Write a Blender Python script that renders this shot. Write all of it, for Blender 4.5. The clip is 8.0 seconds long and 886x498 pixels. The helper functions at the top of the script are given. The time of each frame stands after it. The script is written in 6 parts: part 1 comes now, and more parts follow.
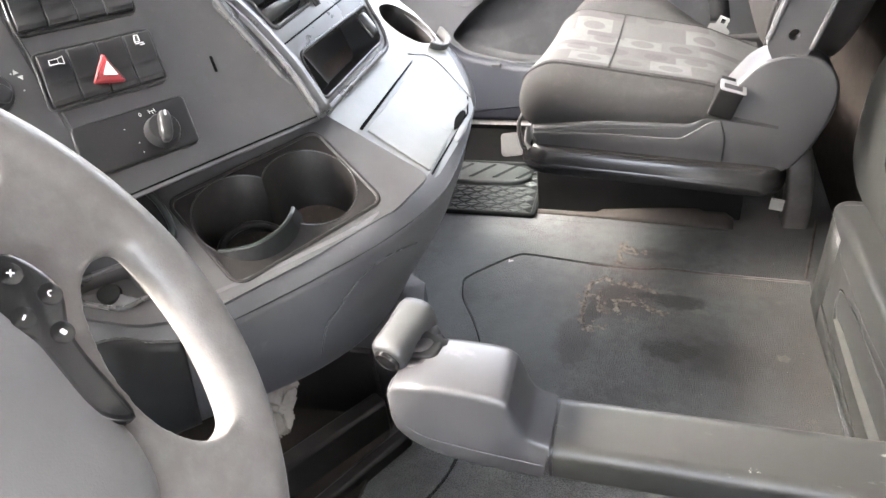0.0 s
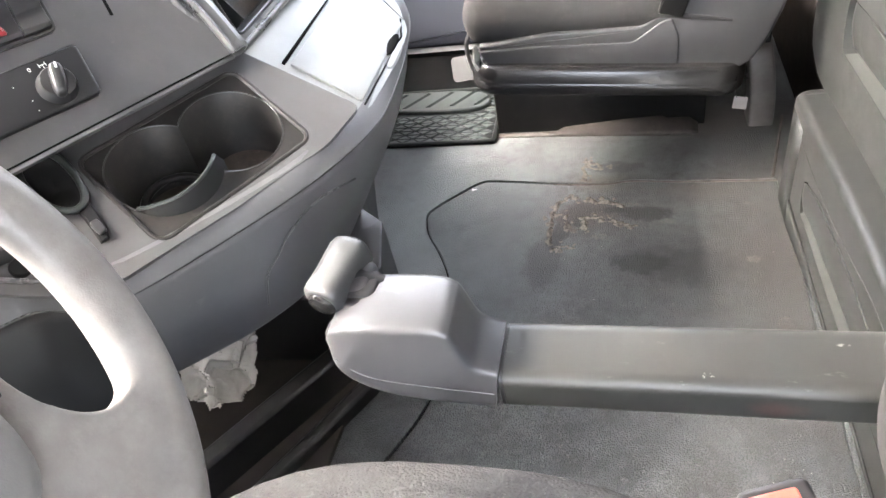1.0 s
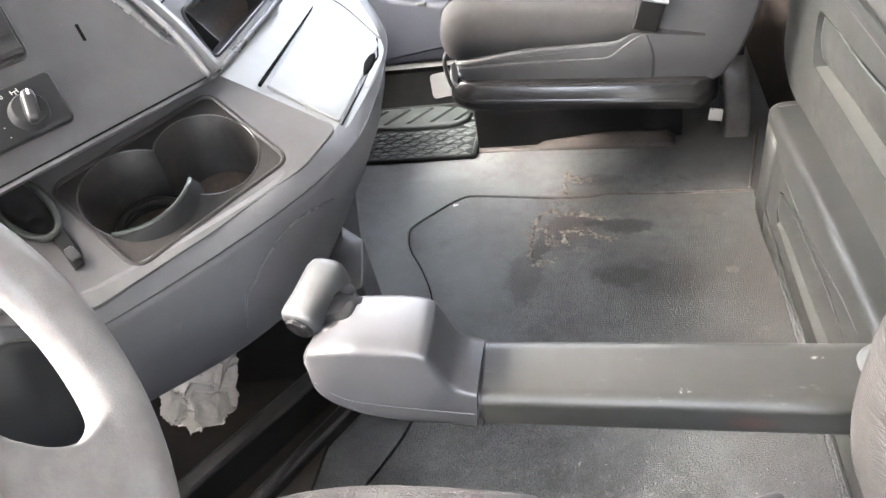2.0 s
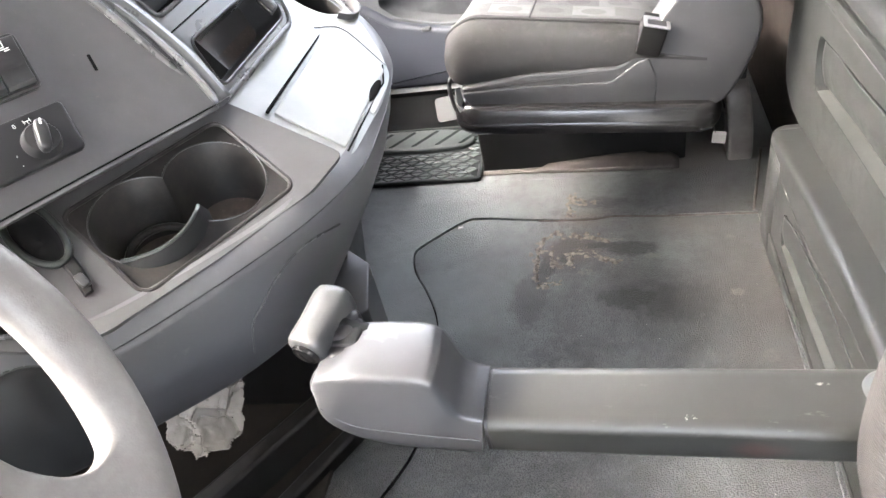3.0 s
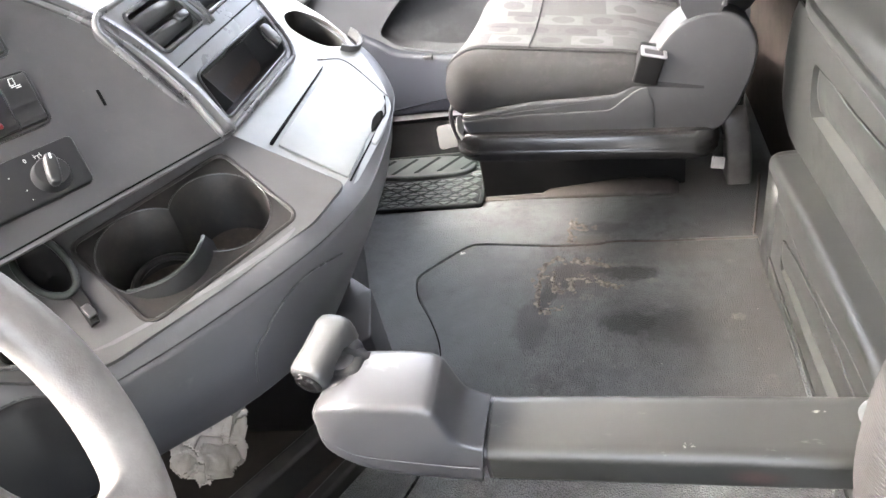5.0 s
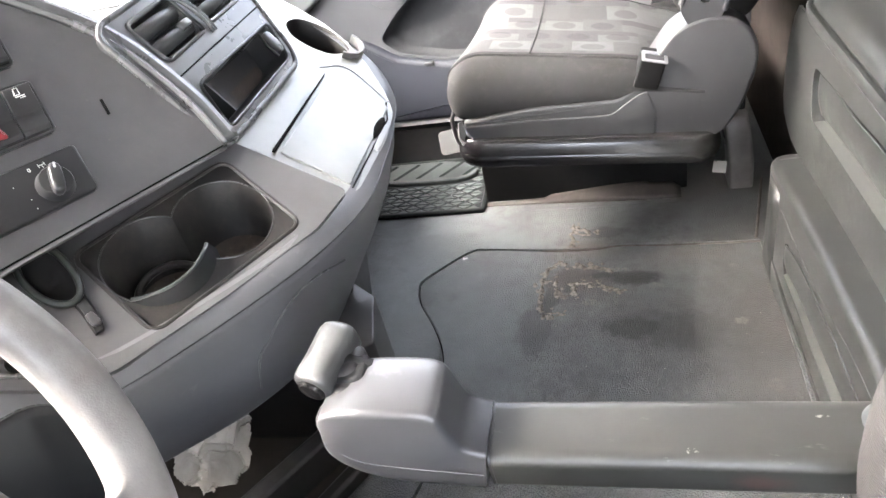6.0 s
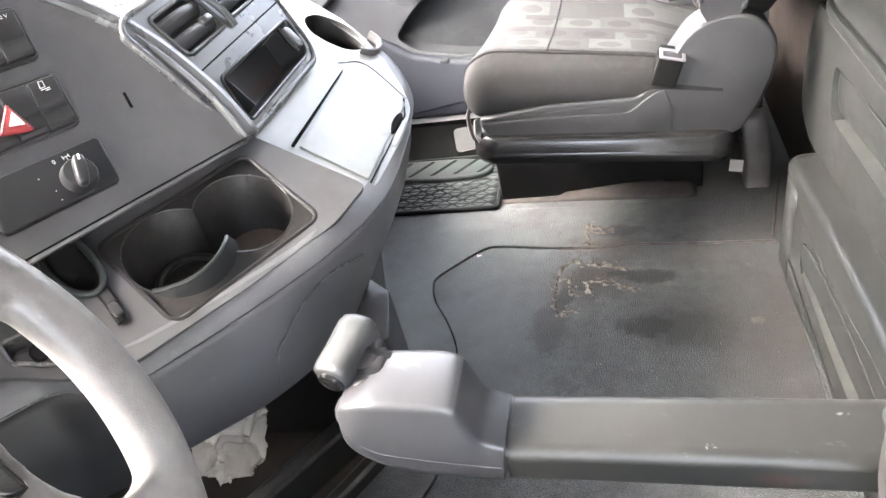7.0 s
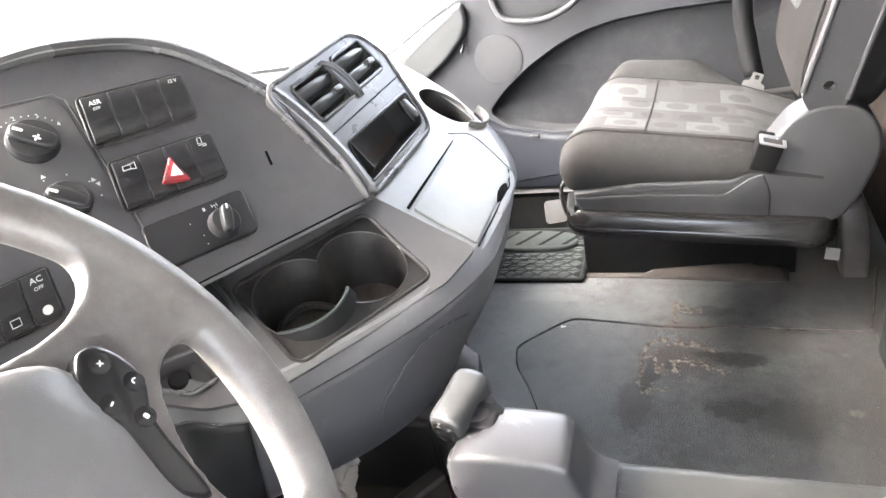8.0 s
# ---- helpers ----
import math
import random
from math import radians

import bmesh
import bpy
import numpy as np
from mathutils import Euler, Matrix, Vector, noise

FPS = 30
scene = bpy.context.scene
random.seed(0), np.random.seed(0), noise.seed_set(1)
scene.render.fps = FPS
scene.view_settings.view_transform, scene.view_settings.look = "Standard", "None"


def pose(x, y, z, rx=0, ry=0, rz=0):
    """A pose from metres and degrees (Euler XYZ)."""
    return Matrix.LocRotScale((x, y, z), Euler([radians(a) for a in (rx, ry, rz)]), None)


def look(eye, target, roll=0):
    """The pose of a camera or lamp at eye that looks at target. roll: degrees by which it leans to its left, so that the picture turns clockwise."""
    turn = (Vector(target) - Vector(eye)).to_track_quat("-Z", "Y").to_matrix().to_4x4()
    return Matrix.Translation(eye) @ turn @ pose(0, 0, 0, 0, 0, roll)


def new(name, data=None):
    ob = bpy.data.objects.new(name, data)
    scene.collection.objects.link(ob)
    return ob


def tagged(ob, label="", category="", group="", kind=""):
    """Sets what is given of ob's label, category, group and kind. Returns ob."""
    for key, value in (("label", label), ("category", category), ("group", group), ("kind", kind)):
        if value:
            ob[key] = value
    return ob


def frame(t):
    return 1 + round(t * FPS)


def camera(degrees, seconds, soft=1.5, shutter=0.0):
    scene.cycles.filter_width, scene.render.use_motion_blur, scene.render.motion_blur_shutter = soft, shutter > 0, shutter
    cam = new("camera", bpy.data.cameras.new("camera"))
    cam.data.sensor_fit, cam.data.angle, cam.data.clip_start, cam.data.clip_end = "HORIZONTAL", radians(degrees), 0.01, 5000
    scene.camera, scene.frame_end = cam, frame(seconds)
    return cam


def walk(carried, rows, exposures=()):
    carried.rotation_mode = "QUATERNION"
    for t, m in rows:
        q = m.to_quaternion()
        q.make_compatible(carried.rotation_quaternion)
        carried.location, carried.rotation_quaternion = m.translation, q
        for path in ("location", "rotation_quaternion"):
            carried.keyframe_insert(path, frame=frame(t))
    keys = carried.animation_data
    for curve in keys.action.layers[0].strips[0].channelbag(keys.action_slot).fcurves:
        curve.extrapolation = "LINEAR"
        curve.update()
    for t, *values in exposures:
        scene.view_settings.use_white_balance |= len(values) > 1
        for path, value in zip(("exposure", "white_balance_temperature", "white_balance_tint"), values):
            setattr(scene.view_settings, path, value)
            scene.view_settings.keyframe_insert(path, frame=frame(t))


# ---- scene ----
cam = camera(66.3, 8.0)
PATH = [
    (0, (0.303, 0.286, 0.881), (-0.252, 1.816, -0.281), -7.5),
    (0.2, (0.321, 0.299, 0.863), (-0.296, 1.757, -0.358), -13.7),
    (0.5, (0.329, 0.316, 0.836), (-0.219, 1.703, -0.497), -13.9),
    (1, (0.341, 0.319, 0.846), (-0.174, 1.743, -0.461), -13.6),
    (1.5, (0.347, 0.324, 0.847), (-0.132, 1.761, -0.459), -13.6),
    (3, (0.35, 0.324, 0.858), (-0.137, 1.815, -0.383), -13.7),
    (3.5, (0.351, 0.323, 0.858), (-0.153, 1.807, -0.384), -14.5),
    (4, (0.353, 0.323, 0.86), (-0.131, 1.829, -0.364), -13.8),
    (4.5, (0.355, 0.321, 0.865), (-0.134, 1.843, -0.337), -13.7),
    (6, (0.357, 0.32, 0.871), (-0.145, 1.86, -0.304), -14.3),
    (6.5, (0.354, 0.316, 0.871), (-0.153, 1.851, -0.306), -14.0),
    (7, (0.35, 0.314, 0.871), (-0.182, 1.845, -0.3), -14.4),
    (7.5, (0.34, 0.304, 0.88), (-0.28, 1.841, -0.24), -15.8),
    (7.8, (0.327, 0.287, 0.888), (-0.367, 1.851, -0.148), -15.1),
    (8, (0.311, 0.27, 0.894), (-0.39, 1.874, -0.073), -12.9),
]
walk(cam, [(t, look(eye, target, roll)) for t, eye, target, roll in PATH], [(0, 5.18, 6750, 12), (0.5, 5.28, 6750, 12), (1.5, 5.43, 6700, 12), (4.5, 5.38, 6700, 12), (6, 5.29, 6650, 12), (7.5, 5.38, 6650, 12), (8, 5.22, 6700, 12)])

# ---- daylight: an overcast sky through windscreen and side windows ----
world = bpy.data.worlds.new("sky")
scene.world = world
world.use_nodes = True
wn = world.node_tree
sky = wn.nodes.new("ShaderNodeTexSky")
sky.sky_type, sky.sun_disc = "NISHITA", False
sky.sun_elevation, sky.sun_rotation = radians(46), radians(-100)
sky.air_density, sky.dust_density = 1.0, 5.0
cloud = wn.nodes.new("ShaderNodeHueSaturation")
cloud.inputs["Saturation"].default_value = 0.5
wn.links.new(sky.outputs[0], cloud.inputs["Color"])
wn.links.new(cloud.outputs[0], wn.nodes["Background"].inputs[0])
wn.nodes["Background"].inputs[1].default_value = 0.15
sun = new("sun", bpy.data.lights.new("sun", "SUN"))
sun.data.energy, sun.data.angle, sun.data.color = 0.6, radians(40), (1.0, 0.985, 0.96)
sun.matrix_world = look((-5, -1.5, 5.5), (0, 1, 0))


# ---- materials ----
def mat(name, base, rough=0.5, dark=None, spots=6.0, grain=700.0, bump=0.15, metal=0.0, dust=None, dust_amount=0.3, gloss_vary=0.12, spec=0.5):
    """A surface with two scales of variation: soft stains and a fine grain with relief."""
    m = bpy.data.materials.new(name)
    m.use_nodes = True
    n, l = m.node_tree.nodes, m.node_tree.links
    b = n["Principled BSDF"]
    co = n.new("ShaderNodeTexCoord")
    big = n.new("ShaderNodeTexNoise")
    big.inputs["Scale"].default_value, big.inputs["Detail"].default_value, big.inputs["Roughness"].default_value = spots, 6, 0.65
    fine = n.new("ShaderNodeTexNoise")
    fine.inputs["Scale"].default_value, fine.inputs["Detail"].default_value = grain, 2
    l.new(co.outputs["Object"], big.inputs["Vector"])
    l.new(co.outputs["Object"], fine.inputs["Vector"])
    mix = n.new("ShaderNodeMix")
    mix.data_type = "RGBA"
    dark = dark or tuple(c * 0.72 for c in base)
    mix.inputs[6].default_value, mix.inputs[7].default_value = (*dark, 1), (*base, 1)
    ramp = n.new("ShaderNodeMapRange")
    ramp.inputs[1].default_value, ramp.inputs[2].default_value = 0.3, 0.7
    l.new(big.outputs[0], ramp.inputs[0])
    l.new(ramp.outputs[0], mix.inputs[0])
    colour = mix.outputs[2]
    if dust:
        d = n.new("ShaderNodeTexNoise")
        d.inputs["Scale"].default_value, d.inputs["Detail"].default_value, d.inputs["Roughness"].default_value = spots * 2.3, 8, 0.75
        l.new(co.outputs["Object"], d.inputs["Vector"])
        dr = n.new("ShaderNodeMapRange")
        dr.inputs[1].default_value, dr.inputs[2].default_value, dr.inputs[4].default_value = 0.5, 0.72, dust_amount
        l.new(d.outputs[0], dr.inputs[0])
        dm = n.new("ShaderNodeMix")
        dm.data_type = "RGBA"
        dm.inputs[7].default_value = (*dust, 1)
        l.new(dr.outputs[0], dm.inputs[0])
        l.new(colour, dm.inputs[6])
        colour = dm.outputs[2]
    l.new(colour, b.inputs["Base Color"])
    rr_ = n.new("ShaderNodeMapRange")
    rr_.inputs[3].default_value, rr_.inputs[4].default_value = max(0.05, rough - gloss_vary), min(1, rough + gloss_vary)
    l.new(big.outputs[0], rr_.inputs[0])
    l.new(rr_.outputs[0], b.inputs["Roughness"])
    bp = n.new("ShaderNodeBump")
    bp.inputs["Strength"].default_value, bp.inputs["Distance"].default_value = bump, 0.0006
    l.new(fine.outputs[0], bp.inputs["Height"])
    l.new(bp.outputs[0], b.inputs["Normal"])
    b.inputs["Metallic"].default_value = metal
    b.inputs["Specular IOR Level"].default_value = spec
    return m


def pebble(m, scale, strength, dist=0.0012, tint=None, flat=False):
    """Pebbled rubber relief on top of a material."""
    n, l = m.node_tree.nodes, m.node_tree.links
    co, v, bp = n.new("ShaderNodeTexCoord"), n.new("ShaderNodeTexVoronoi"), n.new("ShaderNodeBump")
    v.inputs["Scale"].default_value = scale
    v.feature = "F1"
    v.voronoi_dimensions = "2D" if flat else "3D"
    v.inputs["Randomness"].default_value = 0.9 if flat else 1.0
    l.new(co.outputs["Object"], v.inputs["Vector"])
    bp.invert = True
    bp.inputs["Strength"].default_value, bp.inputs["Distance"].default_value = strength, dist
    l.new(v.outputs["Distance"], bp.inputs["Height"])
    b = n["Principled BSDF"]
    old = b.inputs["Normal"].links[0].from_socket
    l.new(old, bp.inputs["Normal"])
    l.new(bp.outputs[0], b.inputs["Normal"])
    if tint:
        mr, mx = n.new("ShaderNodeMapRange"), n.new("ShaderNodeMix")
        mr.inputs[2].default_value, mr.inputs[3].default_value, mr.inputs[4].default_value = 0.75, tint[0], tint[1]
        l.new(v.outputs["Distance"], mr.inputs[0])
        mx.data_type, mx.blend_type = "RGBA", "MULTIPLY"
        mx.inputs[0].default_value = 1.0
        l.new(b.inputs["Base Color"].links[0].from_socket, mx.inputs[6])
        l.new(mr.outputs[0], mx.inputs[7])
        l.new(mx.outputs[2], b.inputs["Base Color"])
    return m


def grunge(m, colour, amount, scale, lo=0.55, hi=0.62, stretch=(1, 1, 1), rough=None, seed=0.0):
    """Ragged wear over the whole surface: dirt specks, rubbed patches or, stretched, scratches."""
    n, l = m.node_tree.nodes, m.node_tree.links
    b = n["Principled BSDF"]
    co, mp, ns, cut, mx = n.new("ShaderNodeTexCoord"), n.new("ShaderNodeMapping"), n.new("ShaderNodeTexNoise"), n.new("ShaderNodeMapRange"), n.new("ShaderNodeMix")
    mp.inputs["Scale"].default_value = stretch
    mp.inputs["Location"].default_value = (seed, seed * 0.7, seed * 1.3)
    ns.inputs["Scale"].default_value, ns.inputs["Detail"].default_value, ns.inputs["Roughness"].default_value = scale, 9, 0.72
    l.new(co.outputs["Object"], mp.inputs["Vector"])
    l.new(mp.outputs[0], ns.inputs["Vector"])
    cut.inputs[1].default_value, cut.inputs[2].default_value, cut.inputs[4].default_value = lo, hi, amount
    l.new(ns.outputs[0], cut.inputs[0])
    mx.data_type = "RGBA"
    mx.inputs[7].default_value = (*colour, 1)
    l.new(cut.outputs[0], mx.inputs[0])
    l.new(b.inputs["Base Color"].links[0].from_socket, mx.inputs[6])
    l.new(mx.outputs[2], b.inputs["Base Color"])
    if rough is not None:
        rm = n.new("ShaderNodeMix")
        rm.inputs[3].default_value = rough
        l.new(cut.outputs[0], rm.inputs[0])
        l.new(b.inputs["Roughness"].links[0].from_socket, rm.inputs[2])
        l.new(rm.outputs[0], b.inputs["Roughness"])
    return m


def stain_and_light(m, centre, size, colour, amount, edge=(0.35, 0.75), scale=14.0, core=0.45):
    """A patch of colour with a ragged shape of its own round a spot: dirt in most places, painted sheen and darkening
    in some.
    """
    n, l = m.node_tree.nodes, m.node_tree.links
    b = n["Principled BSDF"]
    co, mp, ns = n.new("ShaderNodeTexCoord"), n.new("ShaderNodeMapping"), n.new("ShaderNodeTexNoise")
    mp.vector_type = "POINT"
    mp.inputs["Location"].default_value = [-c / s for c, s in zip(centre, size)]
    mp.inputs["Scale"].default_value = [1 / s for s in size]
    l.new(co.outputs["Object"], mp.inputs["Vector"])
    ln = n.new("ShaderNodeVectorMath")
    ln.operation = "LENGTH"
    l.new(mp.outputs[0], ln.inputs[0])
    ns.inputs["Scale"].default_value, ns.inputs["Detail"].default_value, ns.inputs["Roughness"].default_value = scale, 7, 0.7
    l.new(co.outputs["Object"], ns.inputs["Vector"])
    fall = n.new("ShaderNodeMapRange")
    fall.inputs[1].default_value, fall.inputs[2].default_value, fall.inputs[3].default_value, fall.inputs[4].default_value = 0.2, 1.0, core, core - 0.7
    l.new(ln.outputs["Value"], fall.inputs[0])
    add = n.new("ShaderNodeMath")
    l.new(fall.outputs[0], add.inputs[0])
    l.new(ns.outputs[0], add.inputs[1])
    cut = n.new("ShaderNodeMapRange")
    cut.inputs[1].default_value, cut.inputs[2].default_value, cut.inputs[4].default_value = edge[0] + 0.2, edge[1] + 0.2, amount
    l.new(add.outputs[0], cut.inputs[0])
    mx = n.new("ShaderNodeMix")
    mx.data_type = "RGBA"
    mx.inputs[7].default_value = (*colour, 1)
    l.new(b.inputs["Base Color"].links[0].from_socket, mx.inputs[6])
    l.new(cut.outputs[0], mx.inputs[0])
    l.new(mx.outputs[2], b.inputs["Base Color"])
    return m


def plain(name, base, rough=0.4, metal=0.0):
    return mat(name, base, rough, grain=400, bump=0.05, metal=metal, gloss_vary=0.05)


SHELL = mat("grey moulded plastic", (0.096, 0.0965, 0.1005), 0.47, grain=1500, bump=0.12, dust=(0.17, 0.155, 0.14), dust_amount=0.05)
# Darker copy of SHELL, so that the cup shelf looks shaded
DECK = mat("worn grey shelf plastic, shade painted in", (0.064, 0.064, 0.066), 0.5, grain=1500, bump=0.14, dust=(0.13, 0.12, 0.11), dust_amount=0.08, spec=0.32)
LIGHTTOP = mat("pale grey moulded plastic", (0.22, 0.225, 0.22), 0.38, grain=1500, bump=0.15)
# Shell grey taken down for the shade behind the steering wheel
KNEE = mat("grey knee cover plastic, shade painted in", (0.022, 0.0222, 0.0228), 0.5, grain=1300, bump=0.15, spec=0.3)
PANEL = mat("charcoal matt plastic", (0.086, 0.0855, 0.088), 0.5, grain=1300, bump=0.2, dust=(0.12, 0.11, 0.1), dust_amount=0.18, spec=0.35)
SWITCH = mat("black switch plastic", (0.014, 0.014, 0.015), 0.36, grain=900, bump=0.08, dust=(0.09, 0.085, 0.08), dust_amount=0.12)
KNOB = mat("satin black knob", (0.03, 0.03, 0.031), 0.3, grain=900, bump=0.04)
TRAY = mat("dusty black tray plastic", (0.012, 0.0112, 0.0106), 0.44, spots=16, grain=900, bump=0.12, dust=(0.07, 0.055, 0.045), dust_amount=0.2, spec=0.35)
CUPFLOOR = mat("dried drink residue on plastic", (0.06, 0.043, 0.034), 0.6, dark=(0.02, 0.015, 0.013), spots=40, grain=300, bump=0.4)
LOOP = mat("dark green black plastic", (0.016, 0.021, 0.019), 0.3, grain=900, bump=0.06, dust=(0.05, 0.05, 0.045), dust_amount=0.3)
TRIM = mat("grey satin trim", (0.09, 0.09, 0.0905), 0.28, grain=1200, bump=0.05)
VENT = mat("dark glossy vent plastic", (0.05, 0.052, 0.052), 0.2, grain=900, bump=0.05)
ARM = mat("grey painted console plastic", (0.041, 0.0413, 0.044), 0.37, grain=1600, bump=0.1, dust=(0.15, 0.135, 0.11), dust_amount=0.02)
ARMTOP = mat("worn olive grey armrest plastic", (0.03, 0.0302, 0.0277), 0.4, grain=1400, bump=0.15, dust=(0.09, 0.082, 0.07), dust_amount=0.08, spec=0.36)
BRACKET = mat("pale olive grey satin plastic", (0.045, 0.046, 0.042), 0.42, grain=1400, bump=0.12, dust=(0.07, 0.066, 0.058), dust_amount=0.2, spec=0.35)
GRIP = mat("grey soft lever grip", (0.032, 0.033, 0.0328), 0.42, grain=1200, bump=0.12)
LEATHER = pebble(mat("worn wheel leather", (0.15, 0.143, 0.134), 0.4, dark=(0.088, 0.078, 0.071), spots=22, grain=900, bump=0.2, dust=(0.14, 0.132, 0.125), dust_amount=0.15, spec=0.5), 420, 0.12, 0.0006)
HUB = pebble(mat("grey wheel hub plastic", (0.145, 0.141, 0.136), 0.42, grain=1200, bump=0.15), 700, 0.15, 0.0004)
RUBBER = pebble(mat("pebbled grey rubber floor", (0.098, 0.103, 0.104), 0.4, dark=(0.058, 0.061, 0.0615), spots=5, grain=1100, bump=0.15, dust=(0.066, 0.064, 0.06), dust_amount=0.4, spec=0.42), 400, 1.0, 0.0013, (1.7, 0.35), True)
RUBBER2 = pebble(mat("pebbled grey rubber hatch cover", (0.093, 0.098, 0.099), 0.38, dark=(0.052, 0.055, 0.0555), spots=4, grain=1100, bump=0.15, dust=(0.06, 0.058, 0.054), dust_amount=0.4, spec=0.42), 400, 1.0, 0.0013, (1.7, 0.35), True)
for m_ in (RUBBER, RUBBER2):
    grunge(m_, (0.018, 0.0175, 0.017), 0.85, 9, 0.46, 0.66, seed=2.0)
    grunge(m_, (0.107, 0.105, 0.1), 0.45, 26, 0.58, 0.72, rough=0.7, seed=5.0)
    grunge(m_, (0.024, 0.0235, 0.022), 0.6, 45, 0.5, 0.62, seed=12.0)
    grunge(m_, (0.165, 0.163, 0.156), 0.45, 95, 0.57, 0.66, rough=0.6, seed=15.0)
    grunge(m_, (0.22, 0.217, 0.205), 0.55, 190, 0.64, 0.7, rough=0.8, seed=9.0)
FLAPRUBBER = mat("brown dusty rubber", (0.05, 0.042, 0.038), 0.6, dark=(0.03, 0.025, 0.0225), spots=18, grain=500, bump=0.3, dust=(0.085, 0.07, 0.06), dust_amount=0.3, spec=0.25)
RUST = mat("rusty dirt line", (0.12, 0.104, 0.093), 0.85, dark=(0.05, 0.043, 0.039), spots=60, grain=400, bump=0.5, spec=0.1)
PEDESTAL = mat("matt black steel", (0.0055, 0.0053, 0.0053), 0.7, grain=700, bump=0.1, dust=(0.03, 0.026, 0.023), dust_amount=0.15, spec=0.12)
MATHEEL = mat("smooth dark mat rubber", (0.02, 0.024, 0.024), 0.45, spots=20, grain=600, bump=0.15, dust=(0.07, 0.072, 0.067), dust_amount=0.2, spec=0.25)
MATPAD = mat("worn grey green mat rubber", (0.034, 0.04, 0.04), 0.45, spots=20, grain=600, bump=0.2, dust=(0.085, 0.088, 0.08), dust_amount=0.25, spec=0.3)
MAT = mat("black moulded mat rubber", (0.009, 0.0105, 0.0107), 0.6, grain=600, bump=0.2, dust=(0.04, 0.042, 0.04), dust_amount=0.1, spec=0.12)
BLACKMATT = mat("black matt buckle plastic", (0.01, 0.01, 0.0105), 0.6, grain=900, bump=0.1, spec=0.2)
BLACK = mat("black plastic", (0.018, 0.017, 0.018), 0.42, grain=700, bump=0.1, dust=(0.06, 0.05, 0.045), dust_amount=0.3)
GLOSSBLACK = mat("glossy black plastic", (0.009, 0.0087, 0.0087), 0.22, grain=900, bump=0.05, dust=(0.07, 0.06, 0.055), dust_amount=0.1, spec=0.5)
SEATSHELL = mat("dark grey seat plastic", (0.027, 0.027, 0.028), 0.44, grain=1300, bump=0.15, dust=(0.085, 0.08, 0.073), dust_amount=0.12)
FABRIC = pebble(mat("grey woven seat fabric", (0.033, 0.0332, 0.0335), 0.9, dark=(0.023, 0.022, 0.0216), spots=9, grain=1800, bump=0.5, spec=0.06), 900, 0.3, 0.0006)
RIBCLOTH = pebble(mat("ribbed grey seat cloth", (0.062, 0.061, 0.061), 0.95, dark=(0.045, 0.044, 0.044), spots=14, grain=1500, bump=0.6, spec=0.06), 420, 0.8, 0.001)
LEDGE = mat("pale grey green ledge plastic", (0.05, 0.052, 0.048), 0.5, grain=1500, bump=0.15, dust=(0.07, 0.068, 0.06), dust_amount=0.2, spec=0.3)
BACKCLOTH = mat("dark brown grey seat cloth", (0.022, 0.0205, 0.0195), 0.92, dark=(0.014, 0.013, 0.0125), spots=12, grain=1600, bump=0.5, spec=0.06)
BOLSTER = mat("ribbed brown grey seat cloth", (0.072, 0.069, 0.065), 0.95, dark=(0.055, 0.052, 0.049), spots=14, grain=1500, bump=0.5, spec=0.06)
REAR = mat("grey green locker plastic", (0.017, 0.0179, 0.017), 0.45, grain=1500, bump=0.15, dust=(0.045, 0.043, 0.038), dust_amount=0.2, spec=0.25)
DOOR = mat("blue grey door plastic", (0.027, 0.0282, 0.0312), 0.5, grain=1300, bump=0.15)
DOORDARK = mat("dark blue grey door plastic", (0.0105, 0.011, 0.0128), 0.55, grain=1300, bump=0.15)
DOORBLUE = mat("dark blue door plastic", (0.0105, 0.012, 0.0175), 0.5, grain=1300, bump=0.15)
GRILLE = pebble(mat("perforated speaker plastic", (0.027, 0.028, 0.0305), 0.6, grain=1300, bump=0.2), 900, 0.6, 0.0008)
DOORLIGHT = mat("pale grey door trim", (0.055, 0.058, 0.058), 0.45, grain=1300, bump=0.12)
# Out of view; dark only to weaken the light from above
HEADLINER = mat("headliner cloth darkened to cut top light", (0.16, 0.16, 0.162), 0.95, grain=900, bump=0.4, spec=0.1)
# Lining lifted near white so the unseen walls bounce light in
LINER = mat("pale cab lining for bounce light", (0.8, 0.8, 0.8), 0.85, grain=900, bump=0.4)
CARPET = mat("dark brown carpet", (0.026, 0.0215, 0.019), 0.95, dark=(0.015, 0.0125, 0.0112), spots=30, grain=900, bump=0.8, spec=0.02)
WHITE = plain("white print", (0.75, 0.75, 0.73), 0.5)
RED = mat("red hazard plastic", (0.28, 0.03, 0.035), 0.3, grain=600, bump=0.04)
BUCKLERED = mat("faded red buckle button", (0.55, 0.11, 0.075), 0.4, grain=600, bump=0.05)
METAL = mat("worn bright metal", (0.42, 0.42, 0.42), 0.48, metal=1.0, grain=500, bump=0.1)
PAPER = mat("white tissue paper", (0.44, 0.425, 0.395), 0.9, dark=(0.35, 0.335, 0.305), spots=25, grain=500, bump=0.3, spec=0.1)
LABEL = mat("milky label plastic", (0.028, 0.0285, 0.0285), 0.5, grain=400, bump=0.05)
FRAME = mat("pale green grey plastic", (0.14, 0.145, 0.135), 0.5, grain=700, bump=0.1, dust=(0.1, 0.09, 0.08), dust_amount=0.4)
TONGUE = mat("dull steel", (0.14, 0.14, 0.14), 0.5, metal=1.0, grain=500, bump=0.1)
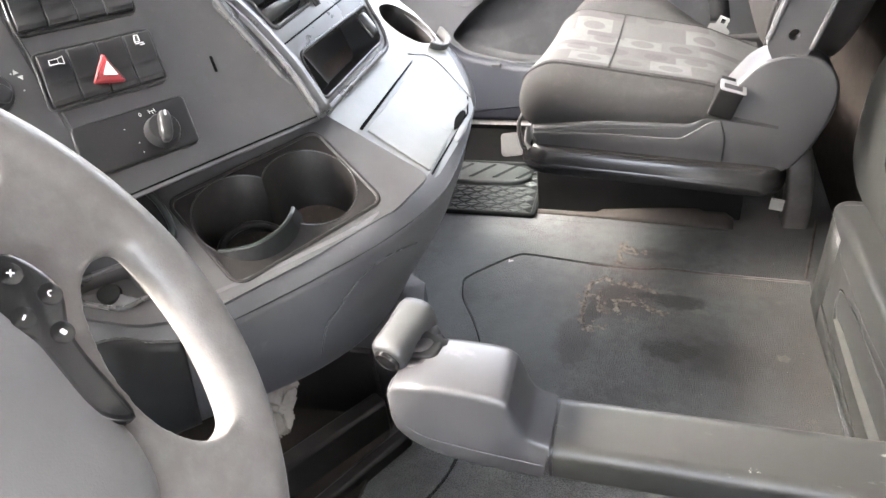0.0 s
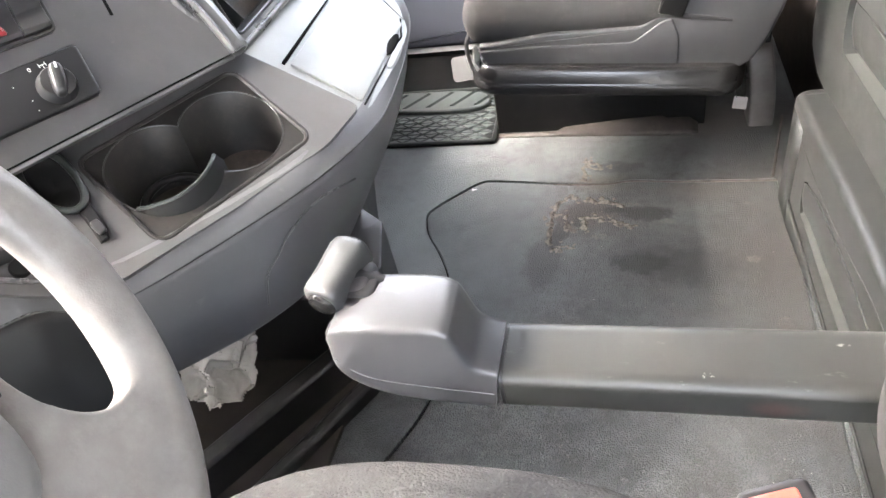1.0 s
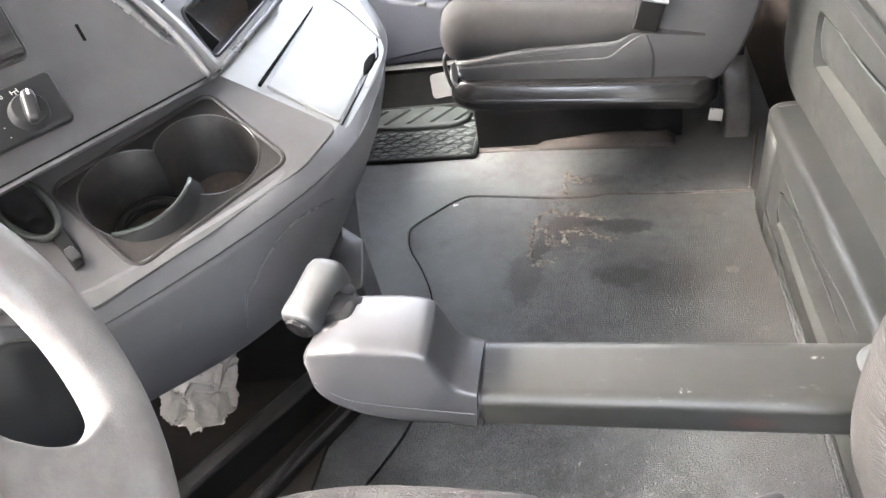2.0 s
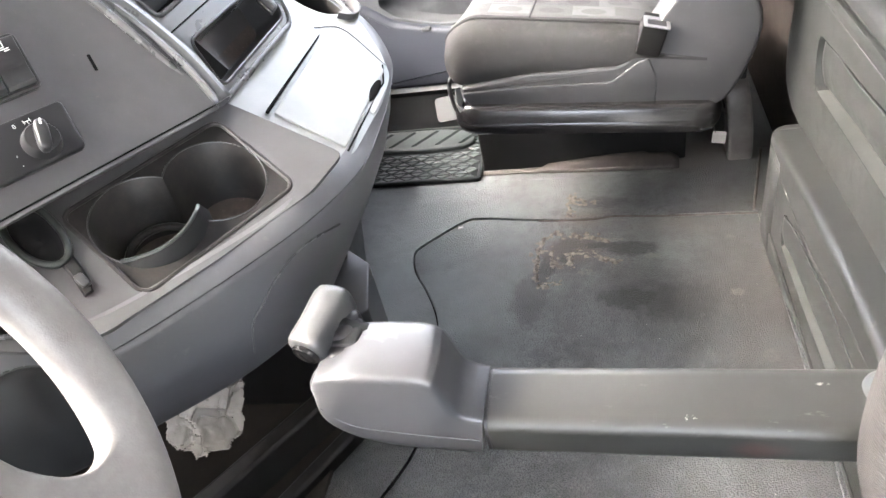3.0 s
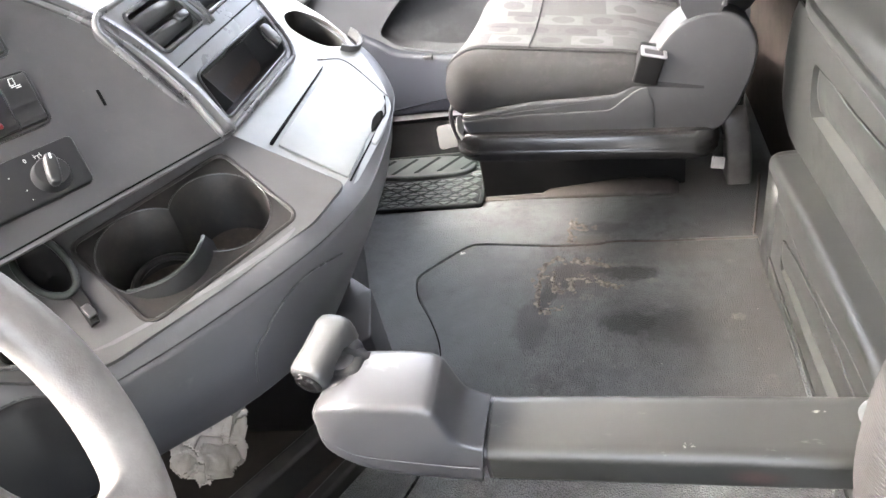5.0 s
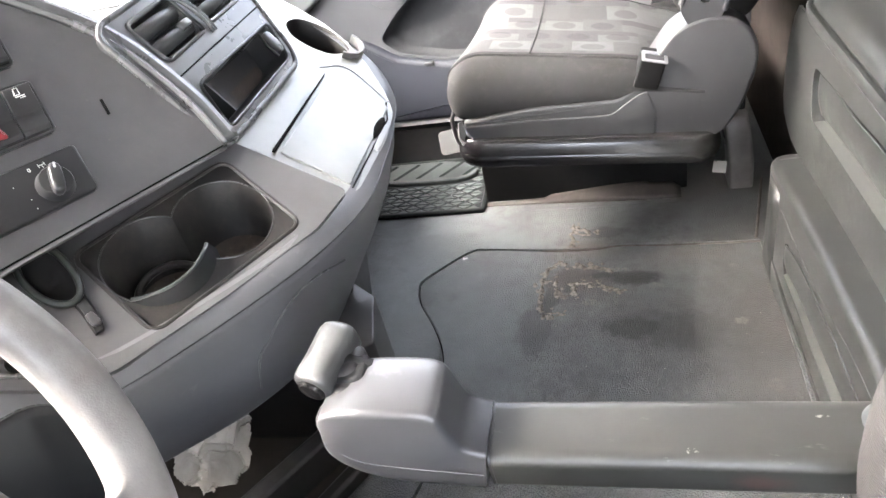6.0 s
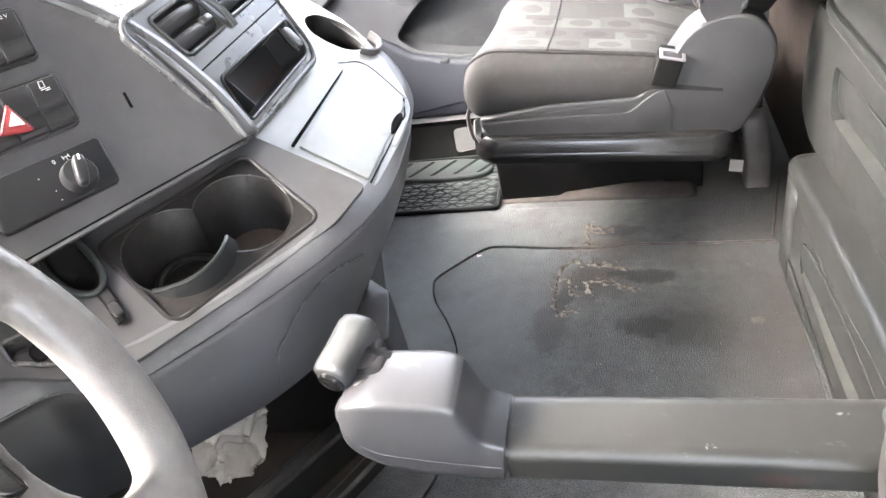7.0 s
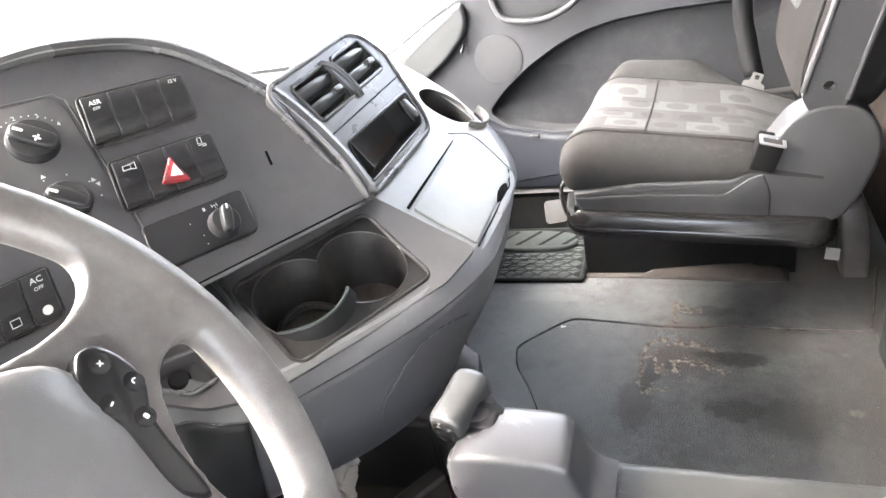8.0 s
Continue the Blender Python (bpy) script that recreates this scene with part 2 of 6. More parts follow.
GAP = mat("dark joint", (0.006, 0.006, 0.006), 0.95, grain=300, bump=0.02, spec=0.05)
POST = mat("worn brown grey post plastic", (0.13, 0.12, 0.112), 0.4, dark=(0.075, 0.068, 0.063), spots=20, grain=1200, bump=0.15, dust=(0.12, 0.11, 0.1), dust_amount=0.4)
STRAP = mat("black belt webbing", (0.012, 0.012, 0.013), 0.7, grain=1500, bump=0.4, spec=0.1)
SILL = mat("scuffed white sill paint", (0.6, 0.6, 0.58), 0.5, spots=30, dust=(0.25, 0.22, 0.19), dust_amount=0.5)
FOOTCARPET = mat("black footwell carpet", (0.005, 0.005, 0.005), 1.0, spots=30, grain=900, bump=0.8, spec=0.0, gloss_vary=0.0)
BINFLOOR = mat("dusty brown plastic", (0.045, 0.036, 0.03), 0.7, dark=(0.025, 0.02, 0.017), spots=30, grain=400, bump=0.3)
# Ground tone kept pale for the light it throws into the cab
BOUNCE_GROUND = mat("pale bounce ground", (0.5, 0.505, 0.505), 0.9, spots=0.6, grain=60, bump=0.3)
DUST = mat("dried clay dirt", (0.26, 0.235, 0.205), 0.9, dark=(0.05, 0.045, 0.04), spots=110, grain=400, bump=0.6, spec=0.1)
stain_and_light(RUBBER2, (0.27, 1.33, 0), (0.13, 0.1, 0.3), (0.13, 0.117, 0.1), 0.6, (0.36, 0.55), 60, 0.25)
# Right side toned down in colour against the strong light falling there
stain_and_light(RUBBER2, (0.5, 1.05, 0), (0.3, 0.5, 0.3), (0.042, 0.041, 0.038), 0.6, (0.1, 0.7), 9)
# Bluish window sheen on the hatch's left side, painted into the rubber
stain_and_light(RUBBER2, (0.06, 1.2, 0), (0.22, 0.34, 0.3), (0.15, 0.17, 0.168), 0.8, (-0.05, 0.95), 7)
stain_and_light(RUBBER2, (0.275, 1.315, 0), (0.13, 0.1, 0.3), (0.022, 0.021, 0.02), 0.5, (0.26, 0.46), 38, 0.3)
for spot, size, amount in (((0.46, 1.19, 0), (0.1, 0.07, 0.3), 0.5), ((0.36, 1.21, 0), (0.08, 0.035, 0.3), 0.25), ((0.2, 1.2, 0), (0.05, 0.1, 0.3), 0.5), ((0.229, 1.291, 0), (0.022, 0.05, 0.3), 0.9), ((0.263, 1.345, 0), (0.04, 0.034, 0.3), 0.85), ((0.383, 1.334, 0), (0.07, 0.032, 0.3), 0.92), ((0.4, 1.226, 0), (0.06, 0.03, 0.3), 0.3)):
    stain_and_light(RUBBER2, spot, size, (0.011, 0.0105, 0.01), amount, (0.2, 0.42), 60, 0.4)
for spot, size in (((0.56, 1.357, 0), (0.03, 0.03, 0.3)), ((0.553, 1.214, 0), (0.04, 0.025, 0.3)), ((0.575, 1.07, 0), (0.05, 0.05, 0.3))):
    stain_and_light(RUBBER2, spot, size, (0.18, 0.17, 0.15), 0.5, (0.38, 0.5), 130, 0.14)
stain_and_light(RUBBER, (0.33, 1.48, 0), (0.09, 0.035, 0.3), (0.008, 0.0075, 0.0075), 0.95, (0.36, 0.55), 26)
stain_and_light(RUBBER, (0.0, 1.525, 0), (0.12, 0.045, 0.3), (0.15, 0.16, 0.153), 0.5, (0.42, 0.62), 18)
# Pale sheen left of the seam, painted into the floor sheet's colour
stain_and_light(RUBBER, (0.05, 1.46, 0), (0.25, 0.08, 0.3), (0.08, 0.09, 0.088), 0.75, (0.2, 0.7), 7)
stain_and_light(RUBBER, (-0.06, 1.25, 0), (0.14, 0.4, 0.3), (0.17, 0.19, 0.188), 0.85, (-0.05, 0.9), 8)
stain_and_light(RUBBER, (0.48, 1.64, 0), (0.26, 0.1, 0.3), (0.11, 0.097, 0.087), 0.7, (0.2, 0.6), 14)
for spot, size in (((0.25, 1.3, 0), (0.05, 0.075, 0.3)), ((0.3, 1.33, 0), (0.09, 0.04, 0.3)), ((0.34, 1.36, 0), (0.1, 0.025, 0.3))):
    stain_and_light(RUBBER2, spot, size, (0.17, 0.148, 0.122), 0.45, (0.39, 0.49), 105, 0.15)
# Browner, darker tone at the driver's seat end of both sheets
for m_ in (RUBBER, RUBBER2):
    stain_and_light(m_, (0.5, 0.5, 0), (0.45, 0.28, 0.3), (0.028, 0.0265, 0.024), 0.75, (0.1, 0.5), 12)
for m_ in (RUBBER, RUBBER2):
    stain_and_light(m_, (0.3, 1.43, 0), (0.12, 0.05, 0.3), (0.085, 0.07, 0.058), 0.6, (0.25, 0.6), 40, 0.35)
    stain_and_light(m_, (0.48, 1.4, 0), (0.2, 0.06, 0.3), (0.085, 0.074, 0.065), 0.45, (0.25, 0.6), 30, 0.3)
# Brown dirt by the locker, painted darker to hold down the doorway sheen
stain_and_light(RUBBER2, (0.6, 1.15, 0), (0.2, 0.5, 0.3), (0.032, 0.029, 0.026), 0.6, (0.15, 0.7), 24, 0.45)
stain_and_light(RUBBER, (0.62, 1.5, 0), (0.2, 0.3, 0.3), (0.055, 0.048, 0.043), 0.4, (0.15, 0.6), 14, 0.5)
stain_and_light(RUBBER2, (0.27, 1.335, 0), (0.11, 0.075, 0.3), (0.035, 0.029, 0.025), 0.7, (0.34, 0.52), 60, 0.4)
for spot, size in (((0.216, 1.262, 0), (0.03, 0.05, 0.3)), ((0.262, 1.31, 0), (0.03, 0.03, 0.3)), ((0.33, 1.345, 0), (0.07, 0.02, 0.3)), ((0.37, 1.2, 0), (0.09, 0.05, 0.3))):
    stain_and_light(RUBBER2, spot, size, (0.01, 0.0095, 0.009), 0.85, (0.3, 0.48), 70, 0.35)
for spot, size in (((0.42, 1.31, 0), (0.05, 0.03, 0.3)), ((0.3, 1.27, 0), (0.06, 0.03, 0.3)), ((0.55, 1.21, 0), (0.05, 0.03, 0.3))):
    stain_and_light(RUBBER2, spot, size, (0.15, 0.138, 0.12), 0.45, (0.4, 0.52), 150, 0.18)
stain_and_light(ARMTOP, (0.401, 0.656, 0.406), (0.02, 0.012, 0.02), (0.3, 0.29, 0.27), 0.7, (0.42, 0.5), 170, 0.12)
stain_and_light(ARMTOP, (0.5, 0.689, 0.406), (0.02, 0.006, 0.02), (0.3, 0.29, 0.27), 0.7, (0.42, 0.5), 170, 0.12)
stain_and_light(ARMTOP, (0.45, 0.646, 0.38), (0.035, 0.02, 0.016), (0.075, 0.035, 0.03), 0.4, (0.3, 0.7), 60)
stain_and_light(ARM, (0.158, 0.691, 0.463), (0.045, 0.022, 0.03), (0.3, 0.3, 0.31), 0.16, (0.32, 0.6), 120, 0.16)
grunge(ARM, (0.12, 0.12, 0.12), 0.2, 160, 0.66, 0.73, seed=3.0)
grunge(ARMTOP, (0.19, 0.185, 0.17), 0.4, 55, 0.64, 0.72, (0.35, 1, 1), seed=1.0)
grunge(SHELL, (0.19, 0.18, 0.165), 0.25, 45, 0.61, 0.72, seed=4.0)
grunge(SHELL, (0.06, 0.055, 0.055), 0.35, 7, 0.55, 0.72, seed=8.0)
grunge(DECK, (0.04, 0.038, 0.037), 0.4, 9, 0.5, 0.7, seed=3.0)
grunge(DECK, (0.14, 0.13, 0.12), 0.3, 70, 0.62, 0.72, rough=0.7, seed=6.0)
grunge(PANEL, (0.028, 0.027, 0.027), 0.5, 6, 0.55, 0.7, seed=2.0)
grunge(PANEL, (0.13, 0.12, 0.11), 0.4, 120, 0.62, 0.71, rough=0.8, seed=7.0)
grunge(TRAY, (0.036, 0.03, 0.026), 0.6, 60, 0.52, 0.72, rough=0.8, seed=3.0)
grunge(REAR, (0.075, 0.072, 0.062), 0.5, 80, 0.62, 0.71, rough=0.75, seed=6.0)
grunge(REAR, (0.03, 0.03, 0.027), 0.6, 5, 0.5, 0.68, rough=0.62, seed=1.0)
grunge(SEATSHELL, (0.1, 0.095, 0.087), 0.4, 70, 0.61, 0.72, rough=0.7, seed=6.0)
grunge(SEATSHELL, (0.025, 0.024, 0.024), 0.4, 8, 0.55, 0.7, seed=2.0)
grunge(LEATHER, (0.09, 0.083, 0.077), 0.5, 18, 0.42, 0.75, rough=0.28, seed=5.0)
grunge(LEATHER, (0.19, 0.182, 0.172), 0.3, 60, 0.5, 0.75, rough=0.42, seed=8.0)
grunge(HUB, (0.05, 0.048, 0.045), 0.4, 12, 0.5, 0.7, seed=3.0)
grunge(LIGHTTOP, (0.17, 0.165, 0.155), 0.35, 14, 0.52, 0.72, seed=3.0)
grunge(LIGHTTOP, (0.16, 0.15, 0.135), 0.5, 150, 0.66, 0.74, rough=0.6, seed=5.0)
grunge(TRIM, (0.11, 0.108, 0.104), 0.15, 140, 0.62, 0.76, seed=5.0)
grunge(FABRIC, (0.048, 0.0455, 0.043), 0.4, 45, 0.52, 0.72, seed=5.0)
grunge(FABRIC, (0.026, 0.023, 0.021), 0.4, 10, 0.5, 0.68, seed=1.0)
grunge(BLACK, (0.06, 0.052, 0.046), 0.4, 50, 0.58, 0.74, rough=0.7, seed=3.0)
grunge(CUPFLOOR, (0.16, 0.14, 0.12), 0.7, 160, 0.58, 0.68, rough=0.8, seed=2.0)
grunge(SWITCH, (0.09, 0.085, 0.08), 0.35, 160, 0.62, 0.74, rough=0.7, seed=3.0)
grunge(DOORDARK, (0.05, 0.05, 0.053), 0.4, 10, 0.5, 0.7, seed=3.0)


def ribs(m, scale, strength, axis="Z"):
    """Fine woven ribs across a cloth."""
    n, l = m.node_tree.nodes, m.node_tree.links
    b = n["Principled BSDF"]
    co, wv, bp = n.new("ShaderNodeTexCoord"), n.new("ShaderNodeTexWave"), n.new("ShaderNodeBump")
    wv.bands_direction = axis
    wv.inputs["Scale"].default_value, wv.inputs["Distortion"].default_value, wv.inputs["Detail"].default_value = scale, 0.6, 1
    l.new(co.outputs["Object"], wv.inputs["Vector"])
    bp.inputs["Strength"].default_value, bp.inputs["Distance"].default_value = strength, 0.0012
    l.new(wv.outputs["Fac"], bp.inputs["Height"])
    l.new(b.inputs["Normal"].links[0].from_socket, bp.inputs["Normal"])
    l.new(bp.outputs[0], b.inputs["Normal"])
    return m


ribs(BOLSTER, 110, 0.7)


def fabric_pattern():
    """Seat cloth with a printed pattern: pale rectangles, dark rectangles and discs."""
    m = pebble(mat("patterned grey seat cloth", (0.12, 0.12, 0.115), 0.92, spots=9, grain=1800, bump=0.5, spec=0.2), 900, 0.3, 0.0006)
    n, l = m.node_tree.nodes, m.node_tree.links
    b = n["Principled BSDF"]

    def math_(op, a, c=None):
        k = n.new("ShaderNodeMath")
        k.operation = op
        for i, v in enumerate((a, c)):
            if v is None:
                continue
            if isinstance(v, (int, float)):
                k.inputs[i].default_value = v
            else:
                l.new(v, k.inputs[i])
        return k.outputs[0]

    co, sp = n.new("ShaderNodeTexCoord"), n.new("ShaderNodeSeparateXYZ")
    l.new(co.outputs["Object"], sp.inputs[0])
    gx, gy = math_("MULTIPLY", sp.outputs[0], 1 / 0.072), math_("MULTIPLY", sp.outputs[1], 1 / 0.062)
    row = math_("FLOOR", gy)
    gx = math_("ADD", gx, math_("MULTIPLY", row, 0.37))
    fx, fy = math_("FRACT", gx), math_("FRACT", gy)
    cell = n.new("ShaderNodeCombineXYZ")
    l.new(math_("FLOOR", gx), cell.inputs[0])
    l.new(row, cell.inputs[1])
    rnd = n.new("ShaderNodeTexWhiteNoise")
    l.new(cell.outputs[0], rnd.inputs["Vector"])
    kind = n.new("ShaderNodeSeparateColor")
    l.new(rnd.outputs["Color"], kind.inputs[0])
    block = math_("GREATER_THAN", kind.outputs[0], 0.45)
    half = math_("MULTIPLY", block, math_("LESS_THAN", fy, math_("ADD", 0.55, math_("MULTIPLY", kind.outputs[1], 0.6))))
    dx, dy = math_("SUBTRACT", fx, 0.5), math_("SUBTRACT", fy, 0.45)
    rad = math_("SQRT", math_("ADD", math_("MULTIPLY", dx, dx), math_("MULTIPLY", dy, dy)))
    disc = math_("MULTIPLY", math_("LESS_THAN", rad, 0.3), math_("GREATER_THAN", kind.outputs[2], 0.4))
    val = math_("ADD", math_("MULTIPLY", half, 0.036), math_("MULTIPLY", kind.outputs[1], 0.022))
    val = math_("MULTIPLY", math_("ADD", val, 0.04), math_("SUBTRACT", 1.0, math_("MULTIPLY", disc, 0.4)))
    tone = n.new("ShaderNodeCombineColor")
    for i, k in enumerate((0.61, 0.615, 0.615)):
        l.new(math_("MULTIPLY", val, k), tone.inputs[i])
    mx = n.new("ShaderNodeMix")
    mx.data_type = "RGBA"
    mx.inputs[0].default_value = 0.88
    l.new(b.inputs["Base Color"].links[0].from_socket, mx.inputs[6])
    l.new(tone.outputs[0], mx.inputs[7])
    l.new(mx.outputs[2], b.inputs["Base Color"])
    return m


PATTERN = fabric_pattern()
grunge(PATTERN, (0.04, 0.037, 0.034), 0.55, 40, 0.5, 0.72, seed=5.0)


def glass():
    m = bpy.data.materials.new("window glass")
    m.use_nodes = True
    b = m.node_tree.nodes["Principled BSDF"]
    b.inputs["Transmission Weight"].default_value, b.inputs["Roughness"].default_value, b.inputs["IOR"].default_value = 1.0, 0.0, 1.1
    return m


GLASS = glass()


# ---- building helpers ----
def finish(ob, bevel=0.0, angle=38, solid=0.0, segs=2):
    for p in ob.data.polygons:
        p.use_smooth = True
    ob.data.set_sharp_from_angle(angle=radians(angle))
    if solid:
        s = ob.modifiers.new("solid", "SOLIDIFY")
        s.thickness, s.offset = solid, -1
    if bevel:
        b = ob.modifiers.new("bevel", "BEVEL")
        b.width, b.segments, b.limit_method, b.angle_limit = bevel, segs, "ANGLE", radians(32)
        b.harden_normals = False
    return ob


def part(name, bm, material, parent=None, label="", bevel=0.0, angle=38, solid=0.0, segs=2):
    """Links a bmesh as one mesh object, under a thing or a part."""
    bmesh.ops.recalc_face_normals(bm, faces=bm.faces)
    me = bpy.data.meshes.new(name)
    bm.to_mesh(me)
    bm.free()
    me.materials.append(material)
    ob = new(name, me)
    finish(ob, bevel, angle, solid, segs)
    if parent:
        ob.parent = parent
    if label:
        tagged(ob, label)
    return ob


def thing(name, label, category, group="", kind=""):
    return tagged(new(name), label, category, group, kind)


def plane(o, psi, tau):
    """Local axes on a panel: x along it, y up it, z out of it; turned psi degrees and tilted tau from level."""
    p, t = radians(psi), radians(tau)
    nrm = Vector((math.cos(p) * math.sin(t), -math.sin(p) * math.sin(t), math.cos(t)))
    u = Vector((math.sin(p), math.cos(p), 0))
    v = nrm.cross(u)
    return Matrix(((u.x, v.x, nrm.x, o[0]), (u.y, v.y, nrm.y, o[1]), (u.z, v.z, nrm.z, o[2]), (0, 0, 0, 1)))


def moved(bm, m):
    bmesh.ops.transform(bm, matrix=m, verts=bm.verts)
    return bm


def rrect(cx, cy, w, h, r, n=5, turn=0.0):
    """A rectangle with rounded corners."""
    out = []
    for i, (sx, sy) in enumerate(((1, 1), (-1, 1), (-1, -1), (1, -1))):
        for k in range(n + 1):
            a = radians(90 * (i + k / n))
            out.append((sx * (w / 2 - r) + r * math.cos(a), sy * (h / 2 - r) + r * math.sin(a)))
    c, s = math.cos(radians(turn)), math.sin(radians(turn))
    return [(cx + x * c - y * s, cy + x * s + y * c) for x, y in out]


def circle(cx, cy, r, n=32, ry=None):
    return [(cx + r * math.cos(2 * math.pi * k / n), cy + (ry or r) * math.sin(2 * math.pi * k / n)) for k in range(n)]


def rounded(pts, r, n=4):
    """A polygon with its corners rounded."""
    out = []
    for i, p in enumerate(pts):
        p = Vector(p[:2])
        a, b = Vector(pts[i - 1][:2]) - p, Vector(pts[(i + 1) % len(pts)][:2]) - p
        k = pts[i][2] if len(pts[i]) > 2 else r
        d = min(k, a.length * 0.45, b.length * 0.45)
        a, b = p + a.normalized() * d, p + b.normalized() * d
        for j in range(n + 1):
            t = j / n
            q = a * (1 - t) ** 2 + p * 2 * t * (1 - t) + b * t * t
            out.append((q.x, q.y))
    return out


def spline(pts, n, closed=False):
    """A smooth curve through points."""
    pts = [Vector(p) for p in pts]
    m = len(pts)
    out = []
    for k in range(n):
        s = k / n * m if closed else k / (n - 1) * (m - 1)
        i = min(int(s), m - 1 if closed else m - 2)
        t = s - i
        if closed:
            a, b, c, d = (pts[(i + j) % m] for j in (-1, 0, 1, 2))
        else:
            b, c = pts[i], pts[i + 1]
            a = pts[i - 1] if i else b * 2 - c
            d = pts[i + 2] if i + 2 < m else c * 2 - b
        out.append(0.5 * ((2 * b) + (c - a) * t + (2 * a - 5 * b + 4 * c - d) * t * t + (3 * b - a - 3 * c + d) * t ** 3))
    return out


def plate(outer, holes=(), z0=-0.004, z1=0.0, bm=None, bottom=True):
    """A flat plate with holes that go through it."""
    from mathutils.geometry import delaunay_2d_cdt
    bm = bm or bmesh.new()
    loops = [list(outer), *[list(h) for h in holes]]
    flat, edges, faces = [], [], []
    for lp in loops:
        base = len(flat)
        flat += [Vector((p[0], p[1])) for p in lp]
        edges += [(base + i, base + (i + 1) % len(lp)) for i in range(len(lp))]
        faces.append(list(range(base, base + len(lp))))
    v2, _, f2, *_ = delaunay_2d_cdt(flat, edges, faces, 2, 1e-7)
    top = [bm.verts.new((v.x, v.y, z1)) for v in v2]
    low = [bm.verts.new((v.x, v.y, z0)) for v in v2]
    count = {}
    for f in f2:
        bm.faces.new([top[i] for i in f])
        if bottom:
            bm.faces.new([low[i] for i in reversed(f)])
        for i, a in enumerate(f):
            b = f[(i + 1) % len(f)]
            count[(a, b)] = 1
    for a, b in count:
        if (b, a) not in count:
            bm.faces.new((top[a], low[a], low[b], top[b]))
    if bottom:
        bmesh.ops.dissolve_limit(bm, angle_limit=0.01, verts=bm.verts, edges=bm.edges)
    return bm


def prism(outer, z0, z1, chamfer=0.0, steps=3, bm=None):
    """A solid from an outline, with a rounded upper edge."""
    bm = bm or bmesh.new()
    pts = [Vector(p[:2]) for p in outer]
    rows = [[(p.x, p.y, z0) for p in pts]]
    for k in range(steps + 1 if chamfer else 1):
        a = radians(90 * k / steps) if chamfer else 0
        ins = chamfer * (1 - math.cos(a))
        row = []
        for i, p in enumerate(pts):
            e = (pts[(i + 1) % len(pts)] - pts[i - 1])
            nn = Vector((e.y, -e.x))
            if nn.length:
                nn.normalize()
            row.append((p.x - nn.x * ins, p.y - nn.y * ins, z1 - chamfer + chamfer * math.sin(a)))
        rows.append(row)
    return loft(rows, True, True, bm)


def loft(rows, ring=False, caps=False, bm=None):
    """A skin over rows of points; ring closes each row."""
    bm = bm or bmesh.new()
    vs = [[bm.verts.new(p) for p in r] for r in rows]
    m = len(rows[0])
    for a, b in zip(vs, vs[1:]):
        for i in range(m if ring else m - 1):
            j = (i + 1) % m
            bm.faces.new((a[i], a[j], b[j], b[i]))
    if caps is True:
        bm.faces.new(list(reversed(vs[0])))
    if caps:
        bm.faces.new(vs[-1])
    return bm


def box(x0, x1, y0, y1, z0, z1, bm=None):
    return plate([(x0, y0), (x1, y0), (x1, y1), (x0, y1)], (), z0, z1, bm)


def tube(pts, r, n=10, closed=False, bm=None, flat=1.0):
    """A round bar along a curve."""
    pts = [Vector(p) for p in pts]
    rows, up = [], Vector((0.3, 0.2, 1)).normalized()
    for i, p in enumerate(pts):
        a = pts[i - 1] if i or closed else p
        b = pts[(i + 1) % len(pts)] if i + 1 < len(pts) or closed else p
        d = (b - a).normalized()
        s = d.cross(up).normalized()
        w = s.cross(d)
        rad = r[i] if isinstance(r, (list, tuple)) else r
        rows.append([p + (s * math.cos(2 * math.pi * k / n) + w * flat * math.sin(2 * math.pi * k / n)) * rad for k in range(n)])
    if closed:
        rows.append(rows[0])
        bm = loft(rows, True, False, bm)
        bmesh.ops.remove_doubles(bm, verts=bm.verts, dist=1e-6)
        return bm
    return loft(rows, True, True, bm)


def lathe(profile, n=36, bm=None):
    """A turned shape round the local z axis from (radius, height) pairs."""
    rows = [[(r * math.cos(2 * math.pi * k / n), r * math.sin(2 * math.pi * k / n), z) for k in range(n)] for r, z in profile]
    return loft(rows, True, True, bm)


def pillow(cx, cy, cz, a, b, c, e1=0.3, e2=0.3, nu=40, nv=20, bm=None):
    """A soft rounded block."""
    def f(v, e):
        return math.copysign(abs(v) ** e, v)
    rows = []
    for j in range(1, nv):
        ph = -math.pi / 2 + math.pi * j / nv
        rows.append([(cx + a * f(math.cos(ph), e1) * f(math.cos(2 * math.pi * i / nu), e2),
                      cy + b * f(math.cos(ph), e1) * f(math.sin(2 * math.pi * i / nu), e2),
                      cz + c * f(math.sin(ph), e1)) for i in range(nu)])
    return loft(rows, True, True, bm)


def writing(text, size, m, parent, material=WHITE, name="lettering", depth=0.0003):
    """Raised lettering, centred on the pose m."""
    cu = bpy.data.curves.new("text", "FONT")
    cu.body, cu.size, cu.extrude, cu.align_x, cu.align_y, cu.resolution_u = text, size, depth, "CENTER", "CENTER", 2
    tmp = bpy.data.objects.new("text", cu)
    scene.collection.objects.link(tmp)
    me = bpy.data.meshes.new_from_object(tmp.evaluated_get(bpy.context.evaluated_depsgraph_get()))
    bpy.data.objects.remove(tmp)
    me.materials.clear()
    me.materials.append(material)
    me.transform(m)
    ob = new(name, me)
    ob.parent = parent
    return ob


def at(x, y, z=0.0, turn=0.0):
    return pose(x, y, z, 0, 0, turn)

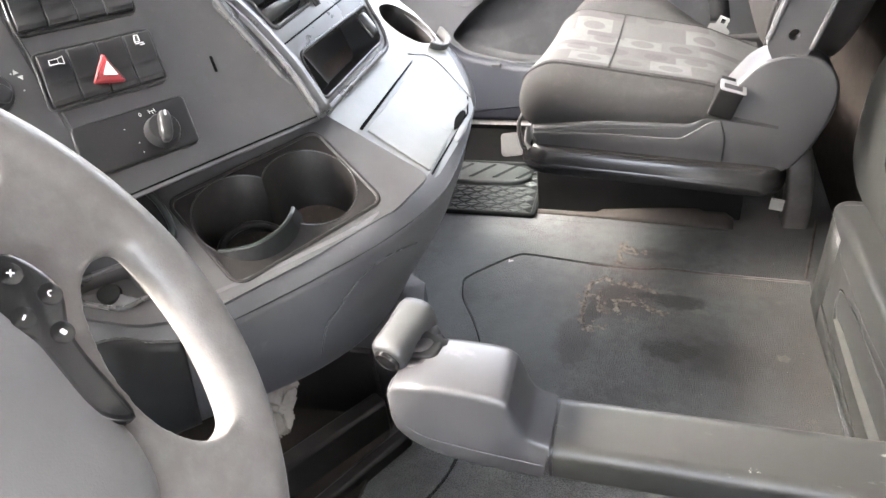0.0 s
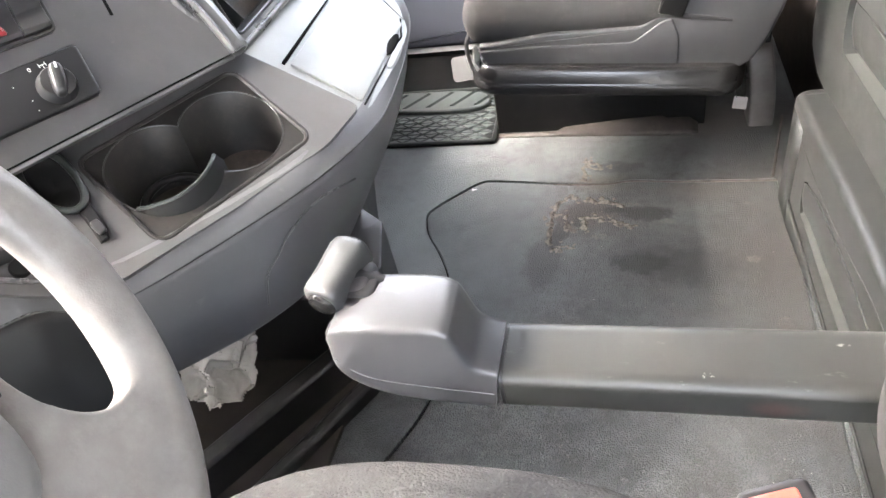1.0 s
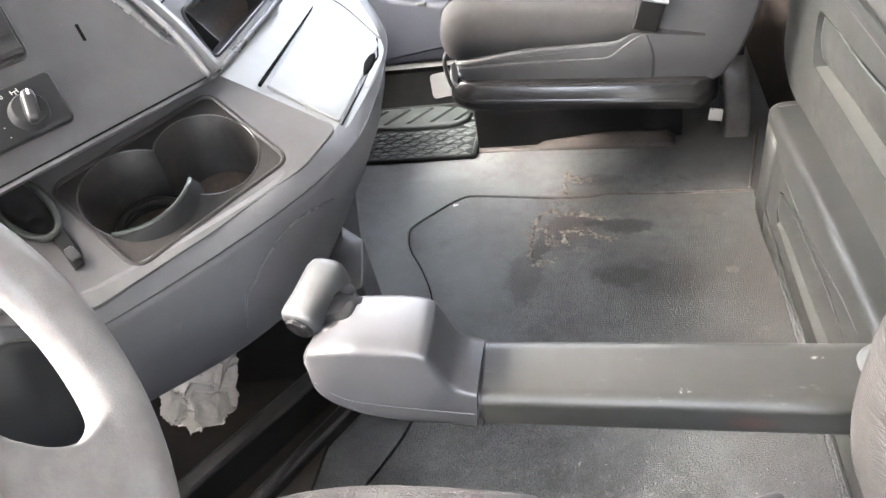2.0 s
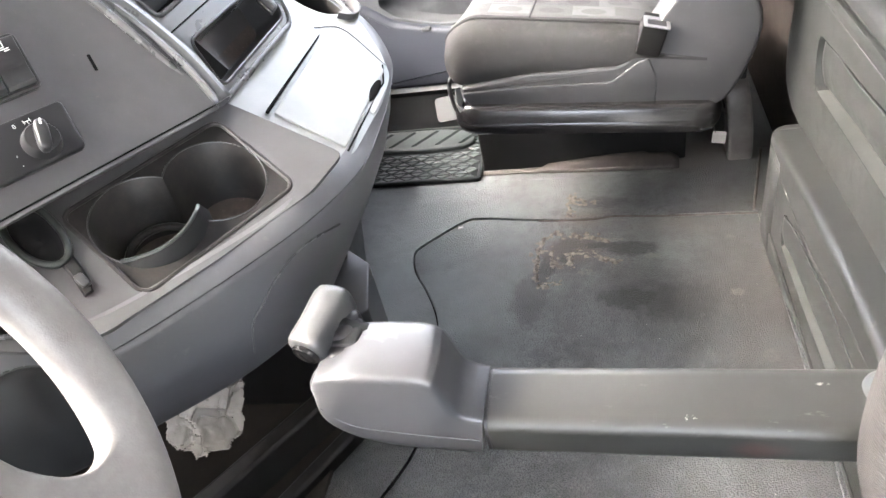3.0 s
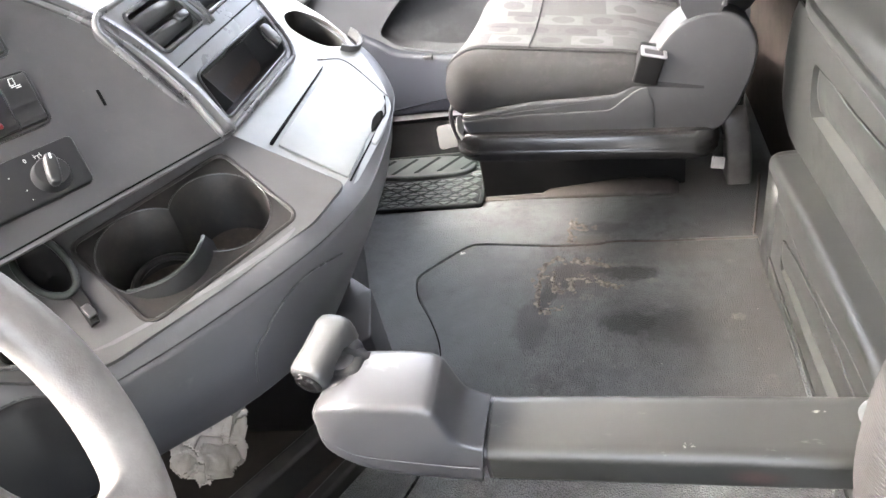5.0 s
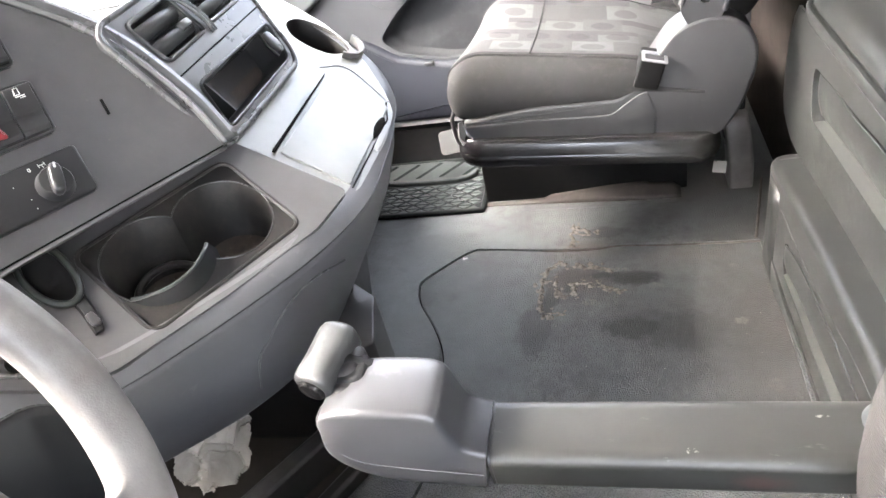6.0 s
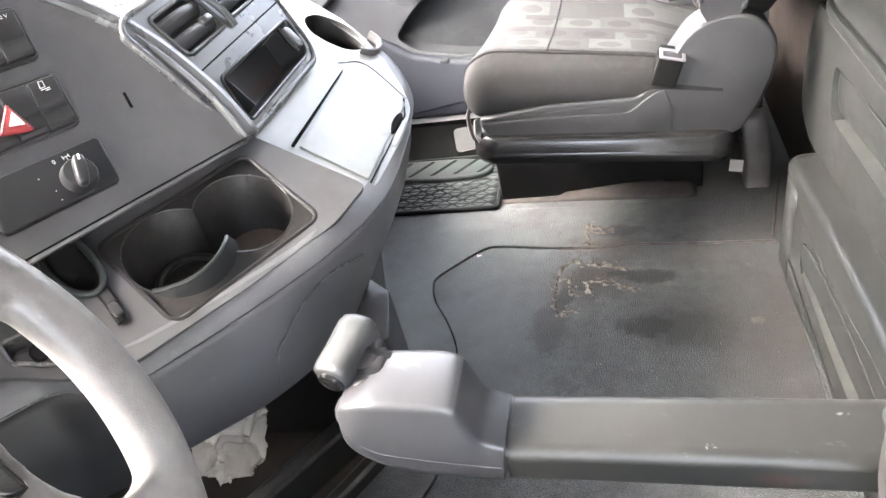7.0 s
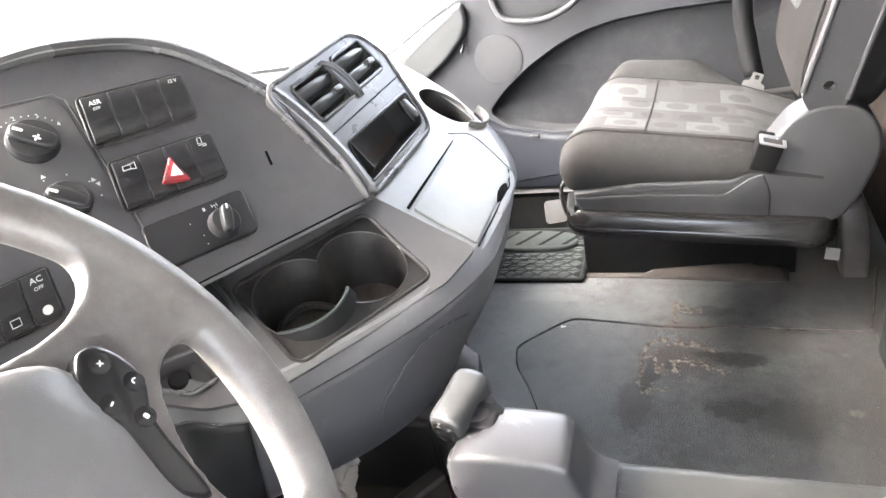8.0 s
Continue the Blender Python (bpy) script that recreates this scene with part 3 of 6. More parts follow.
# ---- the cab: floor, walls, roof, openings ----
X0, X1, Y0, Y1, ROOF = -0.78, 1.35, -0.1, 2.1, 1.62

# Unseen ground, added to reflect light up through the openings
yard = tagged(part("ground", plate([(-400, -400), (400, -400), (400, 400), (-400, 400)], (), -1.5, -1.45), BOUNCE_GROUND), "unseen pale ground outside the cab, added to bounce light in", "ground", kind="structure")

base = part("subfloor", plate([(X0, Y0), (X1, Y0), (X1, Y1), (X0, Y1)], (), -0.06, -0.004), GAP)
tagged(base, "dark steel floor pan under the rubber", "floor pan", kind="structure")

def frame_wall(name, label, pts, holes, m, t, material=LINER):
    ob = part(name, moved(plate(pts, holes, -t / 2, t / 2), m), material)
    return tagged(ob, label, "wall", kind="structure")

XZ = Matrix(((1, 0, 0, 0), (0, 0, -1, 0), (0, 1, 0, 0), (0, 0, 0, 1)))      # local x, y -> world x, z
YZ = Matrix(((0, 0, 1, 0), (1, 0, 0, 0), (0, 1, 0, 0), (0, 0, 0, 1)))       # local x, y -> world y, z
frame_wall("wall_front", "grey lined front wall with the windscreen opening", [(Y0, -0.06), (Y1, -0.06), (Y1, ROOF), (Y0, ROOF)],
           [rounded([(Y0 + 0.02, 0.44), (Y1 - 0.015, 0.42), (Y1 - 0.03, 1.5), (Y0 + 0.03, 1.5)], 0.05)], Matrix.Translation((X0 - 0.03, 0, 0)) @ YZ, 0.05)
# Unseen rear wall, acts as a reflector towards the dash
frame_wall("wall_rear", "unseen lined rear wall of the sleeper, pale to bounce light", [(Y0, -0.06), (Y1, -0.06), (Y1, ROOF), (Y0, ROOF)], [], Matrix.Translation((X1 + 0.03, 0, 0)) @ YZ, 0.05)
WIN = [(-0.75, 0.42), (-0.34, 0.45), (-0.22, 0.57), (-0.08, 0.66), (0.5, 0.68), (0.52, 1.4), (-0.5, 1.4), (-0.75, 1.1)]
# Opening on the unseen driver side, placed and sized for its light
LIGHT_DOORWAY = [(0.1, 0.1), (0.9, 0.1), (0.9, 1.05), (0.1, 1.05)]
for nm, yy, lab, gap in (("wall_passenger_side", Y1 + 0.03, "grey side wall with the passenger window opening", WIN), ("wall_driver_side", Y0 - 0.03, "unseen grey side wall with a doorway opening sized for light", LIGHT_DOORWAY)):
    frame_wall(nm, lab, [(X0, -0.06), (X1, -0.06), (X1, ROOF), (X0, ROOF)], [rounded(gap, 0.04)], Matrix.Translation((0, yy, 0)) @ XZ, 0.05)
# Unseen roof that holds back light on upward faces
tagged(part("ceiling", plate([(X0, Y0), (X1, Y0), (X1, Y1), (X0, Y1)], (), ROOF, ROOF + 0.05), HEADLINER), "unseen cab roof lining, made dark to cut top light", "ceiling", kind="structure")

def pane(name, label, pts, m):
    ob = part(name, moved(plate(pts, (), -0.002, 0.002), m), GLASS)
    ob.visible_shadow = False
    return tagged(ob, label, "window", kind="structure")

pane("window_1", "clear windscreen glass", [(Y0, 0.4), (Y1, 0.4), (Y1, 1.53), (Y0, 1.53)], Matrix.Translation((X0 - 0.06, 0, 0)) @ YZ)
for nm, yy, lab in (("window_2", Y1 + 0.06, "clear passenger door glass"),):
    pane(nm, lab, [(-0.77, 0.38), (0.6, 0.38), (0.6, 1.45), (-0.77, 1.45)], Matrix.Translation((0, yy, 0)) @ XZ)

# ---- passenger door: lining, pocket, grab recess, sill ----
def passenger_door():
    d = thing("door_1", "closed blue grey plastic passenger door with a dark map pocket", "door", kind="structure")
    yd = 2.055
    at_y = Matrix.Translation((0, yd, 0)) @ XZ
    top = [(-0.74, 0.43), (-0.475, 0.48), (-0.36, 0.545), (-0.247, 0.6), (-0.1, 0.65), (0.5, 0.67)]
    outer = [(-0.74, 0.05), (0.78, 0.05), (0.78, 0.67), *reversed(top)]
    arc = [(-0.226, 0.275), (-0.2, 0.306), (-0.168, 0.338), (-0.096, 0.394), (-0.019, 0.438), (0.049, 0.466), (0.131, 0.484), (0.247, 0.493), (0.4, 0.494), (0.58, 0.485), (0.66, 0.42), (0.66, 0.25)]
    foot = [(0.62, 0.205), (0.3, 0.198), (0.06, 0.2), (-0.055, 0.206), (-0.11, 0.217), (-0.185, 0.237)]
    ring = rounded(arc + foot, 0.02)[::-1]
    part("door_lining", moved(plate(rounded(outer, 0.03), [ring], 0.0, 0.022), at_y), DOOR, d, bevel=0.005)
    cen = Vector((0.2, 0.34))
    rows = []
    for s, dep in ((1.0, 0.021), (0.992, 0.012), (0.975, 0.004), (0.93, -0.004), (0.4, -0.008), (0.02, -0.008)):
        rows.append([(cen.x + (x - cen.x) * s, cen.y + (y - cen.y) * s, dep) for x, y in ring])
    part("map_pocket", moved(loft(rows, True, False), at_y), DOORDARK, d, "dark recessed map pocket")
    low = [(-0.3, 0.036), (0.66, 0.036), (0.66, 0.19), (0.3, 0.19), (0.06, 0.192), (-0.055, 0.198), (-0.11, 0.209), (-0.19, 0.228), (-0.236, 0.262), (-0.3, 0.3)]
    part("lower_panel", moved(prism(rounded(low, 0.015), 0.018, 0.04, 0.016, 5), at_y), DOORBLUE, d, "dark blue lower door panel")
    part("pocket_tab", moved(prism(rrect(-0.105, 0.2, 0.026, 0.012, 0.003), 0.03, 0.041, 0.003), at_y), DOORDARK, d)
    fr = [(-0.72, 0.25), (-0.40, 0.38), (-0.31, 0.441), (-0.258, 0.495), (-0.242, 0.535), (-0.25, 0.585), (-0.36, 0.535), (-0.475, 0.47), (-0.72, 0.41)]
    part("front_trim", moved(prism(rounded(fr, 0.02), 0.018, 0.04, 0.012, 5), at_y), DOORLIGHT, d, "pale grey rounded corner trim")
    part("trim_clip", moved(prism(rrect(-0.268, 0.462, 0.006, 0.022, 0.002, 3, -20), 0.03, 0.042, 0.002), at_y), DOORDARK, d)
    part("speaker_grille", moved(prism(circle(-0.178, 0.421, 0.066, 48), 0.018, 0.0232, 0.001), at_y), GRILLE, d, "round finely perforated speaker grille")
    gr = spline([(-0.175, 0.6, 0.026), (-0.163, 0.555, 0.034), (-0.138, 0.524, 0.04), (-0.05, 0.512, 0.044), (0.025, 0.535, 0.04), (0.07, 0.575, 0.03)], 30)
    part("grab_handle", moved(tube(gr, 0.008, 12), at_y), DOOR, d, "curved grab handle")
    part("grab_recess", moved(prism(rounded([(-0.16, 0.6), (-0.15, 0.555), (-0.13, 0.534), (-0.05, 0.522), (0.02, 0.545), (0.05, 0.6)], 0.02)[::-1], 0.02, 0.0245, 0.001), at_y), DOORDARK, d, "dark hollow behind the grab handle")
    return d


passenger_door()
tagged(part("sill", prism(rrect(-0.05, 2.042, 0.9, 0.022, 0.004), 0.019, 0.034, 0.003), SILL), "scuffed white painted door sill", "sill", kind="structure")
tagged(part("sill_step", plate([(-0.5, 2.034), (0.4, 2.034), (0.4, 2.053), (-0.5, 2.053)], (), -0.003, 0.019), FOOTCARPET), "black step under the door sill", "step", kind="structure")
tagged(part("footwell_carpet", moved(plate([(-0.6, 1.72), (0.06, 1.72), (0.06, 2.032), (-0.6, 2.032)], (), 0.003, 0.006), Matrix()), FOOTCARPET), "dark worn carpet in the passenger footwell", "carpet", kind="structure")
tagged(part("wall_lining", plate([(0.695, 1.41), (0.72, 1.41), (0.72, 2.07), (0.695, 2.07)], (), -0.003, 0.75), CARPET), "dark brown carpeted locker end wall", "lining", kind="structure")

# ---- rubber floor sheet, and the hatch cover set into it ----
def floor_sheet():
    edge = [(0.618, 1.427), (0.45, 1.431), (0.358, 1.437), (0.31, 1.43), (0.217, 1.433), (0.09, 1.448), (0.05, 1.443), (0.0, 1.398), (-0.04, 1.353), (-0.043, 1.325), (-0.03, 1.28), (0.005, 1.22), (0.035, 1.15), (0.05, 1.05), (0.055, 0.95), (0.048, 0.885), (0.02, 0.815), (-0.06, 0.66)]
    curve = [(v.x, v.y) for v in spline([(*p, 0) for p in edge], 100)]
    hole = curve + [(-0.06, 0.2), (0.618, 0.2)]
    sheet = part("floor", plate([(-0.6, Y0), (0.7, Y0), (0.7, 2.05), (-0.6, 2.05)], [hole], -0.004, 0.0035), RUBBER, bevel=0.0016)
    tagged(sheet, "dusty grey pebbled rubber cab floor", "floor", kind="structure")
    inset = []
    for k, (x, y) in enumerate(curve):
        a, c = curve[max(k - 1, 0)], curve[min(k + 1, 99)]
        d = Vector((c[0] - a[0], c[1] - a[1])).normalized()
        w = 0.0032
        inset.append((x - d.y * w, y + d.x * w))
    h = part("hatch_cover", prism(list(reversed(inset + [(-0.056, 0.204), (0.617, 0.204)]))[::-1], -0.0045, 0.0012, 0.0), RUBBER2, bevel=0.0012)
    lip = [(x, y - 0.003, 0.0014 + 0.0008 * noise.noise(Vector((x * 40, 3, 1)))) for x, y in curve if x > 0.2 and y > 1.4]
    tagged(part("floor_seam", tube(lip, [0.0021 + 0.0007 * noise.noise(Vector((p[0] * 90, 0, 0))) for p in lip], 8), RUST), "worn dusty lip along the floor seam", "seam", kind="structure")
    corner = [(0.612, 1.432, 0.003), (0.628, 1.5, 0.003), (0.645, 1.575, 0.003), (0.66, 1.64, 0.003)]
    tagged(part("edge_strip", tube(spline(corner, 20), 0.0028, 8), RUST), "rusty edge strip beside the locker", "strip", kind="structure")
    tagged(h, "worn pebbled rubber engine hatch cover with dried dirt", "floor cover", kind="structure")

floor_sheet()

# ---- rubber mat in the passenger footwell ----
def footwell_mat():
    t = thing("rubber_mat", "black rubber floor mat with diamond ribs and a heel pad", "floor mat")
    ax, bx, ay, by = -0.30, 0.064, 1.585, 1.83
    part("base", prism(rrect((ax + bx) / 2, (ay + by) / 2, bx - ax, by - ay, 0.008), -0.003, 0.008, 0.003), MAT, t)
    rim = [(x, y, 0.010) for x, y in rrect((ax + bx) / 2, (ay + by) / 2, bx - ax - 0.008, by - ay - 0.008, 0.008)]
    part("rim", tube(rim, 0.006, 8, True, flat=0.8), MAT, t)
    # raised triangular pads with grooves between them, on a diamond pitch
    px, hy = 0.043, 0.0165
    lo, hi, bo, to = ax + 0.006, bx - 0.007, ay + 0.009, by - 0.006
    shapes = {}
    for up in (1, -1):
        w, g = px / 2 - 0.0034, hy - 0.0022
        tri = [(-w, 0.0011), (w, 0.0011), (0, g)] if up > 0 else [(w, hy - 0.0011), (-w, hy - 0.0011), (0, hy - g)]
        cx, cy = sum(p[0] for p in tri) / 3, sum(p[1] for p in tri) / 3
        bm = loft([[(x, y, 0.0078) for x, y in tri], [(x, y, 0.0096) for x, y in tri], [(cx + (x - cx) * 0.8, cy + (y - cy) * 0.8, 0.0108) for x, y in tri]], True, True)
        bmesh.ops.recalc_face_normals(bm, faces=bm.faces)
        shapes[up] = bpy.data.meshes.new("pad")
        bm.to_mesh(shapes[up])
        bm.free()
        shapes[up].materials.append(MATPAD)
    for row in range(12):
        y = bo + row * hy
        for k in range(-2, 20):
            for up in (1, -1):
                x = hi - px / 2 - k * px / 1 - (px / 2 if (row % 2) == (up > 0) else 0)
                if x - px / 2 < lo - 0.002 or x + px / 2 > hi + 0.002 or y + hy > to or (y > 1.7 and x < 0.035):
                    continue
                ob = new("pad", shapes[up])
                ob.location = (x, y, 0)
                ob.parent = t
    pad = [(-0.29, 1.735), (-0.1, 1.715), (0.0, 1.72), (0.035, 1.745), (0.02, 1.79), (-0.05, 1.81), (-0.29, 1.815)]
    part("heel_pad", prism(rounded(pad, 0.02), 0.006, 0.019, 0.005), MATHEEL, t, "smooth raised heel pad")
    for k in range(5):
        x = -0.25 + 0.06 * k
        part("tread", loft([[(x, 1.735, 0.018), (x + 0.006, 1.735, 0.022), (x + 0.016, 1.735, 0.018)], [(x + 0.05, 1.8, 0.018), (x + 0.056, 1.8, 0.022), (x + 0.066, 1.8, 0.018)]], True, True), MAT, t)
    return t

footwell_mat()

# ---- rear locker and bunk panel ----
def table(pairs, v):
    """A value read between the given pairs."""
    pairs = sorted(pairs)
    if v <= pairs[0][0]:
        return pairs[0][1]
    for (a, p), (b, q) in zip(pairs, pairs[1:]):
        if v <= b:
            return p + (q - p) * (v - a) / (b - a)
    return pairs[-1][1]


def locker():
    t = thing("storage_locker", "grey green plastic storage locker with a recessed grip", "locker")
    fx, ya = 0.612, 0.15
    crest = lambda y: table([(0.15, 0.265), (0.7, 0.262), (0.891, 0.256), (1.039, 0.247), (1.222, 0.229), (1.372, 0.2125), (1.41, 0.208)], y)
    toe = lambda y: table([(0.9, 0.632), (1.04, 0.630), (1.13, 0.627), (1.21, 0.621), (1.3, 0.615)], y)
    sill = lambda y: table([(0.2, 0.115), (0.8, 0.104), (0.952, 0.096), (1.093, 0.087), (1.229, 0.0825)], y)
    wide = lambda y: table([(0.2, 0.02), (0.6, 0.018), (0.917, 0.0155), (1.2, 0.0105), (1.24, 0.006)], y)
    hem = lambda y: table([(0.2, 0.184), (0.98, 0.184), (1.058, 0.176), (1.15, 0.166), (1.215, 0.149), (1.238, 0.138)], y)
    along = [0.2 + 1.03 * k / 40 for k in range(41)]
    # front face with the long grip opening
    hole = [(y, sill(y)) for y in along] + [(1.24, 0.098), (1.2425, 0.12), (1.2405, 0.138), (1.226, 0.147)] + [(y, hem(y)) for y in reversed(along[:-1])]
    face = Matrix(((0, 0, -1, fx), (1, 0, 0, 0), (0, 1, 0, 0), (0, 0, 0, 1)))
    part("front_panel", moved(plate([(ya, 0.055), (1.3, 0.055), (1.3, 0.19), (ya, 0.19)], [hole], -0.004, 0.0), face), REAR, t)
    part("toe_panel", loft([[(fx, y, 0.055), (fx + (toe(y) - fx) * 0.15, y, 0.04), (toe(y), y, -0.002)] for y in (ya, 0.5, 0.8, 0.95, 1.04, 1.13, 1.21, 1.3)]), REAR, t, solid=0.003)
    # rounded end and the rolled top edge follow one path round the corner
    path = [(fx, y, -1.0, 0.0) for y in (ya, 0.5, 0.7, 0.891, 1.039, 1.13, 1.222, 1.3, 1.35)]
    path += [(0.642 - 0.03 * math.cos(radians(a)), 1.37 + 0.03 * math.sin(radians(a)), -math.cos(radians(a)), math.sin(radians(a))) for a in range(0, 91, 10)]
    path += [(0.7, 1.4, 0, 1), (0.86, 1.4, 0, 1)]
    end = [(x, y, nx, ny) for x, y, nx, ny in path if y >= 1.3]
    part("end_panel", loft([[(x, y, z) for z in (-0.002, 0.06, 0.12, 0.19)] for x, y, nx, ny in end]), REAR, t, solid=0.003)
    rows = []
    for x, y, nx, ny in path:
        zc, r = crest(y), 0.013
        row = [(x, y, 0.19)]
        for a in (0, 15, 30, 45, 60, 75, 90):
            k = r * (1 - math.cos(radians(a)))
            row.append((x - nx * k, y - ny * k, zc - r + r * math.sin(radians(a))))
        ix, iy = (0.68, y) if ny == 0 else (max(x, 0.68) if nx else x, 1.36)
        row += [((x - nx * r) * 0.5 + ix * 0.5, (y - ny * r) * 0.5 + iy * 0.5, zc + 0.0015), (ix, iy, zc + 0.003), (max(ix, 0.9), min(iy, 1.34), zc + 0.004)]
        rows.append(row)
    part("top", loft(rows), REAR, t, "dusty rolled locker top", angle=60)
    # grip: a level ledge and the curved pull flap above it
    part("grip_ledge", loft([[(fx + 0.0005, y, sill(y) - 0.004), (fx + 0.0005, y, sill(y)), (fx + wide(y) * 0.5, y, sill(y) + 0.0006), (fx + wide(y) + 0.004, y, sill(y) + 0.001)] for y in along + [1.238]]), LEDGE, t, "pale level grip ledge")
    flap = []
    for y in along + [1.236]:
        lo_, hi_ = sill(y) + 0.0008, hem(y) - 0.0012
        flap.append([(fx + wide(y) * (1 - q) ** 1.3 + 0.001 - 0.0022 * math.sin(math.pi * q), y, lo_ + (hi_ - lo_) * q) for q in (0, 0.06, 0.2, 0.4, 0.6, 0.8, 0.95, 1.0)])
    part("grip_flap", loft(flap), REAR, t, "curved pull flap over the grip", solid=0.002)
    part("recess_end", pillow(fx + 0.006, 1.2405, 0.138, 0.004, 0.0035, 0.004, 0.8, 0.8, 16, 8), GAP, t)
    # Seam in a paler plastic than the face, standing in for a thin highlight
    part("seam", tube(spline([(fx - 0.0002, 0.5, 0.228), (fx - 0.0002, 0.873, 0.218), (fx - 0.0002, 0.988, 0.202), (fx - 0.0002, 1.107, 0.181), (fx - 0.0002, 1.238, 0.174), (fx - 0.0002, 1.346, 0.178)], 40), 0.0005, 6), ARMTOP, t, "moulding seam, drawn pale for its highlight")
    return t


locker()

def bunk_panel():
    t = thing("bunk_panel", "grey green plastic bunk front panel with a long recessed grip", "bunk panel")
    fx, ya = 0.655, 0.2
    sill = lambda y: table([(0.3, 0.35), (0.8, 0.335), (1.0, 0.326), (1.09, 0.319), (1.2, 0.311), (1.331, 0.301)], y)
    hem = lambda y: table([(0.3, 0.43), (0.9, 0.42), (1.055, 0.409), (1.154, 0.398), (1.262, 0.39), (1.311, 0.384), (1.345, 0.379)], y)
    deep = lambda y: table([(0.3, 0.026), (1.2, 0.0245), (1.33, 0.021), (1.345, 0.017)], y)
    dip = lambda y: -0.03 * max(0.0, y - 1.07)
    along = [0.3 + 1.03 * k / 40 for k in range(41)]
    face = Matrix(((0, 0, -1, fx), (1, 0, 0, 0), (0, 1, 0, 0), (0, 0, 0, 1)))
    tip = [(1.343, 0.306), (1.351, 0.325), (1.356, 0.35), (1.3565, 0.368), (1.352, 0.378), (1.342, 0.3815)]
    hole = [(y, sill(y)) for y in along] + tip + [(y, hem(y)) for y in reversed(along[:-1])]
    out = [(ya, 0.205), (1.44, 0.21), (1.475, 0.22), (1.5, 0.232), (1.515, 0.255), (1.522, 0.3), (1.514, 0.36), (1.498, 0.404), (1.475, 0.431), (1.3, 0.437), (1.07, 0.441), (ya, 0.445)]
    part("face", moved(plate(out, [hole], -0.004, 0.0), face), REAR, t, bevel=0.0025)
    # turned-back end
    edge = out[2:9]
    rows = [[(fx + d, y - 0.5 * d * d / 0.05, z) for y, z in edge] for d in (0.0, 0.004, 0.012, 0.03, 0.12)]
    part("end_panel", loft(rows), REAR, t, angle=60)
    # folded ridge, groove and the big roll above it
    prof = [(0.655, 0.436), (0.6535, 0.443), (0.6535, 0.449), (0.6555, 0.4535), (0.659, 0.4545), (0.663, 0.4525), (0.665, 0.4535), (0.6665, 0.462), (0.67, 0.471), (0.677, 0.478), (0.688, 0.4825), (0.71, 0.486), (0.9, 0.496), (1.34, 0.506)]
    rows = []
    for y, r in ((ya, 0), (0.6, 0), (0.9, 0), (1.07, 0), (1.2, 0), (1.3, 0), (1.4, 0.0), (1.44, 0.002), (1.462, 0.008), (1.472, 0.02)):
        rows.append([(x + r, y, z + dip(y)) for x, z in prof])
    part("top_edge", loft(rows), REAR, t, "folded ridge and rolled bunk edge", angle=50)
    part("ledge", loft([[(fx + 0.0005, y, sill(y) - 0.003), (fx + 0.001, y, sill(y)), (fx + deep(y) * 0.5, y, sill(y) + 0.0005), (fx + deep(y) + 0.006, y, sill(y) + 0.001)] for y in along + [1.343, 1.35]]), LEDGE, t, "pale level grip ledge")
    part("recess_wall", loft([[(fx + d, y - 0.006 * d / 0.03, z) for y, z in [(1.331, 0.301), *tip]] for d in (0.0005, 0.008, 0.03)]), REAR, t, angle=70)
    flap = []
    for y in along + [1.338, 1.3425]:
        lo_, hi_ = sill(y) + 0.0008, hem(y) - 0.003
        sink = 0.002 + 0.006 * max(0.0, (y - 1.2) / 0.14)
        flap.append([(fx + sink + (deep(y) - sink) * (1 - q) ** 1.2 - 0.004 * math.sin(math.pi * q), y, lo_ + (hi_ - lo_) * q) for q in (0, 0.05, 0.15, 0.35, 0.55, 0.75, 0.9, 0.97, 1.0)])
    part("grip_flap", loft(flap), REAR, t, "curved pull flap over the grip", solid=0.003)
    part("slit", tube([(fx + 0.004, 1.335, 0.3805), (fx + 0.003, 1.31, 0.3835), (fx + 0.003, 1.262, 0.389), (fx + 0.003, 1.2, 0.3935)], [0.0028, 0.0028, 0.002, 0.0006], 8), GAP, t, "dark slit above the grip")
    part("crease", tube([(fx - 0.0001, y, 0.4355 + dip(y) * 1.05) for y in (ya, 0.7, 1.07, 1.2, 1.3, 1.42)], 0.0008, 6), BLACK, t)
    return t


bunk_panel()

# ---- dashboard ----
TP = plane((-0.041, 0.892, 0.520), 29, 28)     # cup holder shelf
DP = plane((-0.165, 0.858, 0.624), 22, 50)     # switch panel
LP = plane((-0.037, 1.095, 0.526), 0, 33)  # lid shelf
VP = plane((-0.0765, 1.080, 0.560), 3, 55)     # vent panel

CREASE = [(-0.27, -0.05, 0.482), (-0.27, 0.25, 0.482), (-0.235, 0.52, 0.482), (-0.175, 0.63, 0.478), (-0.122, 0.645, 0.474), (-0.087, 0.67, 0.467), (-0.011, 0.774, 0.463), (0.044, 0.868, 0.461), (0.067, 0.968, 0.454),
          (0.062, 1.08, 0.448), (0.055, 1.153, 0.449), (0.039, 1.249, 0.458), (-0.003, 1.316, 0.488), (-0.07, 1.36, 0.525), (-0.16, 1.39, 0.57), (-0.3, 1.41, 0.6), (-0.6, 1.42, 0.6)]
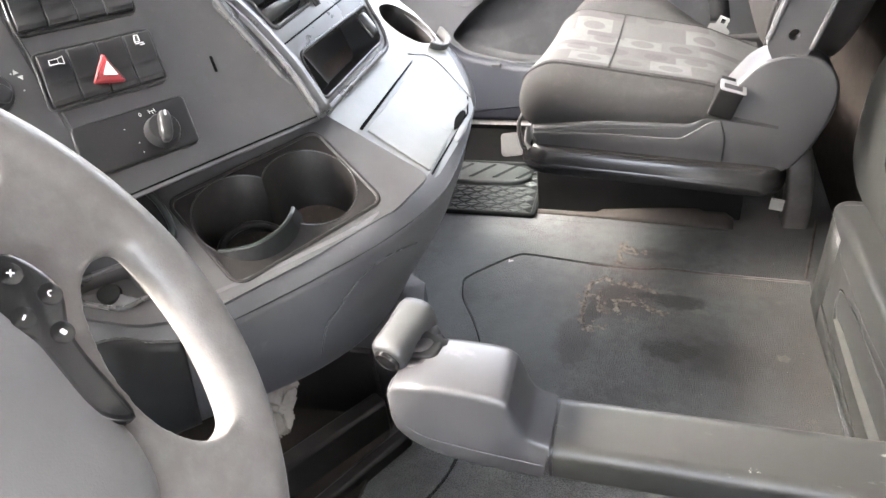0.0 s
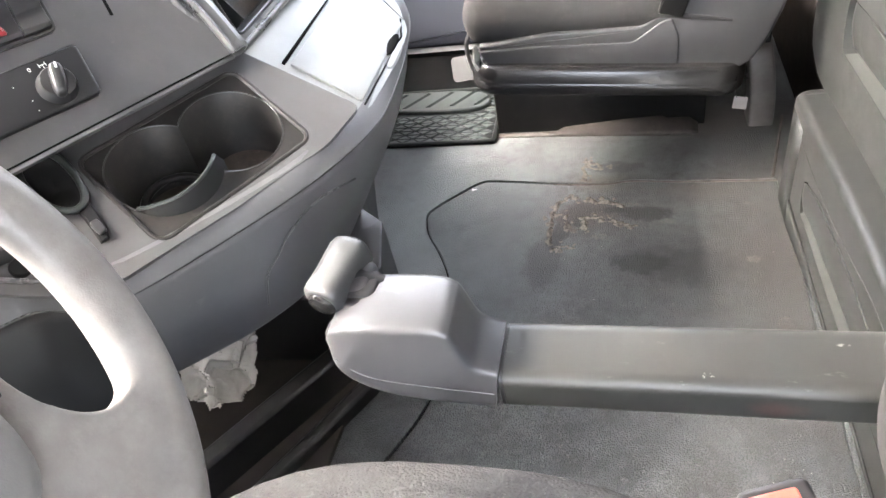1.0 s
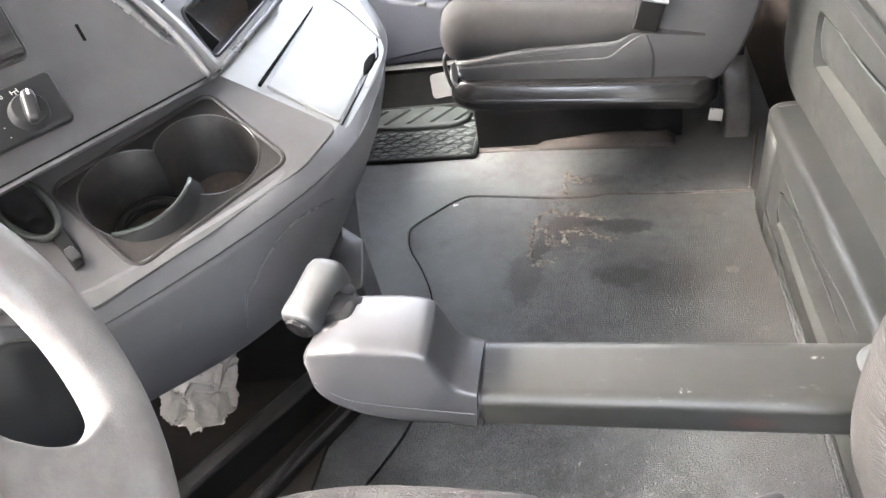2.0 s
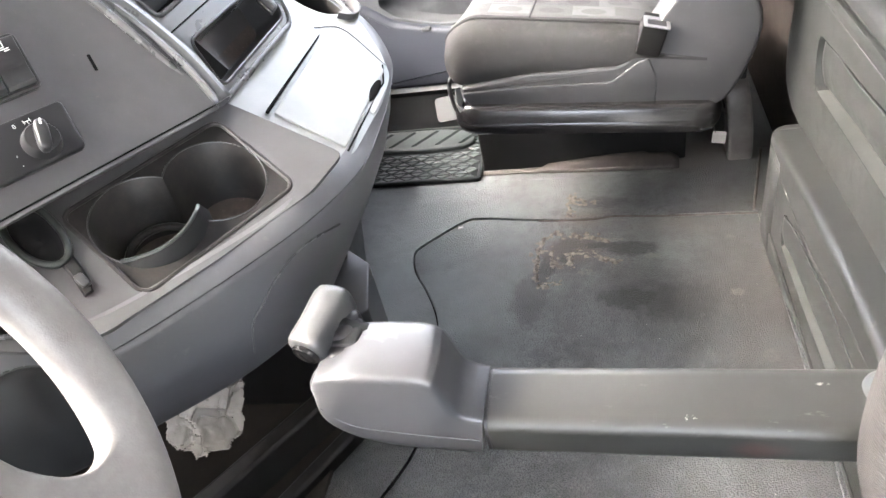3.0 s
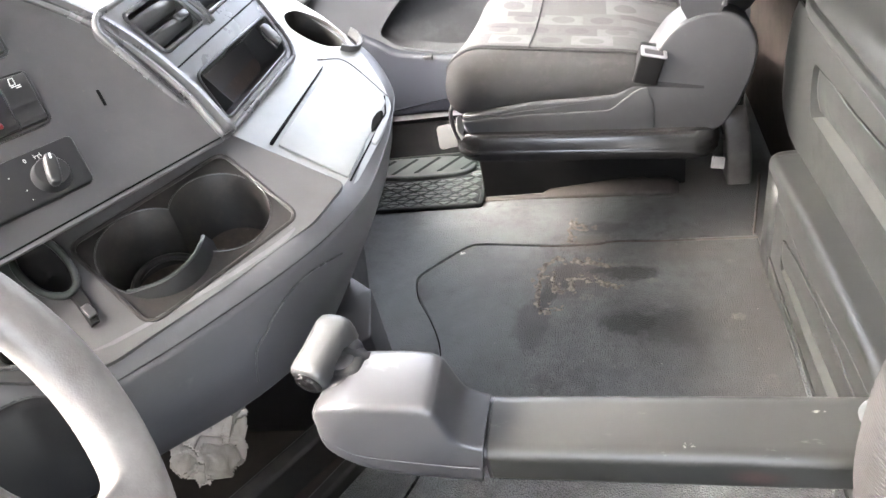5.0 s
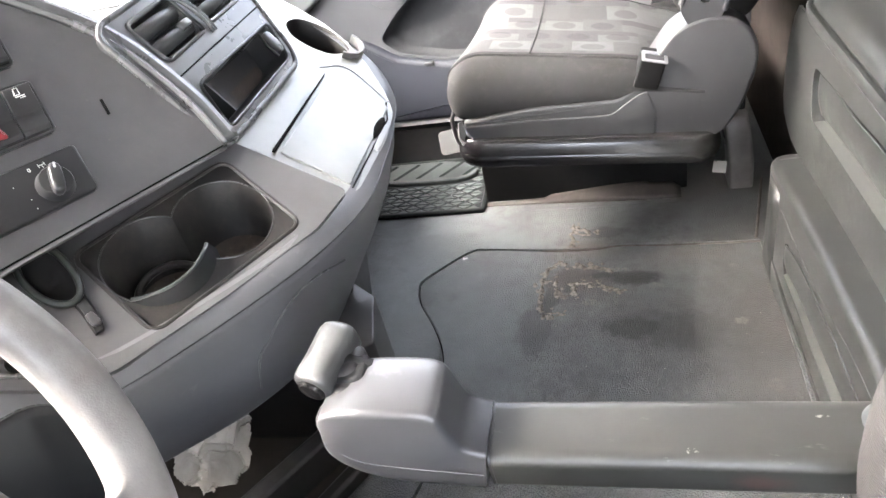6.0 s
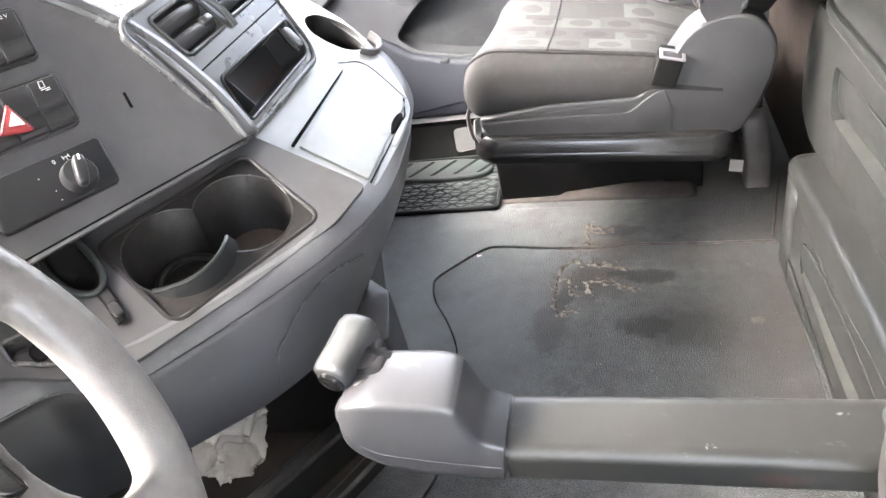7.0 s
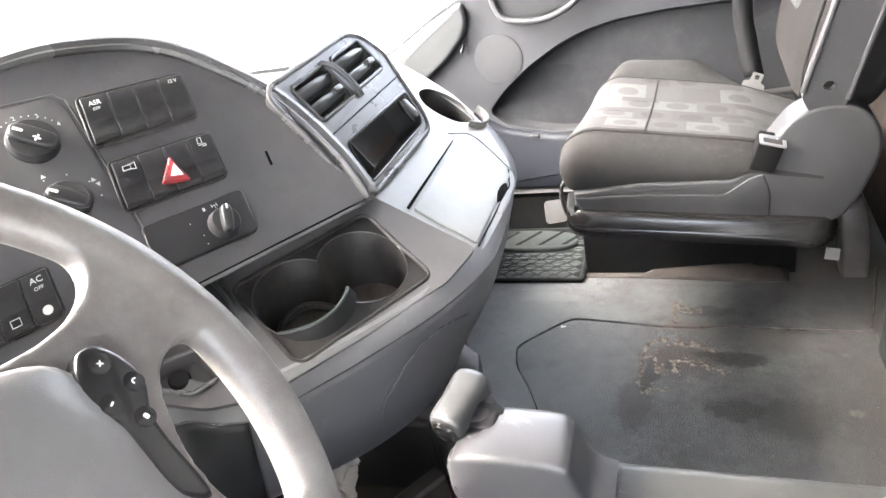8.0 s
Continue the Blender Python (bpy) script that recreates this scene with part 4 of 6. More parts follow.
LOWER = [(-0.29, -0.05, 0.33), (-0.29, 0.25, 0.33), (-0.26, 0.52, 0.335), (-0.205, 0.61, 0.333), (-0.165, 0.65, 0.328), (-0.13, 0.69, 0.322), (-0.055, 0.779, 0.31), (-0.013, 0.878, 0.30), (-0.006, 0.99, 0.30),
         (-0.012, 1.09, 0.297), (-0.022, 1.16, 0.293), (-0.045, 1.245, 0.292), (-0.10, 1.31, 0.30), (-0.17, 1.345, 0.32), (-0.25, 1.365, 0.33), (-0.36, 1.375, 0.34), (-0.6, 1.38, 0.34)]


def dashboard():
    d = thing("dashboard", "grey plastic truck dashboard with a driver-facing switch panel", "dashboard")
    # lower shell: rolls over at the top, a crease, a bulged lower panel and a tucked edge
    c, b = spline(CREASE, 110), spline(LOWER, 110)
    upper, lower = [], []

    def ease(lo_, hi_, v):
        q = min(1.0, max(0.0, (v - lo_) / (hi_ - lo_)))
        return q * q * (3 - 2 * q)

    def on_deck(p, lift):
        """The point of the shelves below or above p."""
        zs = []
        for pl in (TP, LP):
            nn, oo = pl.to_3x3() @ Vector((0, 0, 1)), pl.translation
            zs.append(oo.z - (nn.x * (p.x - oo.x) + nn.y * (p.y - oo.y)) / nn.z)
        q = max(-1.0, min(1.0, (zs[0] - zs[1]) / 0.006))
        return Vector((p.x, p.y, min(zs) - 0.0015 * (1 - abs(q)) ** 2 + lift))

    for i in range(110):
        e = (c[min(i + 1, 109)] - c[max(i - 1, 0)])
        out = Vector((e.y, -e.x, 0)).normalized()
        up = Vector((0, 0, 1))
        old = [c[i] - out * 0.032 + up * 0.0262, c[i] - out * 0.02 + up * 0.0203, c[i] - out * 0.011 + up * 0.0152, c[i] - out * 0.005 + up * 0.0108, c[i] - out * 0.0012 + up * 0.0055, c[i] + up * 0.001, c[i] - out * 0.002]
        g = ease(0.58, 0.68, c[i].y) * (1 - ease(1.2, 1.3, c[i].y))
        a_, k_ = on_deck(c[i] - out * 0.02, 0.0005), on_deck(c[i] - out * 0.008, 0.0002)
        e_ = c[i] + up * 0.001
        new_ = [a_ * (1 - q) ** 2 + k_ * 2 * q * (1 - q) + e_ * q * q for q in (0.0, 0.2, 0.4, 0.6, 0.8, 1.0)] + [c[i] - out * 0.002]
        upper.append([o_.lerp(n_, g) for o_, n_ in zip(old, new_)])
        m = c[i] * 0.55 + b[i] * 0.45 + out * 0.012
        prof = spline([c[i] - up * 0.0005 - out * 0.0018, c[i] * 0.8 + b[i] * 0.2 + out * 0.0055, m, c[i] * 0.15 + b[i] * 0.85 + out * 0.004, b[i], b[i] - out * 0.02 - up * 0.002, b[i] - out * 0.05 + up * 0.01], 16)
        lower.append(prof)
    part("upper_trim", loft(upper), SHELL, d, angle=70)
    split = next(i for i in range(110) if c[i].y > 0.655)
    part("lower_shell", loft(lower[split:]), SHELL, d, "grey lower dash shell", solid=0.003)
    # Knee end of the shell, with the wheel's shade put into its colour
    part("knee_cover", loft(lower[:split + 1]), KNEE, d, "knee cover below the steering column, coloured dark for wheel shade", solid=0.003)
    # Pale tube that paints the lit edge along the knee cover
    part("knee_edge_light", tube([p + Vector((0.001, 0, 0.0008)) for p in c[:split + 1]], 0.0012, 6), TRIM, d)
    part("crease_seam", tube([p - Vector((0, 0, 0.0002)) for p in c], 0.0007, 6), SWITCH, d)
    # swage line pressed into the lower shell
    sw = []
    for s, k in ((41, 7), (41, 5), (42, 4), (43, 3), (45, 2), (47, 2), (50, 3)):
        sw.append(lower[s][k] + Vector((0.0008, -0.0008, 0)))
    part("swage_line", tube(spline(sw, 30), 0.0012, 6), TRIM, d)

    # shelf with the cup holder tray
    outer = rounded([(0.046, 0.086), (-0.192, 0.127), (-0.40, 0.165), (-0.40, 0.07), (-0.295, -0.014), (-0.262, -0.05), (-0.215, -0.074), (-0.09, -0.083), (0.03, -0.085), (0.096, -0.07)], 0.012)
    tray_out = rrect(-0.071, -0.005, 0.192, 0.124, 0.014)
    slot_out = [(v.x, v.y) for v in spline([(*p, 0) for p in [(-0.19, 0.0835), (-0.181, 0.079), (-0.1757, 0.066), (-0.175, 0.05), (-0.177, 0.033), (-0.183, 0.016), (-0.192, 0.008), (-0.202, 0.01), (-0.211, 0.022), (-0.215, 0.04), (-0.2145, 0.06), (-0.209, 0.076), (-0.2, 0.083)]], 48, True)]
    hole3 = rounded([(-0.232, 0.012), (-0.285, 0.022), (-0.288, -0.002), (-0.262, -0.03), (-0.23, -0.03)], 0.008)
    part("cup_shelf", moved(plate(outer, [tray_out, slot_out, hole3], -0.006, 0.0), TP), DECK, d, bevel=0.002)

    # two cups that run into each other
    (ax, ay, ar), (bx, by, br) = (-0.1105, 0.001, 0.0535), (-0.0305, -0.005, 0.0525)
    dist = math.hypot(bx - ax, by - ay)
    base = math.atan2(by - ay, bx - ax)
    h = (dist * dist + ar * ar - br * br) / (2 * dist)
    alpha, beta = math.acos(min(1, h / ar)), math.acos(min(1, (dist - h) / br))
    rim = [(ax + ar * math.cos(base + alpha + (2 * math.pi - 2 * alpha) * k / 40), ay + ar * math.sin(base + alpha + (2 * math.pi - 2 * alpha) * k / 40)) for k in range(41)]
    rim += [(bx + br * math.cos(base + math.pi + beta + (2 * math.pi - 2 * beta) * k / 40), by + br * math.sin(base + math.pi + beta + (2 * math.pi - 2 * beta) * k / 40)) for k in range(1, 40)]
    tray = part("cup_holder_tray", moved(plate(rrect(-0.071, -0.005, 0.1915, 0.1235, 0.0138), [rim], -0.008, -0.0025), TP), TRAY, d, "dusty black double cup holder tray", bevel=0.0018)
    part("tray_edge", moved(tube([(x, y, -0.0015) for x, y in tray_out], 0.0028, 8, True), TP), TRAY, tray)
    down = TP.to_3x3().inverted() @ Vector((0, 0, -1))
    down = down / -down.z
    def sunk(x, y, z, s=1.0):
        q = Vector((x, y, 0)) + down * (-z)
        return (q.x, q.y, q.z)
    rows = []
    mid = Vector((-0.068, 0.0))
    for z, s in ((-0.0025, 1.0), (-0.005, 0.985), (-0.03, 0.965), (-0.06, 0.94), (-0.066, 0.88)):
        row = []
        for i, (x, y) in enumerate(rim):
            k = (ax, ay) if i <= 40 else (bx, by)
            row.append(sunk(k[0] + (x - k[0]) * s, k[1] + (y - k[1]) * s, z))
        rows.append(row)
    part("cup_wall", moved(loft(rows, True, False), TP), TRAY, tray)
    for k, r in (((ax, ay), ar), ((bx, by), br)):
        part("cup_floor", moved(prism([sunk(k[0] + x, k[1] + y, -0.063)[:2] for x, y in circle(0, 0, r * 0.93, 36)], -0.07, -0.0635), TP), CUPFLOOR, tray, "brown stained cup floor")
    part("cup_step", moved(tube([sunk(ax + 0.039 * math.cos(radians(q)), ay + 0.039 * math.sin(radians(q)), -0.046) for q in range(0, 360, 10)], 0.0045, 8, True), TP), TRAY, tray)
    # curved retaining lip of the smaller cup
    lip = []
    for k in range(31):
        a = radians(206 + 124 * k / 30)
        f = k / 30
        rise = 0.0006 + 0.0135 * (math.sin(math.pi / 2 * min(1, f * 1.15)) ** 1.3) * (1 - max(0, f - 0.86) / 0.14 * 0.55)
        lean_ = 0.006 * math.sin(math.pi * f)
        tp_ = 0.15 + 0.85 * min(1, f / 0.16)
        row = []
        for rr_, z in ((ar - 0.0065 * tp_, -0.06), (ar - 0.006 * tp_ - lean_, rise - 0.002), (ar - 0.0045 * tp_ - lean_, rise), (ar - 0.0025 * tp_ - lean_, rise - 0.0006), (ar + 0.004 * tp_, -0.0035), (ar + 0.002, -0.06)):
            q = sunk(ax + rr_ * math.cos(a), ay + rr_ * math.sin(a), min(z, 0)) if z < 0 else (ax + rr_ * math.cos(a), ay + rr_ * math.sin(a), z)
            row.append(q)
        lip.append(row)
    part("cup_lip", moved(loft(lip, True, True), TP), BLACKMATT, tray, "curved black retaining lip")
    part("lip_edge", moved(tube([Vector(r[1]).lerp(Vector(r[3]), 0.5) for r in lip], 0.0021, 8), TP), LOOP, tray, "glossy rounded lip edge")
    part("cup_edge", moved(tube([(x, y, -0.0024) for x, y in rim], 0.0008, 6, True), TP), KNOB, tray, "worn shiny cup edge")

    # narrow pocket beside the tray, and the slot nearer the wheel
    def dish(f, z):
        return [(-0.195 + (x + 0.195) * f, 0.045 + (y - 0.045) * f, z + 0.004 * max(0.0, (y - 0.03) / 0.05)) for x, y in slot_out]
    pk = part("side_pocket", moved(loft([dish(f, z) for f, z in ((1.0, 0.0015), (0.94, 0.003), (0.88, 0.001), (0.78, -0.003), (0.6, -0.006), (0.3, -0.008), (0.05, -0.0085))], True, 2), TP), BLACKMATT, d, "black dished pull cup")
    part("cup_body", moved(loft([dish(0.98, -0.012), dish(1.03, -0.002), dish(1.0, 0.002)], True, False), TP), LOOP, pk)
    part("pull_rim", moved(tube([Vector(p) + Vector((0, 0, 0.0022)) for p in dish(0.985, 0.0015)], 0.0036, 10, True), TP), LOOP, pk, "glossy dark green rounded rim")
    part("pull_stem", moved(loft([[(x - w, y, 0.0005), (x - w * 0.7, y, 0.004), (x + w * 0.7, y, 0.004), (x + w, y, 0.0005)] for x, y, w in ((-0.1905, 0.012, 0.007), (-0.1925, -0.006, 0.0065), (-0.1955, -0.021, 0.006), (-0.199, -0.033, 0.0045))], True, True), TP), BLACKMATT, pk, "black stem")
    part("pull_clip", moved(pillow(-0.1955, -0.02, 0.005, 0.0045, 0.008, 0.003, 0.5, 0.5, 20, 10), TP), KNOB, pk, "small shiny clip")
    rows = [[(x, y, 0.001) for x, y in hole3]] + [[(-0.26 + (x + 0.26) * s, -0.004 + (y + 0.004) * s, z) for x, y in hole3] for z, s in ((-0.006, 0.94), (-0.018, 0.82), (-0.02, 0.3))]
    part("ignition_recess", moved(loft(rows, True, 2), TP), TRIM, d, "dark recess by the wheel")

    part("recess_ring", moved(tube([(x, y, 0.001) for x, y in hole3], 0.0024, 8, True), TP), TRIM, d)
    part("lock_barrel", moved(lathe([(0.011, -0.02), (0.011, -0.006), (0.009, -0.004), (0.001, -0.0045)], 24), TP @ at(-0.262, -0.004)), BLACKMATT, d, "black ignition lock barrel")
    # lid shelf
    lo = [(-0.148, 0.05), (-0.14, -0.098), (-0.115, -0.112), (0.02, -0.116), (0.085, -0.110), (0.13, -0.086), (0.19, -0.04), (0.235, 0.012), (0.258, 0.055), (0.27, 0.11), (0.28, 0.25), (0.13, 0.25), (0.115, 0.05)]
    cup2 = rounded([(0.17, 0.012), (0.205, -0.012), (0.232, 0.012), (0.246, 0.05), (0.236, 0.09), (0.205, 0.1), (0.175, 0.08), (0.165, 0.045)], 0.02)
    part("lid_shelf", moved(plate(list(rounded(lo, 0.012))[::-1], [cup2], -0.008, 0.0), LP), LIGHTTOP, d, "pale grey lid shelf", bevel=0.003)
    rows = [[(x, y, 0.0005) for x, y in cup2]] + [[(0.206 + (x - 0.206) * s, 0.04 + (y - 0.04) * s, z) for x, y in cup2] for z, s in ((-0.004, 0.96), (-0.05, 0.9), (-0.052, 0.3))]
    c2 = part("front_cup_holder", moved(loft(rows, True, False), LP), TRAY, d, "dark cup holder by the windscreen")
    arc = [(0.208 + 0.034 * math.cos(radians(a)), 0.002 + 0.03 * math.sin(radians(a)), 0.006) for a in range(190, 365, 8)]
    lipr = [[(x, y, -0.012), (x * 1.0, y, 0.010), (0.208 + (x - 0.208) * 0.86, 0.002 + (y - 0.002) * 0.86, 0.010), (0.208 + (x - 0.208) * 0.82, 0.002 + (y - 0.002) * 0.82, -0.012)] for x, y, z in arc]
    part("ring_lip", moved(loft(lipr, True, True), LP), PANEL, c2, "raised grey ring lip", bevel=0.001)
    part("shelf_seam", moved(tube(spline([(0.12, 0.015, 0.0004), (0.15, -0.02, 0.0004), (0.105, -0.1, 0.0004)], 16), 0.0008, 6), LP), TRIM, d)
    # hinged lid with its shadow gap and finger notch
    lid_out = rounded([(-0.108, -0.008), (-0.114, -0.1), (0.086, -0.1), (0.104, -0.088), (0.104, -0.006)], 0.004)
    part("lid", moved(prism(lid_out, -0.002, 0.0025, 0.0012), LP), LIGHTTOP, d, "pale grey hinged storage lid")
    part("lid_gap", moved(prism(rounded([(-0.112, 0.001), (-0.112, -0.003), (0.1, 0.0016), (0.108, 0.003)][::-1], 0.001), -0.002, 0.0032), LP), GAP, d, "dark hinge gap")
    part("lid_gap", moved(tube([(-0.117, -0.104, 0.0006), (0.06, -0.106, 0.0006), (0.102, -0.094, 0.0006)], 0.0012, 6), LP), GAP, d)
    part("finger_notch", moved(pillow(0.03, -0.1, 0.0014, 0.03, 0.0062, 0.0022, 0.7, 1.0, 30, 12), LP), GAP, d, "dark finger notch")
    part("notch_ramp", moved(pillow(0.006, -0.09, 0.002, 0.02, 0.010, 0.0012, 0.8, 0.9, 24, 10), LP), LIGHTTOP, d)
    part("notch_tab", moved(pillow(0.012, -0.1095, -0.001, 0.036, 0.005, 0.003, 0.4, 0.5, 24, 10), LP), LIGHTTOP, d, "pale finger tab")

    # vent and storage panel
    vo = rounded([(-0.124, -0.012), (0.098, -0.006), (0.118, 0.012), (0.155, 0.125), (0.138, 0.165), (0.108, 0.179), (-0.104, 0.172), (-0.124, 0.16)], 0.014)
    v1 = rrect(-0.032, 0.129, 0.092, 0.058, 0.008, 5, 2)
    v2 = rrect(0.077, 0.134, 0.09, 0.056, 0.008, 5, 2)
    bxo = rounded([(-0.094, 0.0), (0.09, 0.006), (0.104, 0.014), (0.124, 0.06), (-0.072, 0.06)], 0.012)
    vp = part("vent_panel", moved(plate(vo, [v1, v2, bxo], -0.1, 0.004), VP), TRIM, d, "grey vent and storage panel", bevel=0.004)
    part("panel_rim", moved(tube([(x, y, 0.003) for x, y in vo], 0.0042, 10, True), VP), TRIM, vp)
    part("panel_seam", moved(tube([(-0.112, 0.078, 0.0042), (0.136, 0.084, 0.0042)], 0.001, 6), VP), GAP, vp)
    for cx, cy, ww, hole in ((-0.032, 0.129, 0.092, v1), (0.077, 0.134, 0.09, v2)):
        ve = part("air_vent", moved(tube([(x, y, 0.0045) for x, y in hole], 0.003, 8, True), VP), VENT, d, "black air vent")
        part("duct", moved(loft([[(x, y, 0.003) for x, y in hole], [(x, y, -0.05) for x, y in hole], [(cx + (x - cx) * 0.2, cy + (y - cy) * 0.2, -0.051) for x, y in hole]], True, 2), VP), BLACK, ve)
        for k in range(2):
            yy = cy + 0.012 - 0.025 * k
            sl = []
            for q in range(9):
                f = q / 8
                x, bow = cx - ww / 2 + 0.003 + (ww - 0.006) * f, 0.003 * math.sin(math.pi * f)
                sl.append([(x, yy + 0.011, -0.004 + bow), (x, yy + 0.008, 0.003 + bow), (x, yy + 0.002, 0.004 + bow), (x, yy - 0.006, -0.002 + bow), (x, yy - 0.0095, -0.011), (x, yy - 0.004, -0.012), (x, yy + 0.006, -0.008)])
            part("slat", moved(loft(sl, True, True), VP), VENT, ve, angle=60)
        part("vent_tab", moved(pillow(cx + 0.026, cy - 0.008, 0.003, 0.013, 0.006, 0.008, 0.5, 0.5, 20, 12), VP), VENT, ve)
    bar = [(0.008, 0.164, 0.005), (0.016, 0.15, 0.011), (0.022, 0.13, 0.012), (0.026, 0.108, 0.01), (0.028, 0.094, 0.005)]
    for off in (-0.0032, 0.0032):
        part("vent_bar", moved(tube(spline([(x + off, y, z) for x, y, z in bar], 20), 0.0027, 10), VP), VENT, vp)
    rows = [[(x, y, 0.004) for x, y in bxo]] + [[(0.015 + (x - 0.015) * s, 0.032 + (y - 0.032) * s + dy, z) for x, y in bxo] for z, s, dy in ((-0.002, 0.97, 0), (-0.046, 0.93, 0.006), (-0.048, 0.2, 0.006))]
    cb = part("storage_box", moved(loft(rows, True, 2), VP), SEATSHELL, d, "open black storage box")
    part("box_rim", moved(tube([(x, y, 0.0042) for x, y in bxo], 0.0022, 8, True), VP), KNOB, cb)
    part("box_floor", moved(plate(rounded([(-0.08, 0.012), (0.09, 0.016), (0.1, 0.024), (0.098, 0.034), (-0.07, 0.03)], 0.006), (), -0.046, -0.0455), VP), CUPFLOOR, cb, "brown dusty box floor")
    part("box_divider", moved(plate([(-0.045, 0.01), (-0.043, 0.01), (-0.043, 0.066), (-0.045, 0.066)], (), -0.047, -0.012), VP), SEATSHELL, cb)
    part("clip", moved(pillow(0.104, 0.036, 0.0, 0.007, 0.017, 0.006, 0.4, 0.4, 24, 12), VP), TRIM, cb, "grey sprung clip")
    part("clip_bar", moved(tube([(0.093, 0.056, 0.002), (0.087, 0.038, 0.002), (0.088, 0.018, 0.002)], 0.0028, 8), VP), GLOSSBLACK, cb)

    # switch panel, its rolled rim and the cowl that runs to the windscreen
    arch = [(-0.42, 0.16), (-0.33, 0.205), (-0.22, 0.23), (-0.137, 0.231), (-0.075, 0.227), (0.0, 0.204), (0.048, 0.164), (0.1, 0.082), (0.119, -0.012), (0.117, -0.084)]
    ac = [(v.x, v.y) for v in spline([(*p, 0) for p in arch], 60)]
    part("switch_panel", moved(plate(list(reversed(ac + [(-0.42, -0.0377)])), (), -0.02, 0.0), DP), PANEL, d, "charcoal switch panel")
    # riser between the cup shelf and the foot of the panel
    foot = [DP @ Vector((x, -0.0834 + 0.0865 * (0.1084 - x), -0.001)) for x in (0.117, 0.06, 0.0, -0.07, -0.12, -0.17, -0.42)]
    sole = [TP @ Vector((x, 0.075 + 0.047 * (0.045 - x), 0.0005)) for x in (0.045, -0.012, -0.07, -0.14, -0.19, -0.24, -0.4)]
    down_ = DP.to_3x3() @ Vector((0, -0.003, 0.001))
    part("shelf_riser", loft([foot, [p + down_ for p in foot], sole]), SHELL, d, solid=0.002)
    lift_ = DP.to_3x3() @ Vector((0, 0.0004, 0.0014))
    part("foot_joint", tube([p + lift_ for p in foot], 0.0011, 6), GAP, d)
    rows = []
    for i, (x, y) in enumerate(ac):
        a, bb = ac[max(i - 1, 0)], ac[min(i + 1, 59)]
        tan = Vector((bb[0] - a[0], bb[1] - a[1])).normalized()
        o2 = Vector((-tan.y, tan.x))
        f = 0.8 + 0.5 * i / 59
        pr = [(0.0, -0.004), (0.0, 0.004), (0.003, 0.0075), (0.006, 0.0065), (0.0075, 0.004), (0.012 * f, 0.0075), (0.017 * f, 0.005), (0.019 * f, -0.002), (0.023, -0.02), (0.03, -0.06), (0.032, -0.12)]
        rows.append([(x + o2.x * q, y + o2.y * q, z) for q, z in pr])
    part("cowl", moved(loft(rows), DP), TRIM, d, "grey rolled instrument cowl", solid=0.003)
    part("panel_divider", moved(tube([(-0.125, -0.02, 0.0), (-0.112, 0.08, 0.0), (-0.1, 0.178, 0.0), (-0.108, 0.188, 0.0), (-0.19, 0.2, 0.0)], 0.0014, 8), DP), TRIM, d)
    part("card_slot", moved(prism(rrect(0.047, 0.02, 0.0032, 0.019, 0.001, 3, -17), -0.001, 0.0006), DP), GAP, d, "thin dark slot")
    # upper dash towards the windscreen and the passenger side
    tp = [[(-0.24, 0.95, 0.69), (-0.42, 0.95, 0.69), (-0.62, 0.95, 0.66), (-0.79, 0.95, 0.6)], [(-0.19, 1.1, 0.69), (-0.42, 1.1, 0.69), (-0.62, 1.1, 0.65), (-0.79, 1.1, 0.6)], [(-0.19, 1.24, 0.64), (-0.42, 1.24, 0.64), (-0.62, 1.24, 0.62), (-0.79, 1.24, 0.58)], [(-0.17, 1.36, 0.58), (-0.4, 1.37, 0.58), (-0.62, 1.4, 0.57), (-0.79, 1.4, 0.56)], [(-0.2, 1.4, 0.5), (-0.4, 1.5, 0.5), (-0.6, 1.6, 0.48), (-0.79, 1.6, 0.46)], [(-0.45, 1.62, 0.4), (-0.5, 1.7, 0.41), (-0.62, 1.8, 0.42), (-0.79, 1.8, 0.42)], [(-0.5, 2.05, 0.38), (-0.55, 2.05, 0.4), (-0.65, 2.05, 0.41), (-0.79, 2.05, 0.42)]]
    part("dash_top", loft(tp), LIGHTTOP, d, "pale grey dash top", solid=0.004)
    tp2 = [[(-0.36, y, 0.79), (-0.5, y, 0.78), (-0.65, y, 0.72), (-0.79, y, 0.6)] for y in (-0.1, 0.3, 0.6, 0.78, 0.9, 0.95)]
    part("dash_top", loft(tp2), LIGHTTOP, d, solid=0.004)
    return d


DASH = dashboard()


# ---- switches on the panel ----
SHEAR = Matrix(((1, 0.17, 0, 0), (0, 1, 0, 0), (0, 0, 1, 0), (0, 0, 0, 1)))      # the keys lean with the panel


def rocker(m, w, h, parent):
    """A rocker key with a raised upper half and a dished lower half."""
    rows = []
    for s in (-0.5, 0.5):
        rows.append([(s * w, -h / 2, 0.0), (s * w, -h / 2, 0.004), (s * w, -h * 0.42, 0.0062), (s * w, -h * 0.24, 0.0044), (s * w, -h * 0.1, 0.0038), (s * w, -h * 0.02, 0.0062), (s * w, h * 0.4, 0.0072), (s * w, h * 0.47, 0.0062), (s * w, h / 2, 0.004), (s * w, h / 2, 0.0)])
    return part("rocker", moved(loft(rows, True, True), m), SWITCH, parent, bevel=0.0008)


